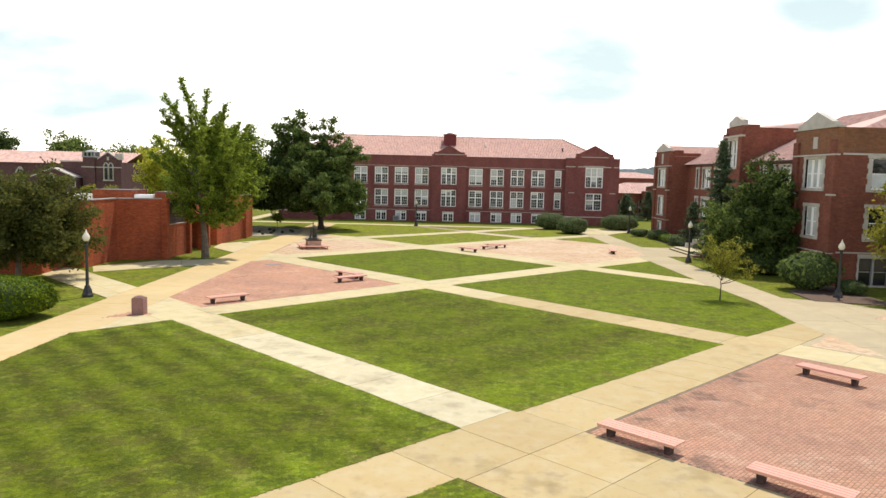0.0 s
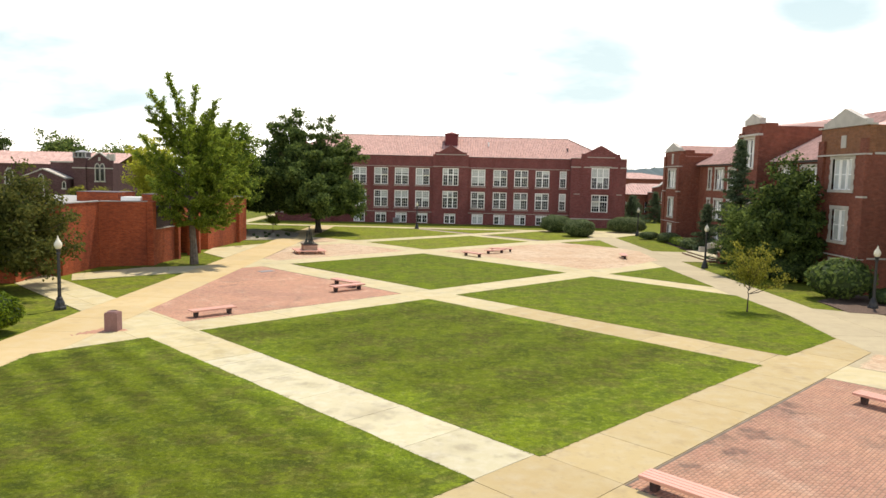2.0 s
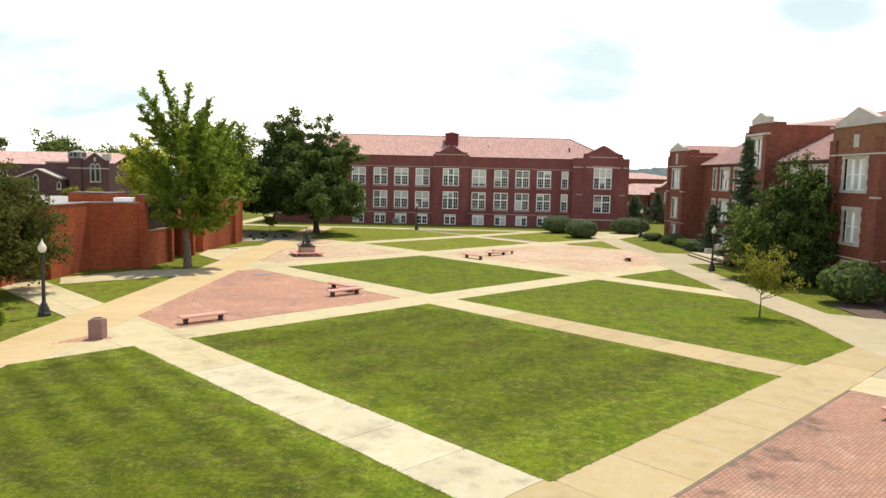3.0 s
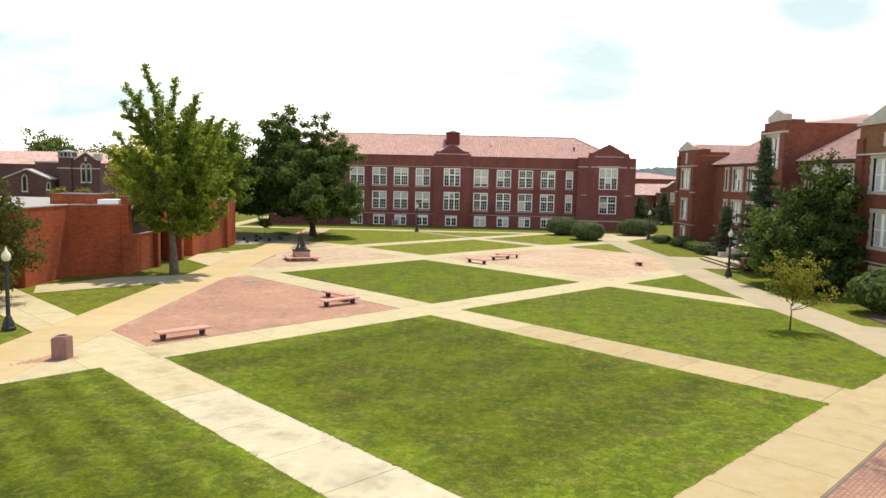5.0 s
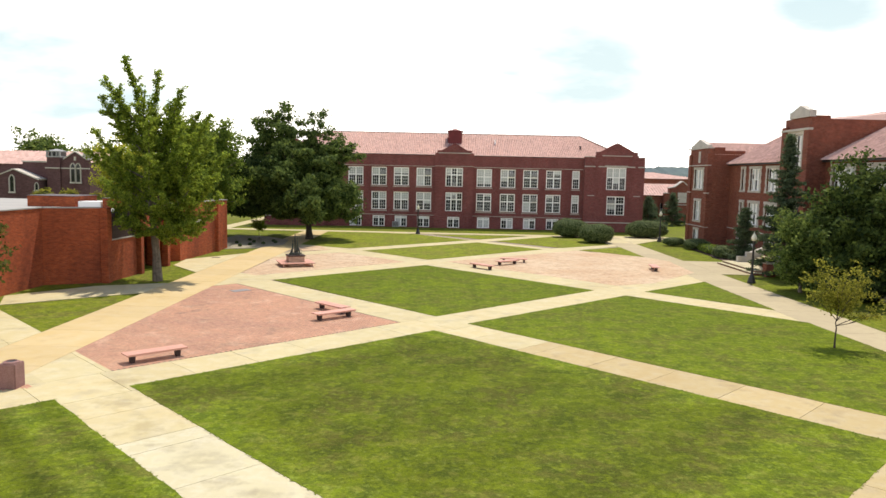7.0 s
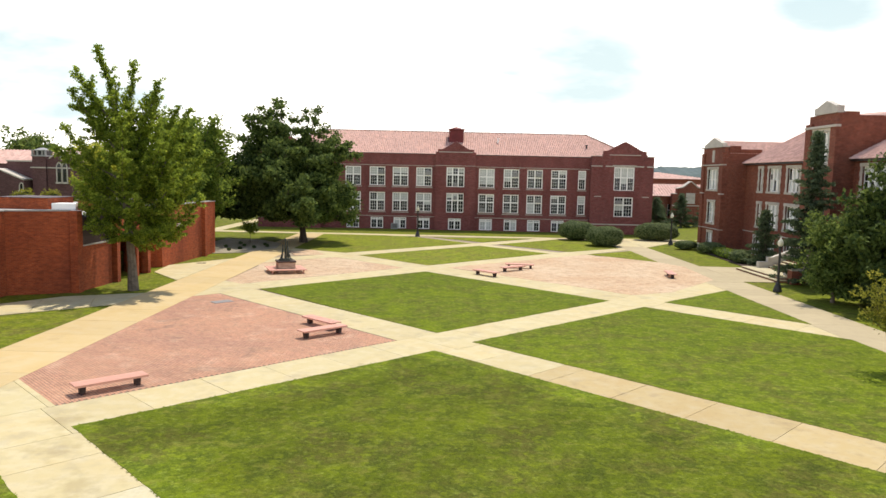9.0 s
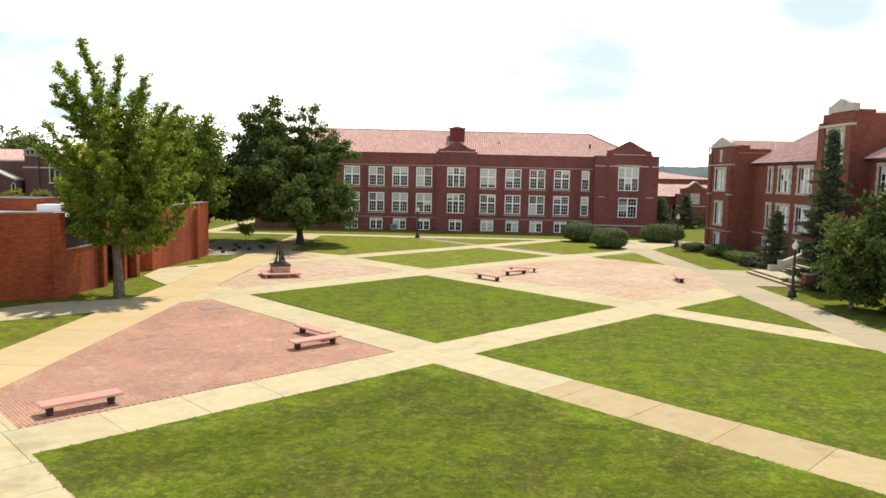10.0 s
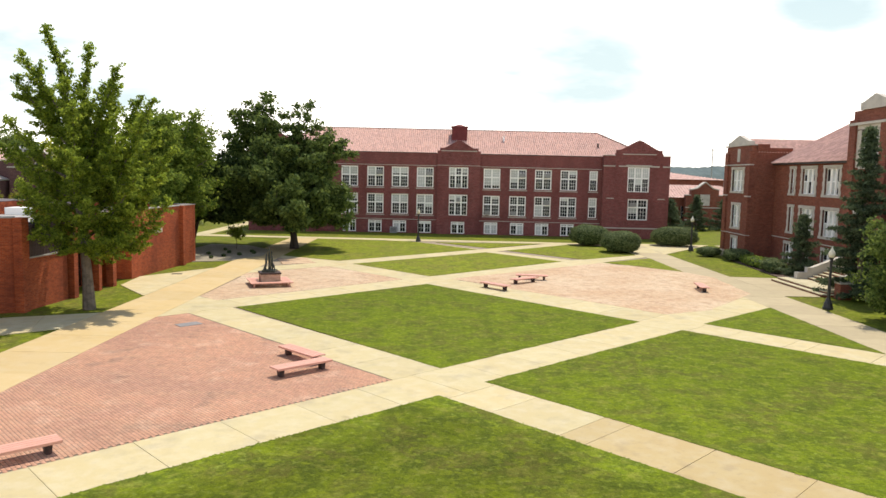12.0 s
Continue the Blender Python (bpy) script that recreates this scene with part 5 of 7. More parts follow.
    # lettering on the end wall, too small to read
    for k in range(9):
        bm = bmesh.new()
        box(bm, 0, 0.16, -0.03, 0.0, 0, 0.3)
        ob = part("sign_letter", bm, STONE, wb, "pale raised letter bar")
        f = k / 9
        ob.matrix_basis = Matrix.Translation((-21.42 + 0.14 * f, 71.2 + 2.0 * f, 2.75)) @ Matrix.Rotation(math.atan2(7.3, 0.5), 4, 'Z')
    return wb


west_building()


# ---- plants ----
def quads_mesh(name, verts, material):
    """A mesh of loose quads from an (n, 4, 3) array."""
    n = len(verts)
    me = bpy.data.meshes.new(name)
    me.vertices.add(4 * n)
    me.vertices.foreach_set("co", verts.reshape(-1).astype(np.float32))
    me.loops.add(4 * n)
    me.loops.foreach_set("vertex_index", np.arange(4 * n, dtype=np.int32))
    me.polygons.add(n)
    me.polygons.foreach_set("loop_start", np.arange(0, 4 * n, 4, dtype=np.int32))
    me.polygons.foreach_set("loop_total", np.full(n, 4, dtype=np.int32))
    me.update(calc_edges=True)
    me.materials.append(material)
    return me


def leaf_quads(centres, size, rng, up=0.35, long=1.5, facing=None):
    """One small folded rhombus of leaf round each centre."""
    n = len(centres)
    nrm = rng.normal(size=(n, 3)); nrm[:, 2] += up * np.sign(rng.random(n) - 0.2) * 1.2
    if facing is not None:
        nrm = nrm * 0.45 + facing
    nrm /= np.linalg.norm(nrm, axis=1, keepdims=True) + 1e-9
    a = np.cross(nrm, rng.normal(size=(n, 3))); a /= np.linalg.norm(a, axis=1, keepdims=True) + 1e-9
    b = np.cross(nrm, a)
    s = (size * rng.uniform(0.6, 1.35, n))[:, None]
    c = np.asarray(centres)
    v = np.stack([c - a * s * 0.5 * long, c - b * s * 0.42 + nrm * s * 0.12, c + a * s * 0.5 * long, c + b * s * 0.42 + nrm * s * 0.12], axis=1)
    return v


def tube(bm, pts, radii, n=7):
    rings = []
    for i, p in enumerate(pts):
        d = (pts[min(i + 1, len(pts) - 1)] - pts[max(i - 1, 0)]).normalized()
        u = d.orthogonal().normalized()
        w = d.cross(u)
        rings.append([bm.verts.new(p + (u * math.cos(2 * math.pi * k / n) + w * math.sin(2 * math.pi * k / n)) * radii[i]) for k in range(n)])
    for a, b in zip(rings, rings[1:]):
        for k in range(n):
            j = (k + 1) % n
            bm.faces.new((a[k], a[j], b[j], b[k]))
    bm.faces.new(rings[-1])


for hip in ((19.2, 25.6), (-18.0, -24.5)):
    bm = bmesh.new()
    tube(bm, [Vector((hip[0], 8.0, 13.47)), Vector((hip[1], 0.3, 9.8))], [0.11, 0.11], 6)
    part("hip_cap", bm, mat("dark_ridge_tile", (0.16, 0.1, 0.085), 0.8, [(4, (0.25, 0.16, 0.13), 0.4, 0.7, 0.7)]), MAIN_HALL)


def bent(p, q, rng, wobble, n=5, sag=0.0):
    out = []
    for k in range(n + 1):
        t = k / n
        o = Vector(rng.normal(size=3)) * wobble * math.sin(math.pi * t) if 0 < k < n else Vector((0, 0, 0))
        out.append(p.lerp(q, t) + o + Vector((0, 0, sag * math.sin(math.pi * t))))
    return out


def tree(name, at, label, height, trunk_r, crown, leaf_material, leaf, clump, leaves_per_clump, seed, category="tree", lean=(0, 0), trunk_top=0.9, clear=0.0, bark=None, group=""):
    """crown: rows of (height, azimuth, reach, rise) for each limb. Leaves sit in clumps along the outer limbs and their twigs."""
    rng = np.random.default_rng(seed)
    t = thing(name, pose(*at), label, category, group)
    bm = bmesh.new()
    top = Vector((lean[0], lean[1], height * trunk_top))
    spine = bent(Vector((0, 0, -0.1)), top, rng, height * 0.008, 8)
    tube(bm, spine, [trunk_r * (1.35 if k == 0 else 1.0) * (1 - 0.93 * (k / 8)) for k in range(9)], 9)
    centres = []

    def on_spine(z):
        f = min(max((z + 0.1) / (top.z + 0.1), 0), 1) * 8
        i = min(int(f), 7)
        return spine[i].lerp(spine[i + 1], f - i)

    for z, az, reach, rise in crown:
        p = on_spine(z)
        q = p + Vector((math.cos(az) * reach, math.sin(az) * reach, rise))
        limb = bent(p, q, rng, reach * 0.05, 5, -0.04 * reach)
        r0 = max(trunk_r * 0.38 * (reach / 4) ** 0.5, 0.02)
        tube(bm, limb, [r0 * (1 - 0.88 * k / 5) for k in range(6)], 5)
        for f in np.linspace(0.3, 1.0, max(4, int(reach * 2.2))):
            i = min(int(f * 5), 4)
            c = limb[i].lerp(limb[i + 1], f * 5 - i)
            twigs = 2 if f < 0.95 else 1
            for _ in range(twigs):
                off = Vector(rng.normal(size=3))
                off.z *= 0.6
                e = c + off.normalized() * clump * rng.uniform(0.4, 1.3) * (0.5 + 0.7 * f)
                if rng.random() < 0.4:
                    tube(bm, [c, c.lerp(e, 0.5) + Vector((0, 0, 0.05)), e], [r0 * 0.2, r0 * 0.14, 0.006], 3)
                m = int(leaves_per_clump * rng.uniform(0.5, 1.4))
                centres.append(np.array(e) + rng.normal(size=(m, 3)) * clump * np.array([0.5, 0.5, 0.36]))
    part("trunk", bm, bark or BARK, t)
    cs = np.concatenate(centres)
    cs = cs[cs[:, 2] > max(clear, height * 0.06)]
    me = quads_mesh("crown", leaf_quads(cs, leaf, rng), leaf_material)
    part_of("crown", me, t)
    return t


def round_crown(rng, n, z0, z1, radius, top, flat=0.75, squash=1.0):
    """Limb rows for a broad rounded crown between z0 and top."""
    rows = []
    for k in range(n):
        f = (k + 0.5) / n
        az = k * 2.39996 + rng.uniform(-0.3, 0.3)
        z = z0 + (z1 - z0) * f
        el = -0.05 + 1.35 * f ** 1.2
        reach = radius * math.cos(el) ** flat * rng.uniform(0.78, 1.12)
        rise = (top - z) * math.sin(max(el, 0)) * rng.uniform(0.75, 1.05) + (0 if el > 0 else reach * el)
        rows.append((z, az, max(reach, 0.4), rise))
    return rows


def ginkgo(at, label, seed):
    """A leaning stem and rising leaders; each carries short side branches sheathed in leaves, like plumes with gaps between."""
    rng = np.random.default_rng(seed)
    t = thing("ginkgo_tree", pose(*at), label, "tree")
    bm = bmesh.new()
    spine = [Vector(p) for p in ((0, 0, -0.1), (-0.05, 0, 1.6), (-0.2, 0.05, 3.3), (-0.35, 0, 5.2), (-0.6, 0.1, 7.2), (-0.8, 0.0, 9.2), (-1.05, 0.1, 11.0), (-1.35, 0.1, 12.7), (-1.9, 0.1, 14.2))]
    tube(bm, spine, [0.34, 0.25, 0.22, 0.18, 0.14, 0.1, 0.06, 0.03, 0.01], 9)
    # where each leader leaves the stem and where its tip stands
    tips = [(6.0, 0.05, 0.5, 13.3), (6.4, 1.8, -0.3, 12.2), (5.2, 1.0, 1.3, 11.2), (4.4, 2.6, 0.7, 10.9), (4.0, 3.6, -0.4, 10.6), (3.6, 4.3, 0.3, 8.2), (3.2, 4.2, -0.9, 6.9), (3.0, 3.9, 0.9, 5.5),
            (9.8, -3.2, 0.2, 12.8), (9.0, -3.3, -0.3, 11.6), (8.2, -3.0, 0.5, 10.8), (6.4, -4.0, 0.1, 9.6), (5.0, -4.0, -0.6, 8.3), (4.2, -3.7, 0.6, 6.5), (3.4, -2.9, -0.2, 4.9),
            (5.0, 0.9, -3.2, 8.0), (5.4, -0.8, 3.1, 8.6), (6.6, 0.6, -2.3, 10.2), (6.8, -1.0, 2.3, 10.6), (4.0, 1.6, -2.9, 5.6), (4.2, -1.9, -2.7, 6.2), (4.0, 1.9, 2.7, 6.0), (4.2, -1.5, 2.8, 5.7),
            (5.4, 2.6, -1.9, 8.6), (5.4, -2.7, -1.7, 8.2), (5.6, 2.5, 1.9, 8.7), (5.4, -2.5, 1.9, 8.1), (3.0, 2.9, -1.5, 3.9), (3.1, 3.3, 1.0, 4.2), (3.2, 1.6, -2.3, 3.7), (3.0, -1.6, -1.9, 4.0),
            (3.6, 3.4, -1.6, 7.2), (4.6, 3.2, 1.5, 9.3), (4.6, 2.2, -1.2, 9.9), (7.6, -0.2, -1.2, 11.4), (7.8, -2.3, 0.9, 11.2), (3.6, -2.9, 1.4, 5.6), (7.4, 1.0, 0.9, 11.7)]
    centres, zs = [], [p.z for p in spine]

    def stem(z):
        i = max(k for k in range(len(spine) - 1) if zs[k] <= z)
        return spine[i].lerp(spine[i + 1], (z - zs[i]) / (zs[i + 1] - zs[i]))

    for n, (z, x, y, top) in enumerate([(0, 0, 0, 0)] + tips):
        if n == 0:
            limb, k0 = spine, 0.5
        else:
            p, q = stem(z), Vector((x, y, top))
            reach = math.hypot(q.x - p.x, q.y - p.y)
            limb, k0 = bent(p, q, rng, 0.07, 6, -0.13 * reach), 0.22
            tube(bm, limb, [0.085 * (1 - 0.9 * k / 6) for k in range(7)], 5)
        m = len(limb) - 1
        length = sum((b - a).length for a, b in zip(limb, limb[1:]))
        for f in np.linspace(k0, 1.0, max(6, int(length * (1 - k0) / 0.1))):
            i = min(int(f * m), m - 1)
            c = limb[i].lerp(limb[i + 1], f * m - i)
            d = (limb[i + 1] - limb[i]).normalized()
            side = Vector(rng.normal(size=3))
            side = (side - d * side.dot(d)).normalized()
            ln = (0.07 + 0.42 * (1 - f) ** 0.8) * rng.uniform(0.5, 1.2)
            if rng.random() < 0.5:
                ln = (0.3 + 1.25 * (1 - f) ** 0.8) * rng.uniform(0.6, 1.15)
            e = c + (side * 0.8 + d * 0.45 + Vector((0, 0, 0.22))).normalized() * ln
            if ln > 0.5:
                tube(bm, [c, e], [0.018, 0.006], 3)
            for g in np.linspace(0.1, 1.0, max(2, int(ln / 0.11))):
                centres.append(np.array(c.lerp(e, g)) + rng.normal(size=(13, 3)) * np.array([0.09, 0.09, 0.055]))
    part("trunk", bm, BARK, t)
    part_of("crown", quads_mesh("crown", leaf_quads(np.concatenate(centres), 0.115, rng, 0.6), LEAF_GINKGO), t)
    return t


rt = random.Random(21)
ginkgo((-19.2, 58.1, 0), "tall ginkgo tree with spiky upswept light green branches", 5)
def limb_to(z, x, y, top, lean=(-0.9, 0.4), tip=9.75):
    """A limb row from the stem at height z to the point x, y, top."""
    f = z / tip
    dx, dy = x - lean[0] * f, y - lean[1] * f
    return (z, math.atan2(dy, dx), math.hypot(dx, dy), top - z)


lobes = [(7.4, -4.7, -0.5, 13.3), (7.2, -3.6, 1.2, 13.8), (7.4, -2.4, -1.0, 13.5), (7.4, -4.0, 0.2, 13.0), (7.0, -3.0, -1.6, 12.4), (7.0, -5.6, -0.4, 12.2), (7.0, -5.2, 0.8, 11.6), (6.6, -6.2, -0.4, 10.2), (7.0, -1.2, 0.6, 12.6),
         (8.0, 0.8, 0.0, 14.0), (8.0, 1.4, -0.6, 13.2), (7.8, 0.3, 0.8, 12.9), (7.2, 2.0, 0.6, 11.6), (6.8, 3.6, -0.3, 11.2), (6.6, 4.3, 0.6, 10.2), (6.4, 3.2, -1.6, 10.4), (6.2, 4.8, -0.6, 9.0),
         (6.2, -2.6, -3.6, 10.2), (6.4, 0.2, -3.8, 9.6), (6.4, -1.2, 4.0, 10.4), (6.4, 2.2, 3.4, 10.2), (6.0, -4.4, 3.0, 10.0), (6.0, 2.6, -3.4, 8.6)]
skirt = [(z, az, reach * (0.92 if math.cos(az) > 0.3 else 1.2), rise * 0.72) for z, az, reach, rise in round_crown(rt, 52, 2.9, 6.6, 6.3, 10.2)]
tree("shade_tree", (-15.3, 90.1, 0), "broad dark green shade tree on the lawn", 13.0, 0.36, skirt + [limb_to(*row) for row in lobes], LEAF_SHADE, 0.24, 0.58, 88, 6, lean=(-0.9, 0.4), trunk_top=0.75, bark=BARK_DARK, clear=1.9)
tree("shade_tree", (-24.3, 82.5, 0), "leafy green tree behind the low brick building", 11.9, 0.35, round_crown(rt, 40, 4.4, 8.4, 4.2, 12.6), LEAF_MID, 0.2, 0.7, 90, 7, trunk_top=0.8)
tree("shade_tree", (-25.3, 90.4, 0), "dark shade tree behind the low brick building", 9.4, 0.3, round_crown(rt, 52, 3.1, 5.8, 4.9, 8.9), LEAF_DARK, 0.26, 0.75, 70, 8, lean=(2.0, 0.0), trunk_top=0.75, clear=2.4, bark=BARK_DARK)
tree("crabapple_tree", (-26.0, 43.9, 0), "low spreading crabapple with olive and bronze leaves", 6.4, 0.2, round_crown(rt, 60, 1.7, 4.4, 4.7, 6.9), LEAF_OLIVE, 0.15, 0.5, 70, 9, trunk_top=0.7)
lobes = [(-0.1, 0.0, 8.7), (-0.8, -0.7, 8.5), (0.6, 0.3, 8.5), (-1.8, 0.1, 7.7), (-1.3, -1.4, 7.6), (1.5, 0.2, 7.8), (-0.5, -1.1, 7.4), (0.4, -0.9, 7.7), (1.0, -1.3, 7.0), (-1.0, 0.8, 7.4), (0.5, 1.0, 7.4), (0.0, -0.3, 8.0), (-1.5, -0.6, 7.0), (0.9, 0.1, 7.5), (-0.2, -1.8, 6.4), (-1.9, -1.2, 6.2), (1.7, -1.2, 6.0), (2.4, -0.2, 6.6), (2.8, 0.2, 6.2), (2.9, -0.5, 5.2), (2.8, -0.3, 4.0), (-2.6, -0.4, 6.5), (-2.8, 0.7, 5.9), (-3.0, -0.7, 5.1), (1.1, -0.4, 7.7), (1.3, 0.9, 7.2), (1.9, -0.5, 6.2),
         (2.5, 0.1, 5.5), (2.6, -0.7, 4.7), (2.3, -1.1, 3.9), (0.2, -2.0, 7.0), (-0.8, -2.6, 5.9), (0.8, -2.7, 5.3), (1.6, -2.2, 5.0), (-2.1, -2.4, 5.1), (-3.2, -1.5, 4.1), (-0.2, -3.2, 4.1), (-1.7, -3.1, 3.6),
         (1.4, -2.8, 3.2), (2.2, -1.6, 2.4), (-3.2, 0.1, 3.4), (-2.8, -2.1, 2.7), (0.4, -3.0, 2.2), (2.3, 0.3, 2.5), (0.0, 2.4, 6.8), (-1.9, 2.2, 5.4), (1.8, 1.9, 5.4), (-2.5, 1.7, 3.9)]
inner = round_crown(rt, 38, 0.6, 4.2, 2.4, 6.6)
tree("shade_tree", (25.7, 57.3, 0), "dense dark green tree in front of the brick hall", 8.2, 0.28, inner + [limb_to(max(0.7, top * 0.5), x, y, top, (0, 0)) for x, y, top in lobes], LEAF_DEEP, 0.19, 0.5, 76, 10, trunk_top=0.75, bark=BARK_DARK)
tree("understorey_tree", (23.2, 59.3, 0), "small bright green tree beside the walk", 5.0, 0.12, round_crown(rt, 40, 0.9, 3.4, 1.9, 5.3), LEAF_OAK, 0.15, 0.42, 55, 11, trunk_top=0.7)
tree("sapling", (16.65, 42.8, 0), "young sapling with thin yellowish green crown", 2.5, 0.05, [(1.2 + 0.05 * k, k * 2.39996, 0.9 + 0.5 * math.sin(k * 1.3) ** 2, 1.3 + 0.03 * k) for k in range(18)] + [(1.0, -0.1, 2.1, 1.2), (1.0, -0.3, 2.0, 0.8), (1.2, 0.2, 1.9, 1.4), (1.0, -0.6, 1.9, 1.0)], LEAF_SAPLING, 0.085, 0.24, 24, 12, trunk_top=0.75, clear=1.35, bark=BARK_DARK)
tree("small_tree", (30.9, 43.4, 0), "yellow-green tree beside the brick hall", 8.6, 0.17, round_crown(rt, 60, 2.6, 6.6, 4.3, 9.4), LEAF_SAPLING, 0.15, 0.55, 70, 13, trunk_top=0.75)


def conifer(at, label, height, radius, seed):
    rng = np.random.default_rng(seed)
    t = thing("conifer_tree", pose(*at), label, "conifer tree", "conifers by the brick hall")
    bm = bmesh.new()
    spine = bent(Vector((0, 0, -0.1)), Vector((0, 0, height)), rng, 0.05, 6)
    tube(bm, spine, [0.16 * (1 - 0.95 * k / 6) for k in range(7)], 7)
    cs = []
    n = int(height * 12)
    for k in range(n):
        f = k / n
        z = 0.3 + (height - 0.4) * f
        az = k * 2.39996 + rng.uniform(-0.5, 0.5)
        reach = (radius * (1 - f) ** 0.85 + 0.12) * rng.uniform(0.45, 1.18)
        p, q = Vector((0, 0, z)), Vector((math.cos(az) * reach, math.sin(az) * reach, z - rng.uniform(0.05, 0.3) * reach))
        bough = [p, p.lerp(q, 0.5) + Vector((0, 0, -0.06 * reach)), q + Vector((0, 0, 0.08 * reach))]
        tube(bm, bough, [0.025, 0.015, 0.005], 3)
        for g in np.linspace(0.3, 1, max(3, int(reach * 5))):
            c = bough[0].lerp(bough[1], g * 2) if g < 0.5 else bough[1].lerp(bough[2], g * 2 - 1)
            cs.append(np.array(c) + rng.normal(size=(24, 3)) * np.array([0.14, 0.14, 0.06]))
    part("trunk", bm, BARK, t)
    part_of("crown", quads_mesh("crown", leaf_quads(np.concatenate(cs), 0.13, rng, long=2.2), LEAF_CONIFER), t)
    return t


conifer((25.65, 67.2, 0), "tall narrow dark spruce before the entrance tower", 10.95, 2.55, 31)
conifer((26.3, 76.2, 0), "short dark conifer beside the entrance steps", 5.0, 1.45, 32)


def bush(name, at, rx, ry, h, label, material, seed, leaf=0.11, count=None, power=2.6, ragged=0.05, group="clipped bushes"):
    """A rounded shrub: a closed core, coloured dark for the shade inside, under a thick coat of leaves."""
    rng = np.random.default_rng(seed)
    t = thing(name, pose(*at), label, "bush", group)
    bm = bmesh.new()
    bmesh.ops.create_icosphere(bm, subdivisions=3, radius=1.0)
    for v in bm.verts:
        d = v.co.normalized()
        k = (abs(d.x) ** power + abs(d.y) ** power + abs(d.z) ** power) ** (-1 / power)
        wob = 0.9 + 0.12 * noise.noise(d * 2.3 + Vector((seed, 0, 0)))
        v.co = Vector((d.x * k * rx * wob, d.y * k * ry * wob, max(h * 0.48 + d.z * k * h * 0.48 * wob, -0.04)))
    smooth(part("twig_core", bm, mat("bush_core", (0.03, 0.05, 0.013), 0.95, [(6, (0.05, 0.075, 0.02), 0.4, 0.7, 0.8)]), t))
    n = count or int(380 * (rx * ry + (rx + ry) * h))
    d = rng.normal(size=(n, 3)); d /= np.linalg.norm(d, axis=1, keepdims=True)
    k = (np.abs(d) ** power).sum(1) ** (-1 / power)
    wob = np.array([0.94 + 0.13 * noise.noise(Vector(q) * 2.3 + Vector((seed, 0, 0))) for q in d])
    r = (k * wob * (1 - np.abs(rng.normal(size=n)) * ragged + rng.normal(size=n) * ragged * 0.4))[:, None]
    c = d * r * np.array([rx, ry, h * 0.5]) + np.array([0, 0, h * 0.5])
    keep = c[:, 2] > 0.03
    part_of("foliage", quads_mesh("foliage", leaf_quads(c[keep], leaf, rng, facing=d[keep]), material), t)
    return t


bush("round_bush", (-20.9, 33.0, 0), 2.8, 1.8, 1.9, "large clipped rounded green hedge beside the walk", LEAF_HEDGE, 41, 0.085, 15000, 3.6)
bush("rhododendron", (24.65, 48.2, 0), 2.1, 1.8, 2.6, "large loose rhododendron with big pale-edged leaves", LEAF_SHADE, 42, 0.2, 3600, 1.85, 0.17)
bush("low_hedge", (26.6, 46.6, 0), 0.9, 1.0, 0.95, "low dark clipped bush beside the lamp", LEAF_DARK, 43, 0.09)
for x, y, rx, h in ((-44.2, 90.0, 1.6, 5.0), (-41.8, 91.0, 1.5, 4.9), (-38.6, 90.5, 1.3, 4.7)):
    bush("tall_shrub", (x, y, 0), rx, 1.3, h, "tall yellow-green shrub behind the low building", LEAF_SAPLING, 72 + int(-x), 0.2, 2600, 2.2, 0.14, "shrubs behind the low building")
bush("round_bush", (14.9, 100.6, 0), 2.2, 1.8, 2.3, "large rounded clipped bush on the lawn", LEAF_BUSH, 44, 0.13)
bush("round_bush", (16.7, 93.6, 0), 2.0, 1.9, 2.2, "large rounded clipped bush beside the walk", LEAF_BUSH, 45, 0.13)
bush("round_bush", (24.9, 102.5, 0), 2.7, 1.8, 2.2, "wide clipped bush near the main hall", LEAF_BUSH, 47, 0.13)
bush("low_hedge", (25.0, 92.0, 0), 1.2, 1.0, 0.95, "low clipped green hedge by the brick hall", LEAF_BUSH, 48, 0.1)
bush("low_hedge", (26.3, 88.2, 0), 1.3, 1.3, 1.15, "low clipped green hedge by the brick hall", LEAF_BUSH, 49, 0.1)
bush("planting", (26.4, 83.5, 0), 0.9, 3.4, 0.85, "loose green perennials along the wall", LEAF_MID, 50, 0.15, 3600, 2.6, 0.22)
bush("planting", (25.9, 80.0, 0), 0.8, 1.5, 1.2, "tall grassy bright green perennials", LEAF_BUSH, 51, 0.16, 1800, 2.2, 0.2)
bush("planting", (25.2, 57.0, 0), 1.8, 2.8, 2.0, "loose dark shrubs under the tree", LEAF_DARK, 52, 0.16, 5600, 2.2, 0.15)
bush("planting", (26.0, 62.6, 0), 1.3, 1.8, 1.7, "loose dark shrubs beside the entrance steps", LEAF_DARK, 54, 0.16, 3200, 2.2, 0.15)
bush("planting", (26.6, 65.6, 0), 1.0, 1.8, 1.6, "loose dark shrubs under the tree", LEAF_DARK, 53, 0.16, 3200, 2.2, 0.15)
for k, (x, y) in enumerate([(-20.2, 80.6), (-19.6, 82.0), (-18.6, 83.2), (-19.9, 84.6), (-18.2, 85.8), (-21.3, 83.4), (-17.7, 84.6), (-20.9, 86.8)]):
    bush("tuft", (x, y, 0), 0.2, 0.2, 0.28, "small dark tuft in the gravel bed", LEAF_DARK, 60 + k, 0.08, 180, 2.0, 0.2, "gravel bed tufts")
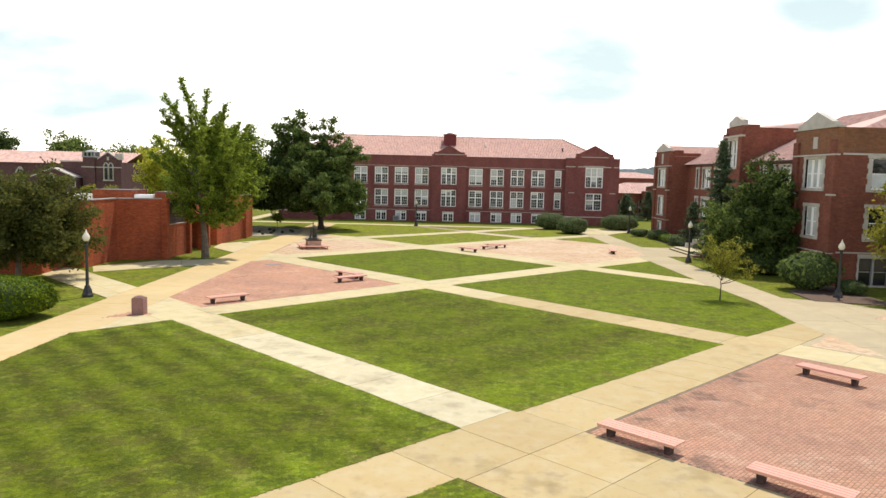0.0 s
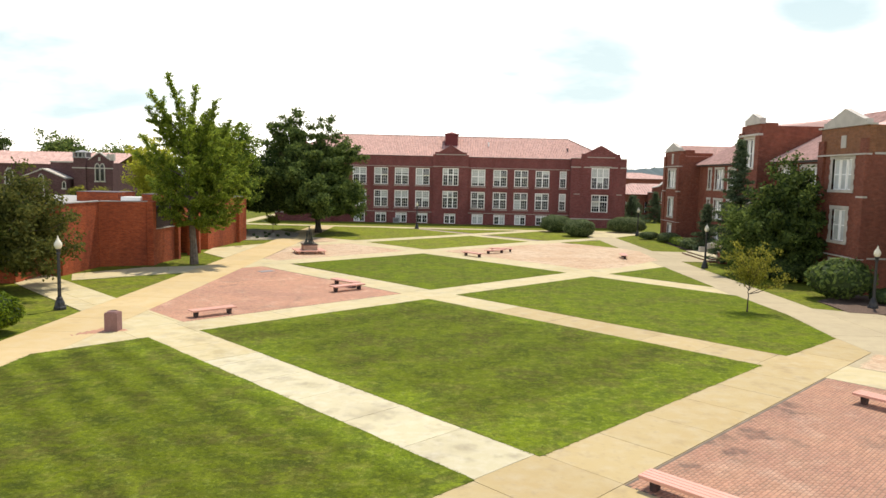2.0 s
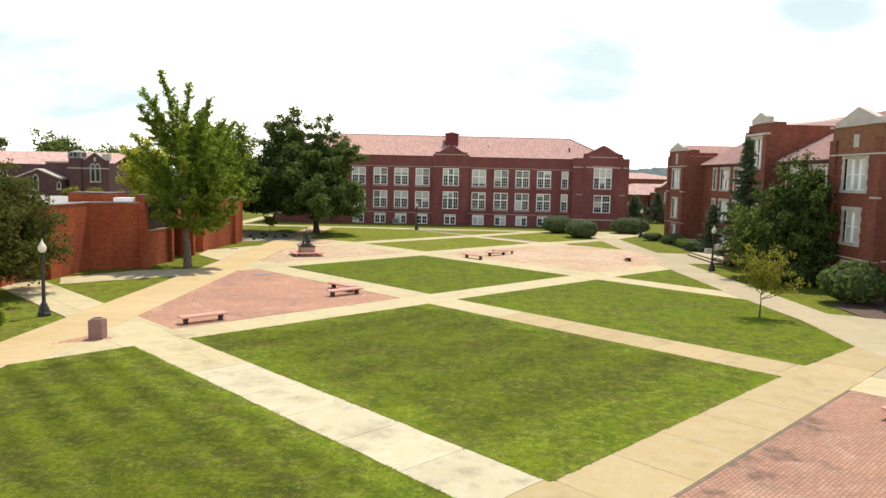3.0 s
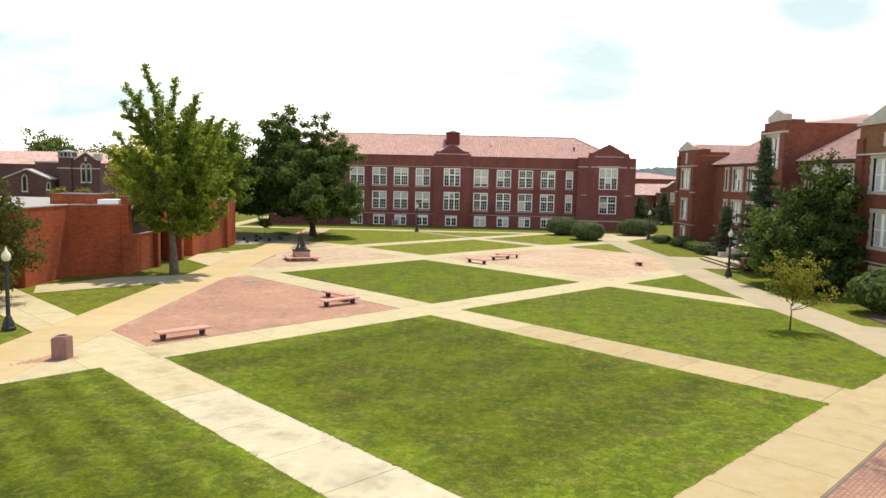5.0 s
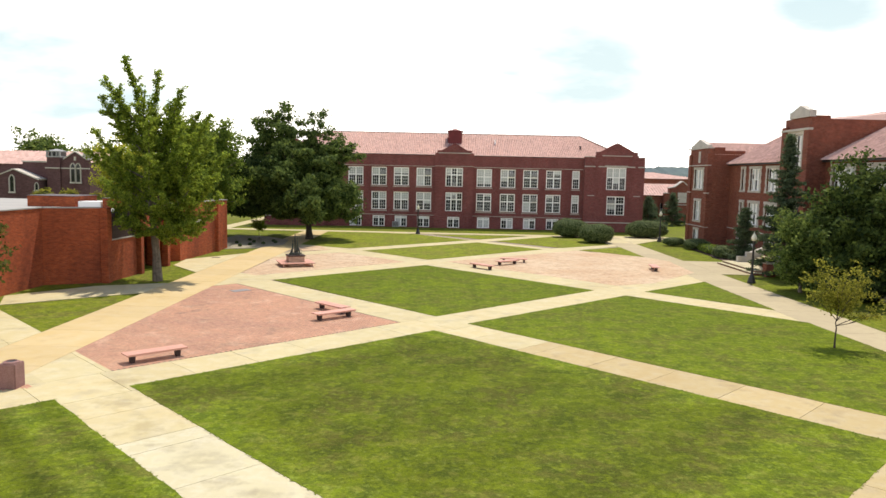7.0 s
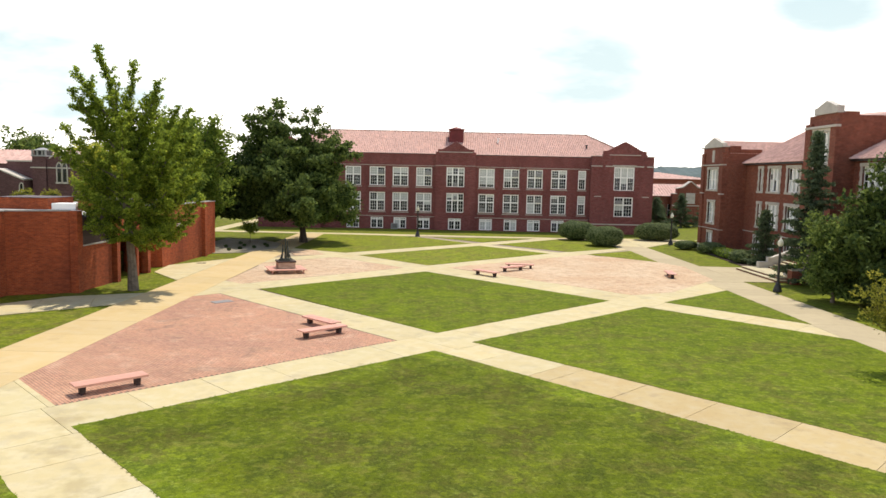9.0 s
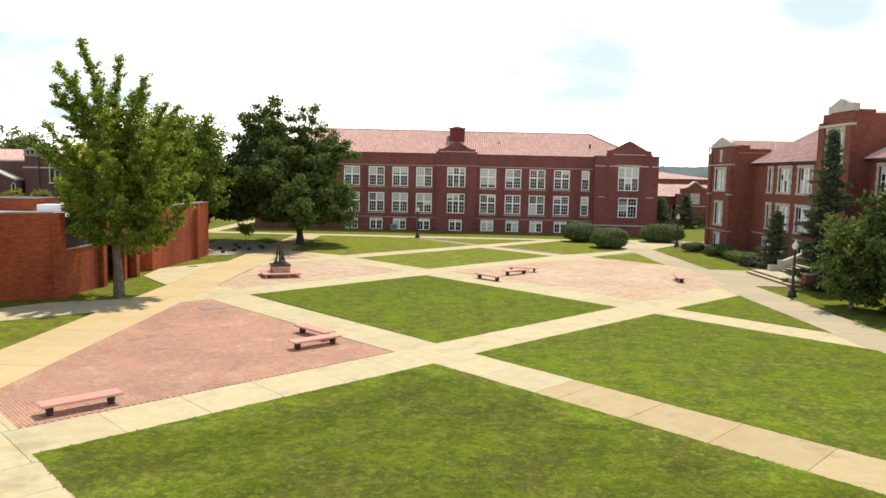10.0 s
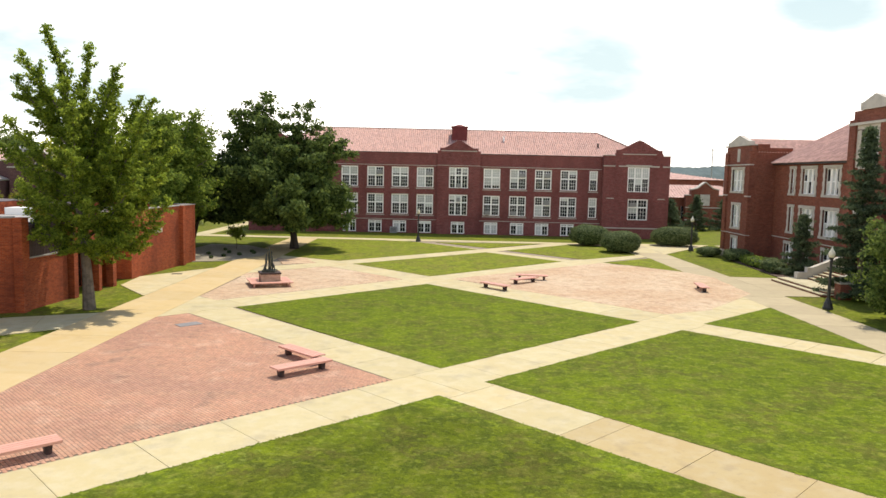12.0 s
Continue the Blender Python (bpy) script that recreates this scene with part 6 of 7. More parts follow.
tree("small_tree", (-20.4, 88.6, 0), "tiny young tree in the gravel bed", 2.3, 0.04, [(0.9 + 0.08 * k, k * 2.4, 0.6, 0.4) for k in range(10)], LEAF_GINKGO, 0.12, 0.25, 18, 71, trunk_top=0.8)

# trees and far buildings round the quad
tree("far_tree", (-32.3, 84.5, 0), "yellow-green tree behind the low brick building", 10.2, 0.25, round_crown(rt, 34, 2.5, 6.6, 3.4, 10.3), LEAF_YELLOW, 0.2, 0.65, 60, 81, trunk_top=0.75)
tree("far_tree", (-38.0, 122.0, 0), "dark distant tree behind the low building", 12.0, 0.35, round_crown(rt, 26, 3, 9, 4.5, 13.8), LEAF_OAK, 0.34, 1.0, 45, 82, trunk_top=0.75)
tree("far_tree", (-56.5, 133.0, 0), "dark distant tree behind the chapel-like hall", 11.0, 0.35, round_crown(rt, 26, 3, 7, 6.5, 11.2), LEAF_OAK, 0.36, 1.1, 45, 83, trunk_top=0.75)
tree("far_tree", (-75.5, 146.0, 0), "distant tree rising over a tile roof", 13.5, 0.4, round_crown(rt, 26, 4, 9, 4.4, 13.8), LEAF_OAK, 0.4, 1.2, 45, 84, trunk_top=0.75)
tree("far_tree", (-99.0, 160.0, 0), "distant tree at the edge of campus", 15.0, 0.4, round_crown(rt, 22, 4, 10, 5.0, 15.3), LEAF_DARK, 0.4, 1.2, 40, 85, trunk_top=0.75)
for k, (x, y, h) in enumerate([(31.6, 126.0, 4.4), (36.4, 129.0, 5.0), (41.2, 131.0, 4.5), (34.0, 134.0, 4.2)]):
    conifer((x, y, 0), "dark conical evergreen before a distant brick building", h * 1.08, 2.6, 90 + k)


def far_hall(name, x0, x1, y0, y1, eave, ridge, label, brick, along_x=True, gable=None):
    fb = thing(name, pose(0, 0, 0), label, "building", "far campus buildings")
    bm = bmesh.new()
    cols = max(2, int((x1 - x0) / 4.0))
    ops = []
    for k in range(cols):
        cx = x0 + (x1 - x0) * (k + 0.5) / cols
        ops += [(cx - 0.7, cx + 0.7, 1.2, 3.2), (cx - 0.7, cx + 0.7, 4.6, 6.4)]
    wall_with_openings(bm, x0, x1, -0.3, eave, 0.4, [o for o in ops if o[3] < eave], v0=y0)
    box(bm, x0, x0 + 0.4, y0 + 0.4, y1, -0.3, eave)
    box(bm, x1 - 0.4, x1, y0 + 0.4, y1, -0.3, eave)
    box(bm, x0 + 0.4, x1 - 0.4, y1 - 0.4, y1, -0.3, eave)
    part("wall", bm, brick, fb)
    for o in ops:
        if o[3] < eave:
            bm = bmesh.new()
            box(bm, o[0], o[0] + 0.1, y0 + 0.1, y0 + 0.2, o[2], o[3]); box(bm, o[1] - 0.1, o[1], y0 + 0.1, y0 + 0.2, o[2], o[3])
            box(bm, o[0] + 0.1, o[1] - 0.1, y0 + 0.1, y0 + 0.2, (o[2] + o[3]) / 2 - 0.05, (o[2] + o[3]) / 2 + 0.05)
            w = part("window", bm, WHITE, fb)
            part_of("pane", pane_mesh(o[0] + 0.05, o[1] - 0.05, o[2], o[3], y0 + 0.22, GLASS), w)
    bm = bmesh.new()
    ym, o = (y0 + y1) / 2, 0.5
    hip = min((y1 - y0) / 2, (x1 - x0) / 2 - 0.2)
    tile_roof(bm, [(x0 - o, y0 - o, eave), (x1 + o, y0 - o, eave), (x1 - hip, ym, ridge), (x0 + hip, ym, ridge)], wide=0.5)
    tile_roof(bm, [(x1 + o, y1 + o, eave), (x0 - o, y1 + o, eave), (x0 + hip, ym, ridge), (x1 - hip, ym, ridge)], wide=0.5)
    bm.faces.new([bm.verts.new(p) for p in ((x1 + o, y0 - o, eave), (x1 + o, y1 + o, eave), (x1 - hip, ym, ridge))])
    bm.faces.new([bm.verts.new(p) for p in ((x0 - o, y1 + o, eave), (x0 - o, y0 - o, eave), (x0 + hip, ym, ridge))])
    roof_part(bm, fb)
    return fb


BRICK_PURPLE = brick_mat("brick_purple", (0.125, 0.06, 0.06), (0.1, 0.046, 0.05), (0.13, 0.085, 0.08), (0.075, 0.036, 0.038))
far_hall("far_hall", 30.0, 52.0, 160.0, 176.0, 7.6, 8.9, "distant brick hall with pink tile roof", BRICK_RIGHT)
hb = far_hall("far_hall", 31.0, 50.5, 140.0, 150.0, 4.6, 6.6, "low distant brick hall with tile roof and a gable", BRICK_RIGHT)
bm = bmesh.new()
slab_xz(bm, [(44.0, -0.3), (44.0, 5.0), (43.2, 5.0), (43.2, 5.9), (42.2, 6.1), (40.95, 7.1), (39.7, 6.1), (38.7, 5.9), (38.7, 5.0), (37.9, 5.0), (37.9, -0.3)], 138.6, 139.6)
part("gable", bm, BRICK_RIGHT, hb)
bm = bmesh.new()
box(bm, 40.2, 41.7, 138.4, 138.6, 3.4, 5.2)
part("gable_panel", bm, STONE, hb)
FAR_GABLE = hb


def coping_line(parent, pts, y0, y1, thick=0.16, name="coping"):
    """Pale stone coping along a parapet's top, one block for each stretch."""
    for (xa, za), (xb, zb) in zip(pts, pts[1:]):
        ln = math.hypot(xb - xa, zb - za)
        nx, nz = -(zb - za) / ln * thick, (xb - xa) / ln * thick
        bm = bmesh.new()
        slab_xz(bm, [(xa, za), (xb, zb), (xb + nx, zb + nz), (xa + nx, za + nz)], y0, y1)
        bmesh.ops.recalc_face_normals(bm, faces=bm.faces[:])
        part(name, bm, STONE, parent, "pale limestone")


def lancet(parent, x0, x1, z0, z1, y, rim=0.16):
    """A pointed window: stone rim, sill, mullion and dark pane, standing on the wall's face at y."""
    cx, half = (x0 + x1) / 2, (x1 - x0) / 2
    spring = z1 - 1.5 * half
    head = [(x0, spring), (cx - 0.62 * half, spring + 0.75 * half), (cx, z1), (cx + 0.62 * half, spring + 0.75 * half), (x1, spring)]
    bm = bmesh.new()
    slab_xz(bm, [(x0, z0), (x1, z0)] + head[::-1], y - 0.03, y - 0.002)
    w = part("window", bm, GLASS, parent, "dark leaded pointed window")
    coping_line(w, [(x0, z0), *head, (x1, z0)], y - 0.14, y - 0.004, rim, "window_rim")
    bm = bmesh.new()
    box(bm, x0 - rim - 0.05, x1 + rim + 0.05, y - 0.2, y - 0.004, z0 - 0.22, z0 - 0.004)
    part("sill", bm, STONE, w, "pale limestone")
    if half > 0.4:
        bm = bmesh.new()
        box(bm, cx - 0.06, cx + 0.06, y - 0.12, y - 0.035, z0, z1 - 0.1)
        part("mullion", bm, STONE, w, "pale limestone")


def chapel_hall():
    ch = thing("chapel_hall", pose(0, 0, 0), "dark purple brick gothic hall with pale stone windows and tile roof", "building", "far campus buildings")
    walls = [(-90.0, -60.8, 116.0, 116.4, -0.3, 7.55), (-90.0, -54.0, 130.0, 130.4, -0.3, 7.6),
             (-60.8, -56.8, 115.0, 117.0, -0.3, 8.0),
             (-56.75, -54.92, 113.9, 116.0, -0.3, 8.6),
             (-51.3, -50.9, 114.6, 124.0, -0.3, 7.9), (-90.2, -90.0, 116.0, 130.4, -0.3, 7.5)]
    for bx in walls:
        bm = bmesh.new()
        box(bm, *bx)
        part("wall", bm, BRICK_PURPLE, ch)
    bm = bmesh.new()
    slab_xz(bm, [(-54.9, -0.3), (-50.9, -0.3), (-50.9, 8.3), (-51.25, 8.3), (-52.9, 9.4), (-54.55, 8.3), (-54.9, 8.3)], 114.2, 114.6)
    part("wall", bm, BRICK_PURPLE, ch)
    coping_line(ch, [(-54.55, 8.3), (-52.9, 9.4), (-51.25, 8.3)], 114.1, 114.7, 0.14)
    for x in (-51.85, -51.2):
        bm = bmesh.new()
        box(bm, x, x + 0.45, 114.3, 114.9, 8.3, 9.3)
        part("battlement", bm, STONE, ch, "weathered stone battlement")
    # louvred lantern on the stair turret
    bm = bmesh.new()
    box(bm, -56.85, -54.82, 113.8, 116.1, 8.6, 8.78)
    box(bm, -56.85, -54.82, 113.8, 116.1, 9.36, 9.5)
    for x in (-56.8, -56.1, -55.45, -55.06):
        box(bm, x, x + 0.2, 113.85, 114.1, 8.78, 9.36)
    part("lantern", bm, AC_GREY, ch, "grey louvred lantern on the turret")
    bm = bmesh.new()
    box(bm, -56.6, -55.05, 114.15, 116.0, 8.78, 9.36)
    part("lantern_louvre", bm, DARK_METAL, ch)
    bm = bmesh.new()
    lathe(bm, [(1.3, 9.5), (0.7, 9.68), (0.15, 9.8)], 4, -55.83, 114.95)
    part("lantern_roof", bm, AC_GREY, ch)
    for bx in ((-56.95, -54.9, 113.78, 113.89, 7.02, 7.18), (-54.88, -50.85, 114.08, 114.19, 7.02, 7.18), (-60.9, -56.8, 114.88, 114.99, 7.86, 8.06)):
        bm = bmesh.new()
        box(bm, *bx)
        part("stone_band", bm, STONE, ch, "pale limestone")
    lancet(ch, -53.5, -52.95, 5.2, 7.8, 114.2, 0.13)
    lancet(ch, -52.75, -52.2, 5.2, 7.8, 114.2, 0.13)
    bm = bmesh.new()
    box(bm, -53.05, -52.75, 114.1, 114.19, 8.2, 8.75)
    part("cross_panel", bm, STONE, ch, "pale carved stone panel")
    # porch in front of the nave
    bm = bmesh.new()
    slab_xz(bm, [(-64.4, -0.3), (-57.4, -0.3), (-57.4, 5.35), (-60.9, 6.75), (-64.4, 5.35)], 112.9, 115.6)
    part("porch", bm, BRICK_PURPLE, ch)
    coping_line(ch, [(-64.4, 5.35), (-60.9, 6.75), (-57.4, 5.35)], 112.8, 115.7, 0.16)
    lancet(ch, -61.45, -60.85, 3.7, 6.0, 112.9, 0.13)
    lancet(ch, -63.3, -62.2, 4.5, 6.8, 115.9, 0.2)
    lancet(ch, -68.3, -67.2, 4.5, 6.8, 115.9, 0.2)
    lancet(ch, -57.9, -57.5, 4.0, 5.0, 112.9, 0.1)
    bm = bmesh.new()
    tile_roof(bm, [(-90.0, 115.7, 7.55), (-60.85, 115.7, 7.55), (-60.85, 122.7, 9.6), (-90.0, 122.7, 9.6)], wide=0.5)
    tile_roof(bm, [(-60.85, 116.9, 7.9), (-51.2, 116.9, 7.9), (-51.2, 122.7, 9.6), (-60.85, 122.7, 9.6)], wide=0.5)
    bm.faces.new([bm.verts.new(p) for p in ((-51.2, 130.8, 7.55), (-90.0, 130.8, 7.55), (-90.0, 122.7, 9.6), (-51.2, 122.7, 9.6))])
    roof_part(bm, ch)
    return ch


chapel_hall()


coping_line(FAR_GABLE, [(37.9, 5.0), (38.7, 5.0)], 138.5, 139.7, 0.14)
coping_line(FAR_GABLE, [(38.7, 5.9), (39.7, 6.1), (40.95, 7.1), (42.2, 6.1), (43.2, 5.9)], 138.5, 139.7, 0.16)
coping_line(FAR_GABLE, [(43.2, 5.0), (44.0, 5.0)], 138.5, 139.7, 0.14)
for z in (3.0, 1.0):
    bm = bmesh.new()
    box(bm, 37.85, 44.05, 138.5, 138.59, z, z + 0.14)
    part("stone_band", bm, STONE, FAR_GABLE, "pale limestone")


def far_ridge(x0, x1, y, low, high, seed, n=220):
    bm = bmesh.new()
    prev = None
    for k in range(n + 1):
        f = k / n
        x = x0 + (x1 - x0) * f
        z = low + (high - low) * math.sin(math.pi * f) ** 0.6 + 1.8 * noise.noise(Vector((x * 0.05, seed, 0))) + 0.9 * noise.noise(Vector((x * 0.3, seed, 5)))
        row = [bm.verts.new((x, y - 60, -2)), bm.verts.new((x, y - 25 + 5 * noise.noise(Vector((x * 0.1, 1, seed)))  , z * 0.7)), bm.verts.new((x, y, z)), bm.verts.new((x, y + 60, -2))]
        if prev:
            for a in range(3):
                bm.faces.new((prev[a], row[a], row[a + 1], prev[a + 1]))
        prev = row
    return tagged(mesh_object("backdrop_ridge", bm, HILL), "far wooded ridge on the horizon", "hill", kind="structure")


far_ridge(60, 420, 520, 6, 19.0, 2.0)
far_ridge(-420, 60, 620, 4, 9.0, 7.0)
far_ridge(420, 900, 520, 4, 12.0, 9.0)


mast = thing("radio_mast", pose(137.0, 400.0, 0), "thin distant lattice radio mast", "mast")
bm = bmesh.new()
lathe(bm, [(0.35, -0.5), (0.22, 26.0), (0.05, 27.5)], 6)
part("mast_pole", bm, AC_GREY, mast)
for z in (20.0, 23.5):
    bm = bmesh.new()
    lathe(bm, [(0.5, z), (0.55, z + 0.25), (0.5, z + 0.5)], 8)
    part("antenna_ring", bm, AC_GREY, mast)


# ---- furniture of the quad ----
def lamp_post():
    lp = thing("street_lamp", pose(0, 0, 0), "black cast-iron lamp post with a white acorn globe", "street lamp", "lamp posts of the quad")
    bm = bmesh.new()
    lathe(bm, [(0.29, -0.03), (0.29, 0.10), (0.25, 0.15), (0.22, 0.34), (0.15, 0.48), (0.15, 0.54), (0.09, 0.62)], 12)
    part("base", bm, DARK_METAL, lp)
    bm = bmesh.new()
    lathe(bm, [(0.09, 0.62), (0.07, 2.72), (0.105, 2.76), (0.105, 2.80), (0.08, 2.86), (0.12, 2.96), (0.13, 3.02)], 10)
    part("pole", bm, DARK_METAL, lp)
    bm = bmesh.new()
    lathe(bm, [(0.11, 3.02), (0.165, 3.10), (0.195, 3.20), (0.18, 3.31), (0.12, 3.42), (0.06, 3.50), (0.05, 3.56)], 14)
    smooth(part("globe", bm, GLOBE, lp, "white opal acorn globe"))
    bm = bmesh.new()
    lathe(bm, [(0.05, 3.56), (0.03, 3.60), (0.02, 3.68)], 8)
    part("finial", bm, GLOBE, lp)
    return lp


LAMP = lamp_post()
LAMP.matrix_basis = pose(-19.4, 39.1, 0)
for x, y in ((24.9, 45.0), (21.6, 63.2), (-3.85, 100.6), (24.95, 97.0)):
    copy_thing(LAMP, pose(x, y, 0))


def bench():
    b = thing("bench", pose(0, 0, 0), "backless bench with red-painted plank seat and dark legs", "bench", "benches of the quad")
    for k in range(4):
        bm = bmesh.new()
        y = -0.29 + k * 0.15
        box(bm, -1.15, 1.15, y, y + 0.133, 0.315, 0.36)
        bmesh.ops.bevel(bm, geom=bm.edges[:], offset=0.006, segments=1, affect='EDGES')
        part("plank", bm, RED_WOOD, b)
    for x in (-0.86, 0.86):
        bm = bmesh.new()
        slab_xz(bm, [(-0.07, -0.01), (0.07, -0.01), (0.1, 0.275), (-0.1, 0.275)], -0.11, 0.11)
        ob = part("leg", bm, DARK_WOOD, b)
        ob.matrix_basis = pose(x, 0, 0)
        bm = bmesh.new()
        box(bm, x - 0.06, x + 0.06, -0.28, 0.285, 0.275, 0.315)
        part("bearer", bm, DARK_WOOD, b)
    bm = bmesh.new()
    box(bm, -1.13, 1.13, -0.296, -0.29, 0.285, 0.35)
    part("apron", bm, RED_WOOD, b)
    bm = bmesh.new()
    box(bm, -1.13, 1.13, 0.294, 0.3, 0.285, 0.35)
    part("apron", bm, RED_WOOD, b)
    return b


BENCH = bench()
BENCH.matrix_basis = pose(5.36, 18.7, 0, 0, 0, -45)
for x, y, a in ((8.25, 15.83, -45), (14.13, 25.63, -53), (-11.51, 38.42, 43), (-6.02, 47.0, 43), (-6.42, 48.94, -43), (2.42, 67.8, -48), (4.64, 70.8, 40), (5.35, 72.5, -8), (16.35, 69.3, 82.5)):
    copy_thing(BENCH, pose(x, y, 0, 0, 0, a))


def litter_bin():
    lb = thing("litter_bin", pose(-14.62, 34.5, 0), "square reddish aggregate litter bin with dark open top", "litter bin")
    bm = bmesh.new()
    box(bm, -0.28, 0.28, -0.28, 0.28, -0.02, 0.82)
    bmesh.ops.bevel(bm, geom=bm.edges[:], offset=0.03, segments=2, affect='EDGES')
    part("body", bm, AGGREGATE, lb)
    bm = bmesh.new()
    lathe(bm, [(0.26, 0.80), (0.25, 0.85), (0.18, 0.88), (0.16, 0.84)], 16)
    part("lid", bm, AGGREGATE, lb)
    # black disc on the lid stands in for the shade inside the hole
    bm = bmesh.new()
    lathe(bm, [(0.15, 0.84), (0.15, 0.85)], 12)
    part("opening", bm, DARK_METAL, lb)
    return lb


litter_bin()

drain = thing("drain_grate", pose(-19.57, 71.27, 0.004, 0, 0, 10), "small dark iron drain grate in the concrete walk", "drain")
for k in range(7):
    bm = bmesh.new()
    box(bm, -0.3, 0.3, -0.2 + k * 0.06, -0.165 + k * 0.06, -0.02, 0.006)
    part("bar", bm, DARK_METAL, drain)
bm = bmesh.new()
box(bm, -0.34, -0.3, -0.22, 0.22, -0.02, 0.008)
box(bm, 0.3, 0.34, -0.22, 0.22, -0.02, 0.008)
part("frame", bm, DARK_METAL, drain)

ubox = thing("utility_box", pose(-7.4, 111.9, 0), "small grey utility box against the brick wall", "utility box")
bm = bmesh.new()
box(bm, -0.45, 0.45, -0.22, 0.22, -0.02, 0.75)
bmesh.ops.bevel(bm, geom=bm.edges[:], offset=0.02, segments=1, affect='EDGES')
part("cabinet", bm, AC_GREY, ubox)
bm = bmesh.new()
for k in range(4):
    box(bm, -0.34, 0.34, -0.235, -0.225, 0.2 + 0.12 * k, 0.25 + 0.12 * k)
part("grille", bm, DARK_METAL, ubox)

ped = thing("pedestal", pose(-12.15, 67.4, 0, 0, 0, 22), "square brick pedestal with a dark stone cap", "pedestal")
bm = bmesh.new()
box(bm, -0.6, 0.6, -0.6, 0.6, -0.02, 0.74)
part("plinth", bm, brick_mat("brick_pedestal", (0.5, 0.33, 0.24), (0.44, 0.28, 0.2), (0.5, 0.4, 0.32), (0.38, 0.25, 0.19)), ped)
bm = bmesh.new()
box(bm, -0.65, 0.65, -0.65, 0.65, 0.74, 0.84)
part("cap", bm, DARK_WOOD, ped)

plaque = thing("ground_plaque", pose(-12.9, 54.8, 0.004, 0, 0, 45), "flat grey stone plaque set flush in the brick plaza", "plaque")
bm = bmesh.new()
box(bm, -0.55, 0.55, -0.35, 0.35, -0.02, 0.006)
bmesh.ops.bevel(bm, geom=bm.edges[:], offset=0.004, segments=1, affect='EDGES')
part("slab", bm, mat("plaque_stone", (0.2, 0.19, 0.185), 0.6, [(5, (0.3, 0.28, 0.27), 0.45, 0.7, 0.7)]), plaque)

statue_bm = bmesh.new()
for dx, dy, h, r, lx, ly in ((-0.05, 0.05, 1.5, 0.07, 0.02, 0.0), (0.16, 0.1, 1.25, 0.068, -0.05, -0.03), (-0.26, -0.05, 1.05, 0.068, 0.08, 0.05), (0.08, -0.16, 0.95, 0.06, 0.1, 0.05), (-0.36, -0.14, 0.55, 0.055, 0.2, 0.1), (0.36, -0.1, 0.5, 0.06, -0.14, 0.08), (0.22, -0.26, 0.42, 0.05, 0.06, 0.06)):
    pts = [Vector((dx + lx * t, dy + ly * t + 0.03 * math.sin(5 * t), 0.1 + h * t)) for t in (0, 0.2, 0.4, 0.6, 0.8, 0.9, 1.0)]
    tube(statue_bm, pts, [r * 0.9, r * 0.75, r * 0.9, r * 1.1, r * 0.5, r * 0.7, r * 0.3], 8)
box(statue_bm, -0.42, 0.42, -0.36, 0.36, -0.01, 0.12)
statue = mesh_object("statue", statue_bm, BRONZE, matrix=pose(-12.15, 67.4, 0.85))
tagged(statue, "dark bronze sculpture of slender upright forms", "statue")

ring = thing("ring_bench", pose(-12.15, 67.4, 0, 0, 0, 22), "square red plank bench running round the pedestal", "bench")
for k in range(4):
    m = Matrix.Rotation(radians(90 * k), 4, 'Z')
    for j in range(3):
        bm = bmesh.new()
        r = 0.71 + j * 0.205
        vs = [bm.verts.new(p) for z in (0.25, 0.3) for p in ((-r, -r, z), (r, -r, z), (r + 0.19, -r - 0.19, z), (-r - 0.19, -r - 0.19, z))]
        for f in ((0, 1, 2, 3), (7, 6, 5, 4), (0, 4, 5, 1), (1, 5, 6, 2), (2, 6, 7, 3), (3, 7, 4, 0)):
            bm.faces.new([vs[i] for i in f])
        bmesh.ops.recalc_face_normals(bm, faces=bm.faces[:])
        ob = part("plank", bm, RED_WOOD, ring)
        ob.matrix_basis = m
    bm = bmesh.new()
    box(bm, -1.14, -1.05, -1.14, -1.05, -0.02, 0.25)
    ob = part("leg", bm, RED_WOOD, ring)
    ob.matrix_basis = m


# ---- concrete slabs ----
PAVEMENT = tagged(new("pavement"), "pale tan concrete slab walks crossing the quad", "pavement", kind="structure")
slab_cache = {}


def slab_piece(poly, material, inset=0.008):
    """One concrete slab over a convex outline, a joint's half width smaller all round."""
    small = poly
    for p, q in zip(poly, poly[1:] + poly[:1]):
        nx, ny = q[1] - p[1], p[0] - q[0]
        ln = math.hypot(nx, ny)
        if ln < 1e-6:
            continue
        nx, ny = nx / ln, ny / ln
        small = clip_half(small, nx, ny, nx * p[0] + ny * p[1] - inset)
        if len(small) < 3:
            return
    if abs(area_of(small)) < 0.05:
        return
    ox, oy = small[0]
    key = (material.name, tuple((round(x - ox, 2), round(y - oy, 2)) for x, y in small))
    me = slab_cache.get(key)
    if me is None:
        bm = bmesh.new()
        loc = [(x - ox, y - oy) for x, y in small]
        prism(bm, loc, -0.03, 0.0)
        me = bpy.data.meshes.new("slab")
        bm.to_mesh(me); bm.free(); me.materials.append(material)
        slab_cache[key] = me
    part_of("slab", me, PAVEMENT, ox, oy, random.uniform(-0.002, 0.002))


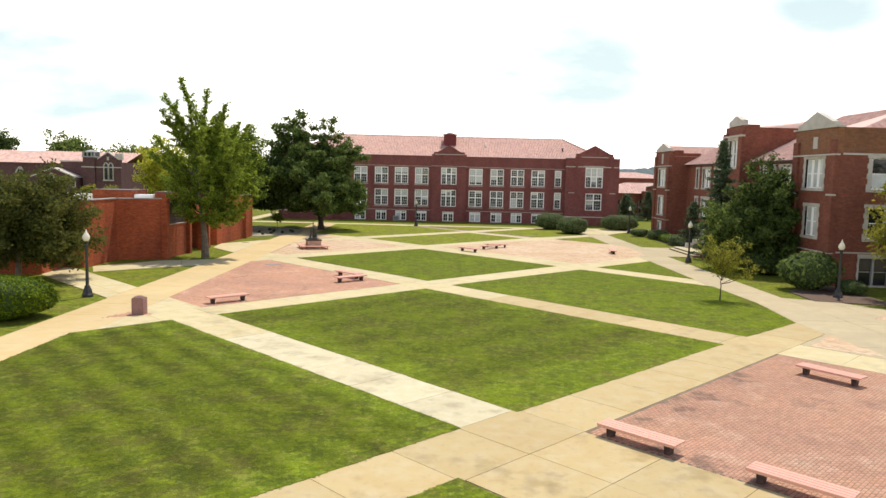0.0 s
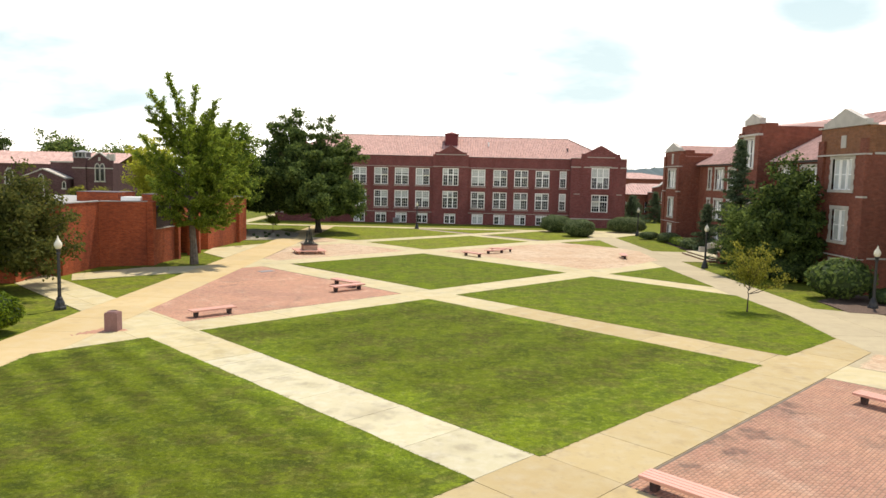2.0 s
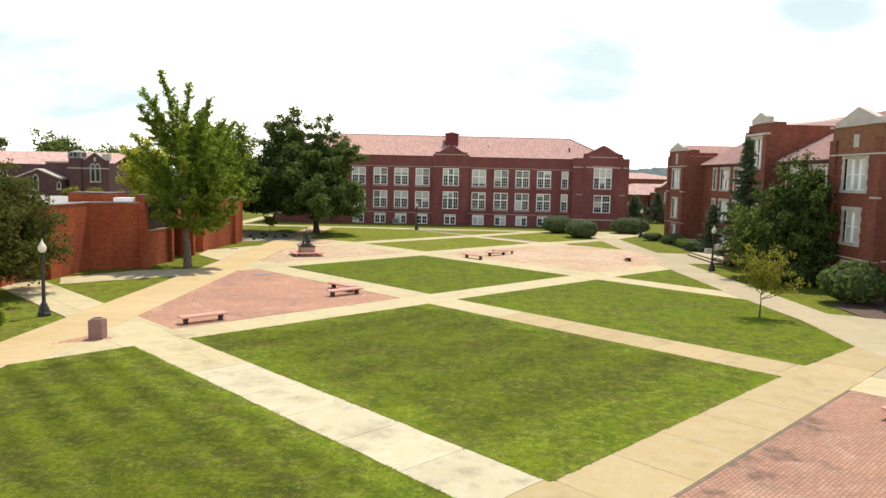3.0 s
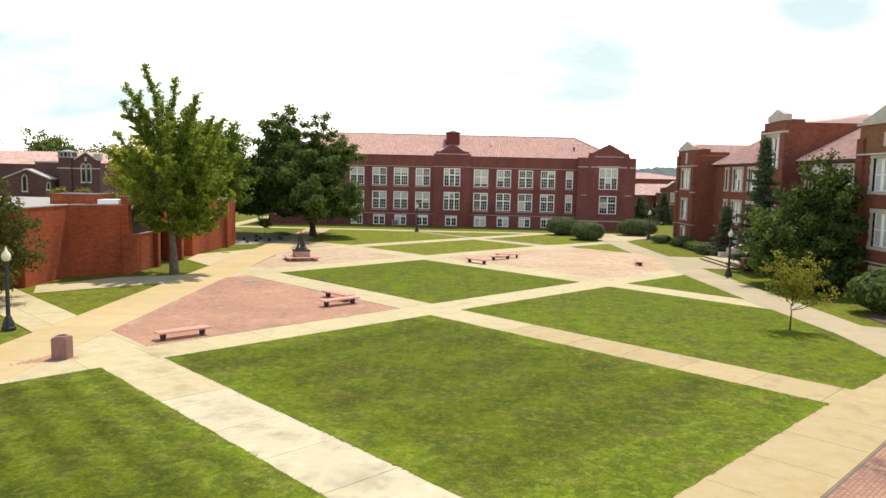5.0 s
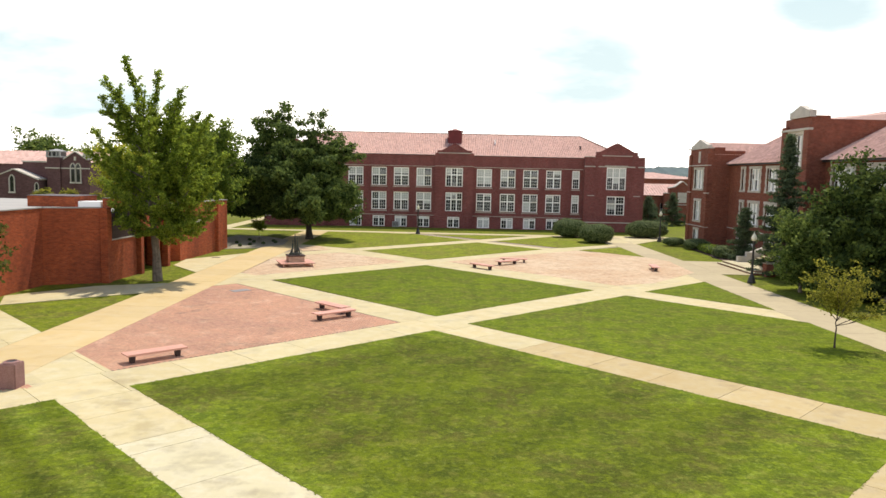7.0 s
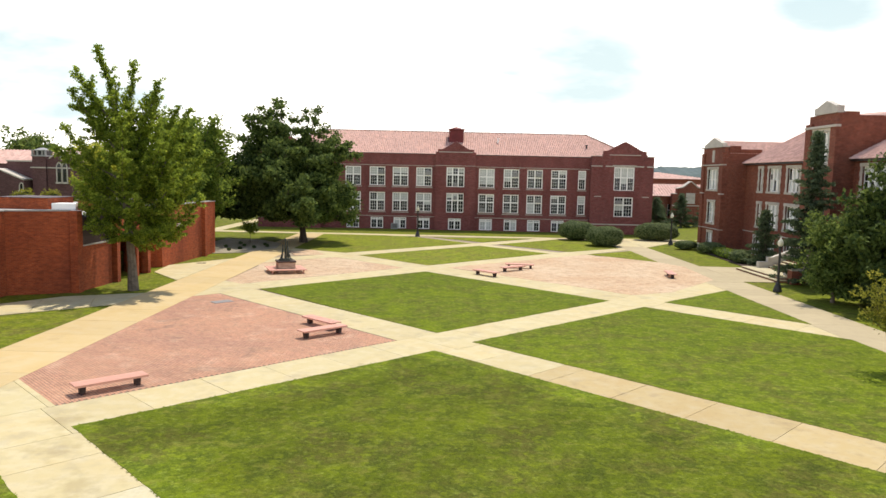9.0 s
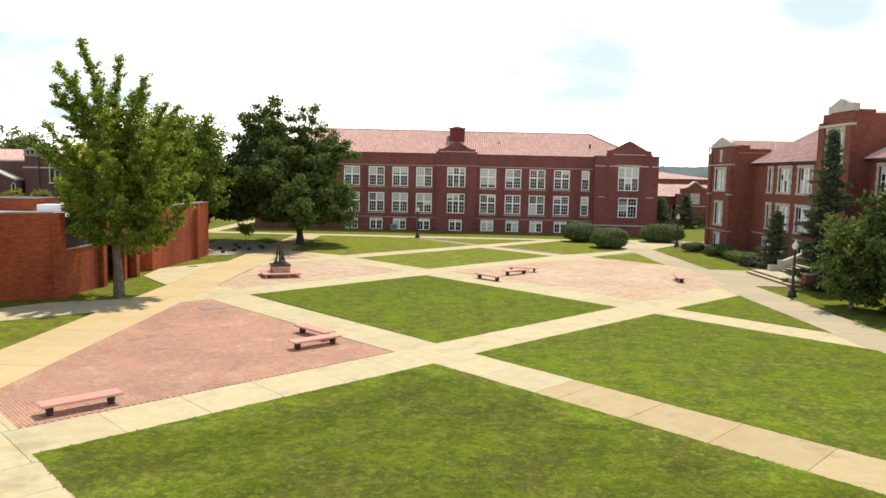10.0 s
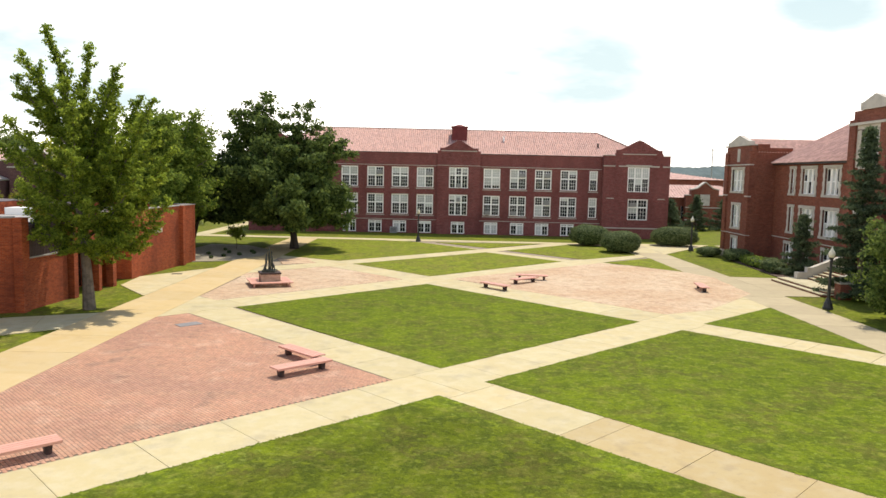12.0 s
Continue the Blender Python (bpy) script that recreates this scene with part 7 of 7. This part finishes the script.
def lay_slabs(region, angle, du, dv, origin, material):
    if area_of(region) < 0:
        region = region[::-1]
    c, s = math.cos(radians(angle)), math.sin(radians(angle))
    loc = [((x - origin[0]) * c + (y - origin[1]) * s, -(x - origin[0]) * s + (y - origin[1]) * c) for x, y in region]
    u0, u1 = min(p[0] for p in loc), max(p[0] for p in loc)
    v0, v1 = min(p[1] for p in loc), max(p[1] for p in loc)
    for i in range(math.floor(u0 / du + 1e-3), math.ceil(u1 / du - 1e-3)):
        for j in range(math.floor(v0 / dv + 1e-3), math.ceil(v1 / dv - 1e-3)):
            cell = [(i * du, j * dv), ((i + 1) * du, j * dv), ((i + 1) * du, (j + 1) * dv), (i * du, (j + 1) * dv)]
            piece = clip_convex(cell, loc)
            if len(piece) >= 3:
                slab_piece([(origin[0] + x * c - y * s, origin[1] + x * s + y * c) for x, y in piece], material)


INNER = [(-1, 0, 15.05), (1, 0, 18.15), (0, 1, 101.2), (0, -1, -4.0)]
SQ2 = math.sqrt(2)
for d0, d1 in Q_BANDS:
    reg = convex_from([(-1, 1, d1), (1, -1, -d0), *INNER])
    lay_slabs(reg, 45, 2.5, (d1 - d0) / SQ2, sd(23.7, d0), CONCRETE if d0 < 20 else CONCRETE_MID)
gaps = [(19.05, 38.7), (38.7, 45.0), (48.95, 71.35), (74.9, 87.6), (90.7, 120.0)]
for n, (s0, s1) in enumerate(P_BANDS):
    for d0, d1 in gaps + ([(-10.0, 15.5)] if n else []):
        if n == 2 and d0 > 70:
            s0 = 67.47
        if n == 1:
            s0 = 43.2 if 19 < d0 < 45 else 43.65 if d0 > 45 else 43.4
        reg = convex_from([(-1, 1, d1), (1, -1, -d0), (1, 1, s1), (-1, -1, -s0), *INNER])
        if len(reg) >= 3:
            lay_slabs(reg, 45, (s1 - s0) / SQ2, 2.6, sd(s0, d0), CONCRETE_PALE if n == 0 and d0 < 36 else CONCRETE if n == 1 and 0 < d0 < 36 else CONCRETE_MID)
lay_slabs(convex_from([(1, -1, 12.0), (-1, 1, 15.5), (1, 1, 23.65), (-1, -1, -16.8), (0, -1, -4.0)]), 45, 2.42, 2.42, sd(23.65, 15.5), CONCRETE)
for (x0, x1), y0, y1 in ((WALK_L, 4.05, 101.2), (WALK_R, 4.05, 101.2)):
    lay_slabs([(x0, y0), (x1, y0), (x1, y1), (x0, y1)], 0, x1 - x0, 3.0, (x0, y0), CONCRETE_WARM if x0 < 0 else CONCRETE_GREY)
# corners that the bands leave open
for reg in (
        [(18.15, 28.97), (18.15, 33.63), (15.82, 31.3)],
        convex_from([(-1, 0, 15.05), (1, 1, 24.3), (-1, -1, -24.0), (1, -1, -48.95)]),
        [(-15.05, 35.4), (-13.9, 34.7), (-13.3, 35.7), (-15.05, 38.6)],
        [(-15.05, 57.0), (-13.6, 57.6), (-13.5, 61.2), (-15.05, 62.5)],
        [(-15.05, 31.3), (-15.85, 30.0), (-15.85, 29.0), (-15.05, 29.0)],
        [(9.7, 81.7), (13.1, 83.2), (18.15, 75.2), (18.15, 78.8), (13.1, 84.1), (11.6, 86.1)],
        [(-15.05, 72.7), (-10.2, 77.7), (-10.9, 79.5), (-15.05, 76.0)]):
    lay_slabs(reg, 45, 3.0, 3.0, (0, 0), CONCRETE_GREY if reg[0][0] > 18 else CONCRETE_MID)
# walks outside the quad
for reg, ang in (
        (convex_from([(1, 1, 24.4), (-1, -1, -20.55), (1, 0, -18.1), (0, 1, 51.0)]), 45),
        ([(-23.65, 48.5), (-18.1, 53.3), (-18.1, 57.1), (-21.9, 55.3), (-25.0, 51.2)], 20),
        ([(-18.1, 62.2), (-18.1, 75.0), (-21.5, 69.7), (-21.1, 65.9)], 0),
        ([(21.1, 64.9), (23.4, 67.6), (28.0, 67.6), (28.0, 76.2), (21.1, 76.6)], 0),
        ([(21.1, 30.0), (27.0, 30.0), (27.0, 36.0), (23.0, 37.9), (21.1, 37.9)], 0),
        ([(21.1, 37.9), (23.0, 37.9), (27.0, 41.5), (24.0, 43.0), (21.1, 47.2)], 0),
        ([(27.0, 30.0), (45.0, 30.0), (45.0, 41.0), (27.0, 41.5)], 0),
        ([(-29.7, 103.7), (-27.9, 103.6), (-27.9, 128.0), (-29.7, 128.0)], 0),
        ([(-45.0, 101.4), (21.1, 101.2), (21.1, 102.9), (-45.0, 103.6)], 0),
        ([(18.1, 88.7), (21.1, 92.8), (30.0, 100.5), (30.0, 104.0), (17.9, 104.0)], 0),
        ([(30.0, 100.5), (46.0, 101.0), (46.0, 104.0), (30.0, 104.0)], 0)):
    if area_of(reg) < 0:
        reg = reg[::-1]
    lay_slabs(reg, ang, 2.6, 2.6, (0, 0), CONCRETE_GREY if min(x for x, y in reg) > 20 else CONCRETE_MID)


# ---- brick pavers ----
def paver_arrays(region, angle, length=0.205, width=0.105, gap=0.007):
    """Centres of a running bond over a convex outline, kept where the whole brick fits."""
    if area_of(region) < 0:
        region = region[::-1]
    c, s = math.cos(radians(angle)), math.sin(radians(angle))
    R = np.array(region)
    L = np.stack([R[:, 0] * c + R[:, 1] * s, -R[:, 0] * s + R[:, 1] * c], 1)
    js = np.arange(math.floor(L[:, 1].min() / width), math.ceil(L[:, 1].max() / width))
    iz = np.arange(math.floor(L[:, 0].min() / length) - 1, math.ceil(L[:, 0].max() / length) + 1)
    I, J = np.meshgrid(iz, js)
    u = (I + 0.5 * (J % 2)).ravel() * length
    v = J.ravel() * width
    keep = np.ones(len(u), bool)
    for p, q in zip(L, np.roll(L, -1, 0)):
        n = np.array([q[1] - p[1], p[0] - q[0]]); n = n / np.linalg.norm(n)
        reach = abs(n[0]) * length * 0.05 + abs(n[1]) * width * 0.05
        keep &= (u * n[0] + v * n[1]) <= (p @ n) - reach
    u, v = u[keep], v[keep]
    return np.stack([u * c - v * s, u * s + v * c], 1), angle


def brick_template(length=0.205, width=0.105, gap=0.008, bevel=0.006):
    a, b = length / 2 - gap / 2, width / 2 - gap / 2
    v = np.array([(-a, -b, -0.02), (a, -b, -0.02), (a, b, -0.02), (-a, b, -0.02),
                  (-a, -b, -bevel), (a, -b, -bevel), (a, b, -bevel), (-a, b, -bevel),
                  (-a + bevel, -b + bevel, 0), (a - bevel, -b + bevel, 0), (a - bevel, b - bevel, 0), (-a + bevel, b - bevel, 0)])
    f = []
    for k in range(4):
        j = (k + 1) % 4
        f += [(k, j, 4 + j, 4 + k), (4 + k, 4 + j, 8 + j, 8 + k)]
    f.append((8, 9, 10, 11))
    return v, f


def lay_bricks(plaza_ob, region, angle, near, single, seed, material, lift=0.0):
    """Loose bricks near the spot `near` as parts of the plaza, the others joined."""
    rng = np.random.default_rng(seed)
    pos, ang = paver_arrays(region, angle)
    d = np.hypot(pos[:, 0] - near[0], pos[:, 1] - near[1])
    order = np.argsort(d)
    pos = pos[order]
    v, f = brick_template()
    one = bpy.data.meshes.new("brick")
    one.from_pydata(v.tolist(), [], f)
    one.materials.append(material)
    for x, y in pos[:single]:
        part_of("brick", one, plaza_ob, matrix=pose(x, y, lift + rng.uniform(-0.011, -0.005), rng.uniform(-0.6, 0.6), rng.uniform(-0.6, 0.6), ang + rng.uniform(-0.7, 0.7)))
    rest = pos[single:]
    n = len(rest)
    if not n:
        return
    a = np.radians(ang + rng.uniform(-0.7, 0.7, n))
    V = np.empty((n, len(v), 3))
    V[:, :, 0] = v[None, :, 0] * np.cos(a)[:, None] - v[None, :, 1] * np.sin(a)[:, None] + rest[:, 0:1]
    V[:, :, 1] = v[None, :, 0] * np.sin(a)[:, None] + v[None, :, 1] * np.cos(a)[:, None] + rest[:, 1:2]
    tilt = rng.normal(size=(n, 2)) * 0.006
    V[:, :, 2] = v[None, :, 2] + lift + rng.uniform(-0.011, -0.005, n)[:, None] + tilt[:, 0:1] * v[None, :, 0] + tilt[:, 1:2] * v[None, :, 1]
    F = (np.array(f)[None] + (np.arange(n) * len(v))[:, None, None]).reshape(-1, 4)
    me = bpy.data.meshes.new("bricks")
    me.vertices.add(V.shape[0] * V.shape[1])
    me.vertices.foreach_set("co", V.reshape(-1).astype(np.float32))
    me.loops.add(F.size)
    me.loops.foreach_set("vertex_index", F.reshape(-1).astype(np.int32))
    me.polygons.add(len(F))
    me.polygons.foreach_set("loop_start", np.arange(0, F.size, 4, dtype=np.int32))
    me.polygons.foreach_set("loop_total", np.full(len(F), 4, dtype=np.int32))
    me.update(calc_edges=True)
    me.materials.append(material)
    ob = part_of("bricks", me, plaza_ob)
    tagged(ob, kind="stuff")


for n, (ob, poly) in enumerate(PLAZAS):
    lay_bricks(ob, poly, 45 if n == 1 else -45, (7.5, 18.0) if n == 1 else (-9.0, 40.0), 300 if n < 2 else 0, 100 + n, PAVER_PALE if n in (2, 3, 4, 6, 7) else PAVER, 0.014 if n > 2 else 0.0)


# ---- grass blades ----
def inside(poly, pts, margin):
    keep = np.ones(len(pts), bool)
    if area_of(poly) < 0:
        poly = poly[::-1]
    for p, q in zip(poly, poly[1:] + poly[:1]):
        n = np.array([q[1] - p[1], p[0] - q[0]]); n = n / np.linalg.norm(n)
        keep &= pts @ n <= np.array(p) @ n + margin
    return keep


def grow(lawn_ob, poly, material, density, seed):
    rng = np.random.default_rng(seed)
    P = np.array(poly)
    lo, hi = P.min(0), P.max(0)
    lo = np.maximum(lo, [-17.0, 11.0])
    n = int(density * np.prod(hi - lo))
    pts = rng.random((n, 2)) * (hi - lo) + lo
    pts = pts[inside(poly, pts, 0.02)]
    n = len(pts)
    a = rng.random(n) * 2 * np.pi
    w = rng.uniform(0.012, 0.032, n)
    h = rng.uniform(0.0008, 0.004, n)
    reach = rng.uniform(0.03, 0.09, n)
    lean = np.stack([-np.sin(a) * reach, np.cos(a) * reach], 1)
    ux, uy = np.cos(a) * w, np.sin(a) * w
    z = np.full(n, 0.0135)
    q = np.empty((n, 4, 3))
    q[:, 0] = np.stack([pts[:, 0] - ux, pts[:, 1] - uy, z], 1)
    q[:, 1] = np.stack([pts[:, 0] + ux, pts[:, 1] + uy, z], 1)
    q[:, 2] = np.stack([pts[:, 0] + ux * 0.4 + lean[:, 0], pts[:, 1] + uy * 0.4 + lean[:, 1], z + h], 1)
    q[:, 3] = np.stack([pts[:, 0] - ux * 0.4 + lean[:, 0], pts[:, 1] - uy * 0.4 + lean[:, 1], z + h], 1)
    ob = part_of("grass_blades", quads_mesh("grass_blades", q, material), lawn_ob)
    tagged(ob, kind="stuff")


for n, (ob, poly, material, density) in enumerate(LAWNS):
    grow(ob, poly, material, density or 70, 200 + n)
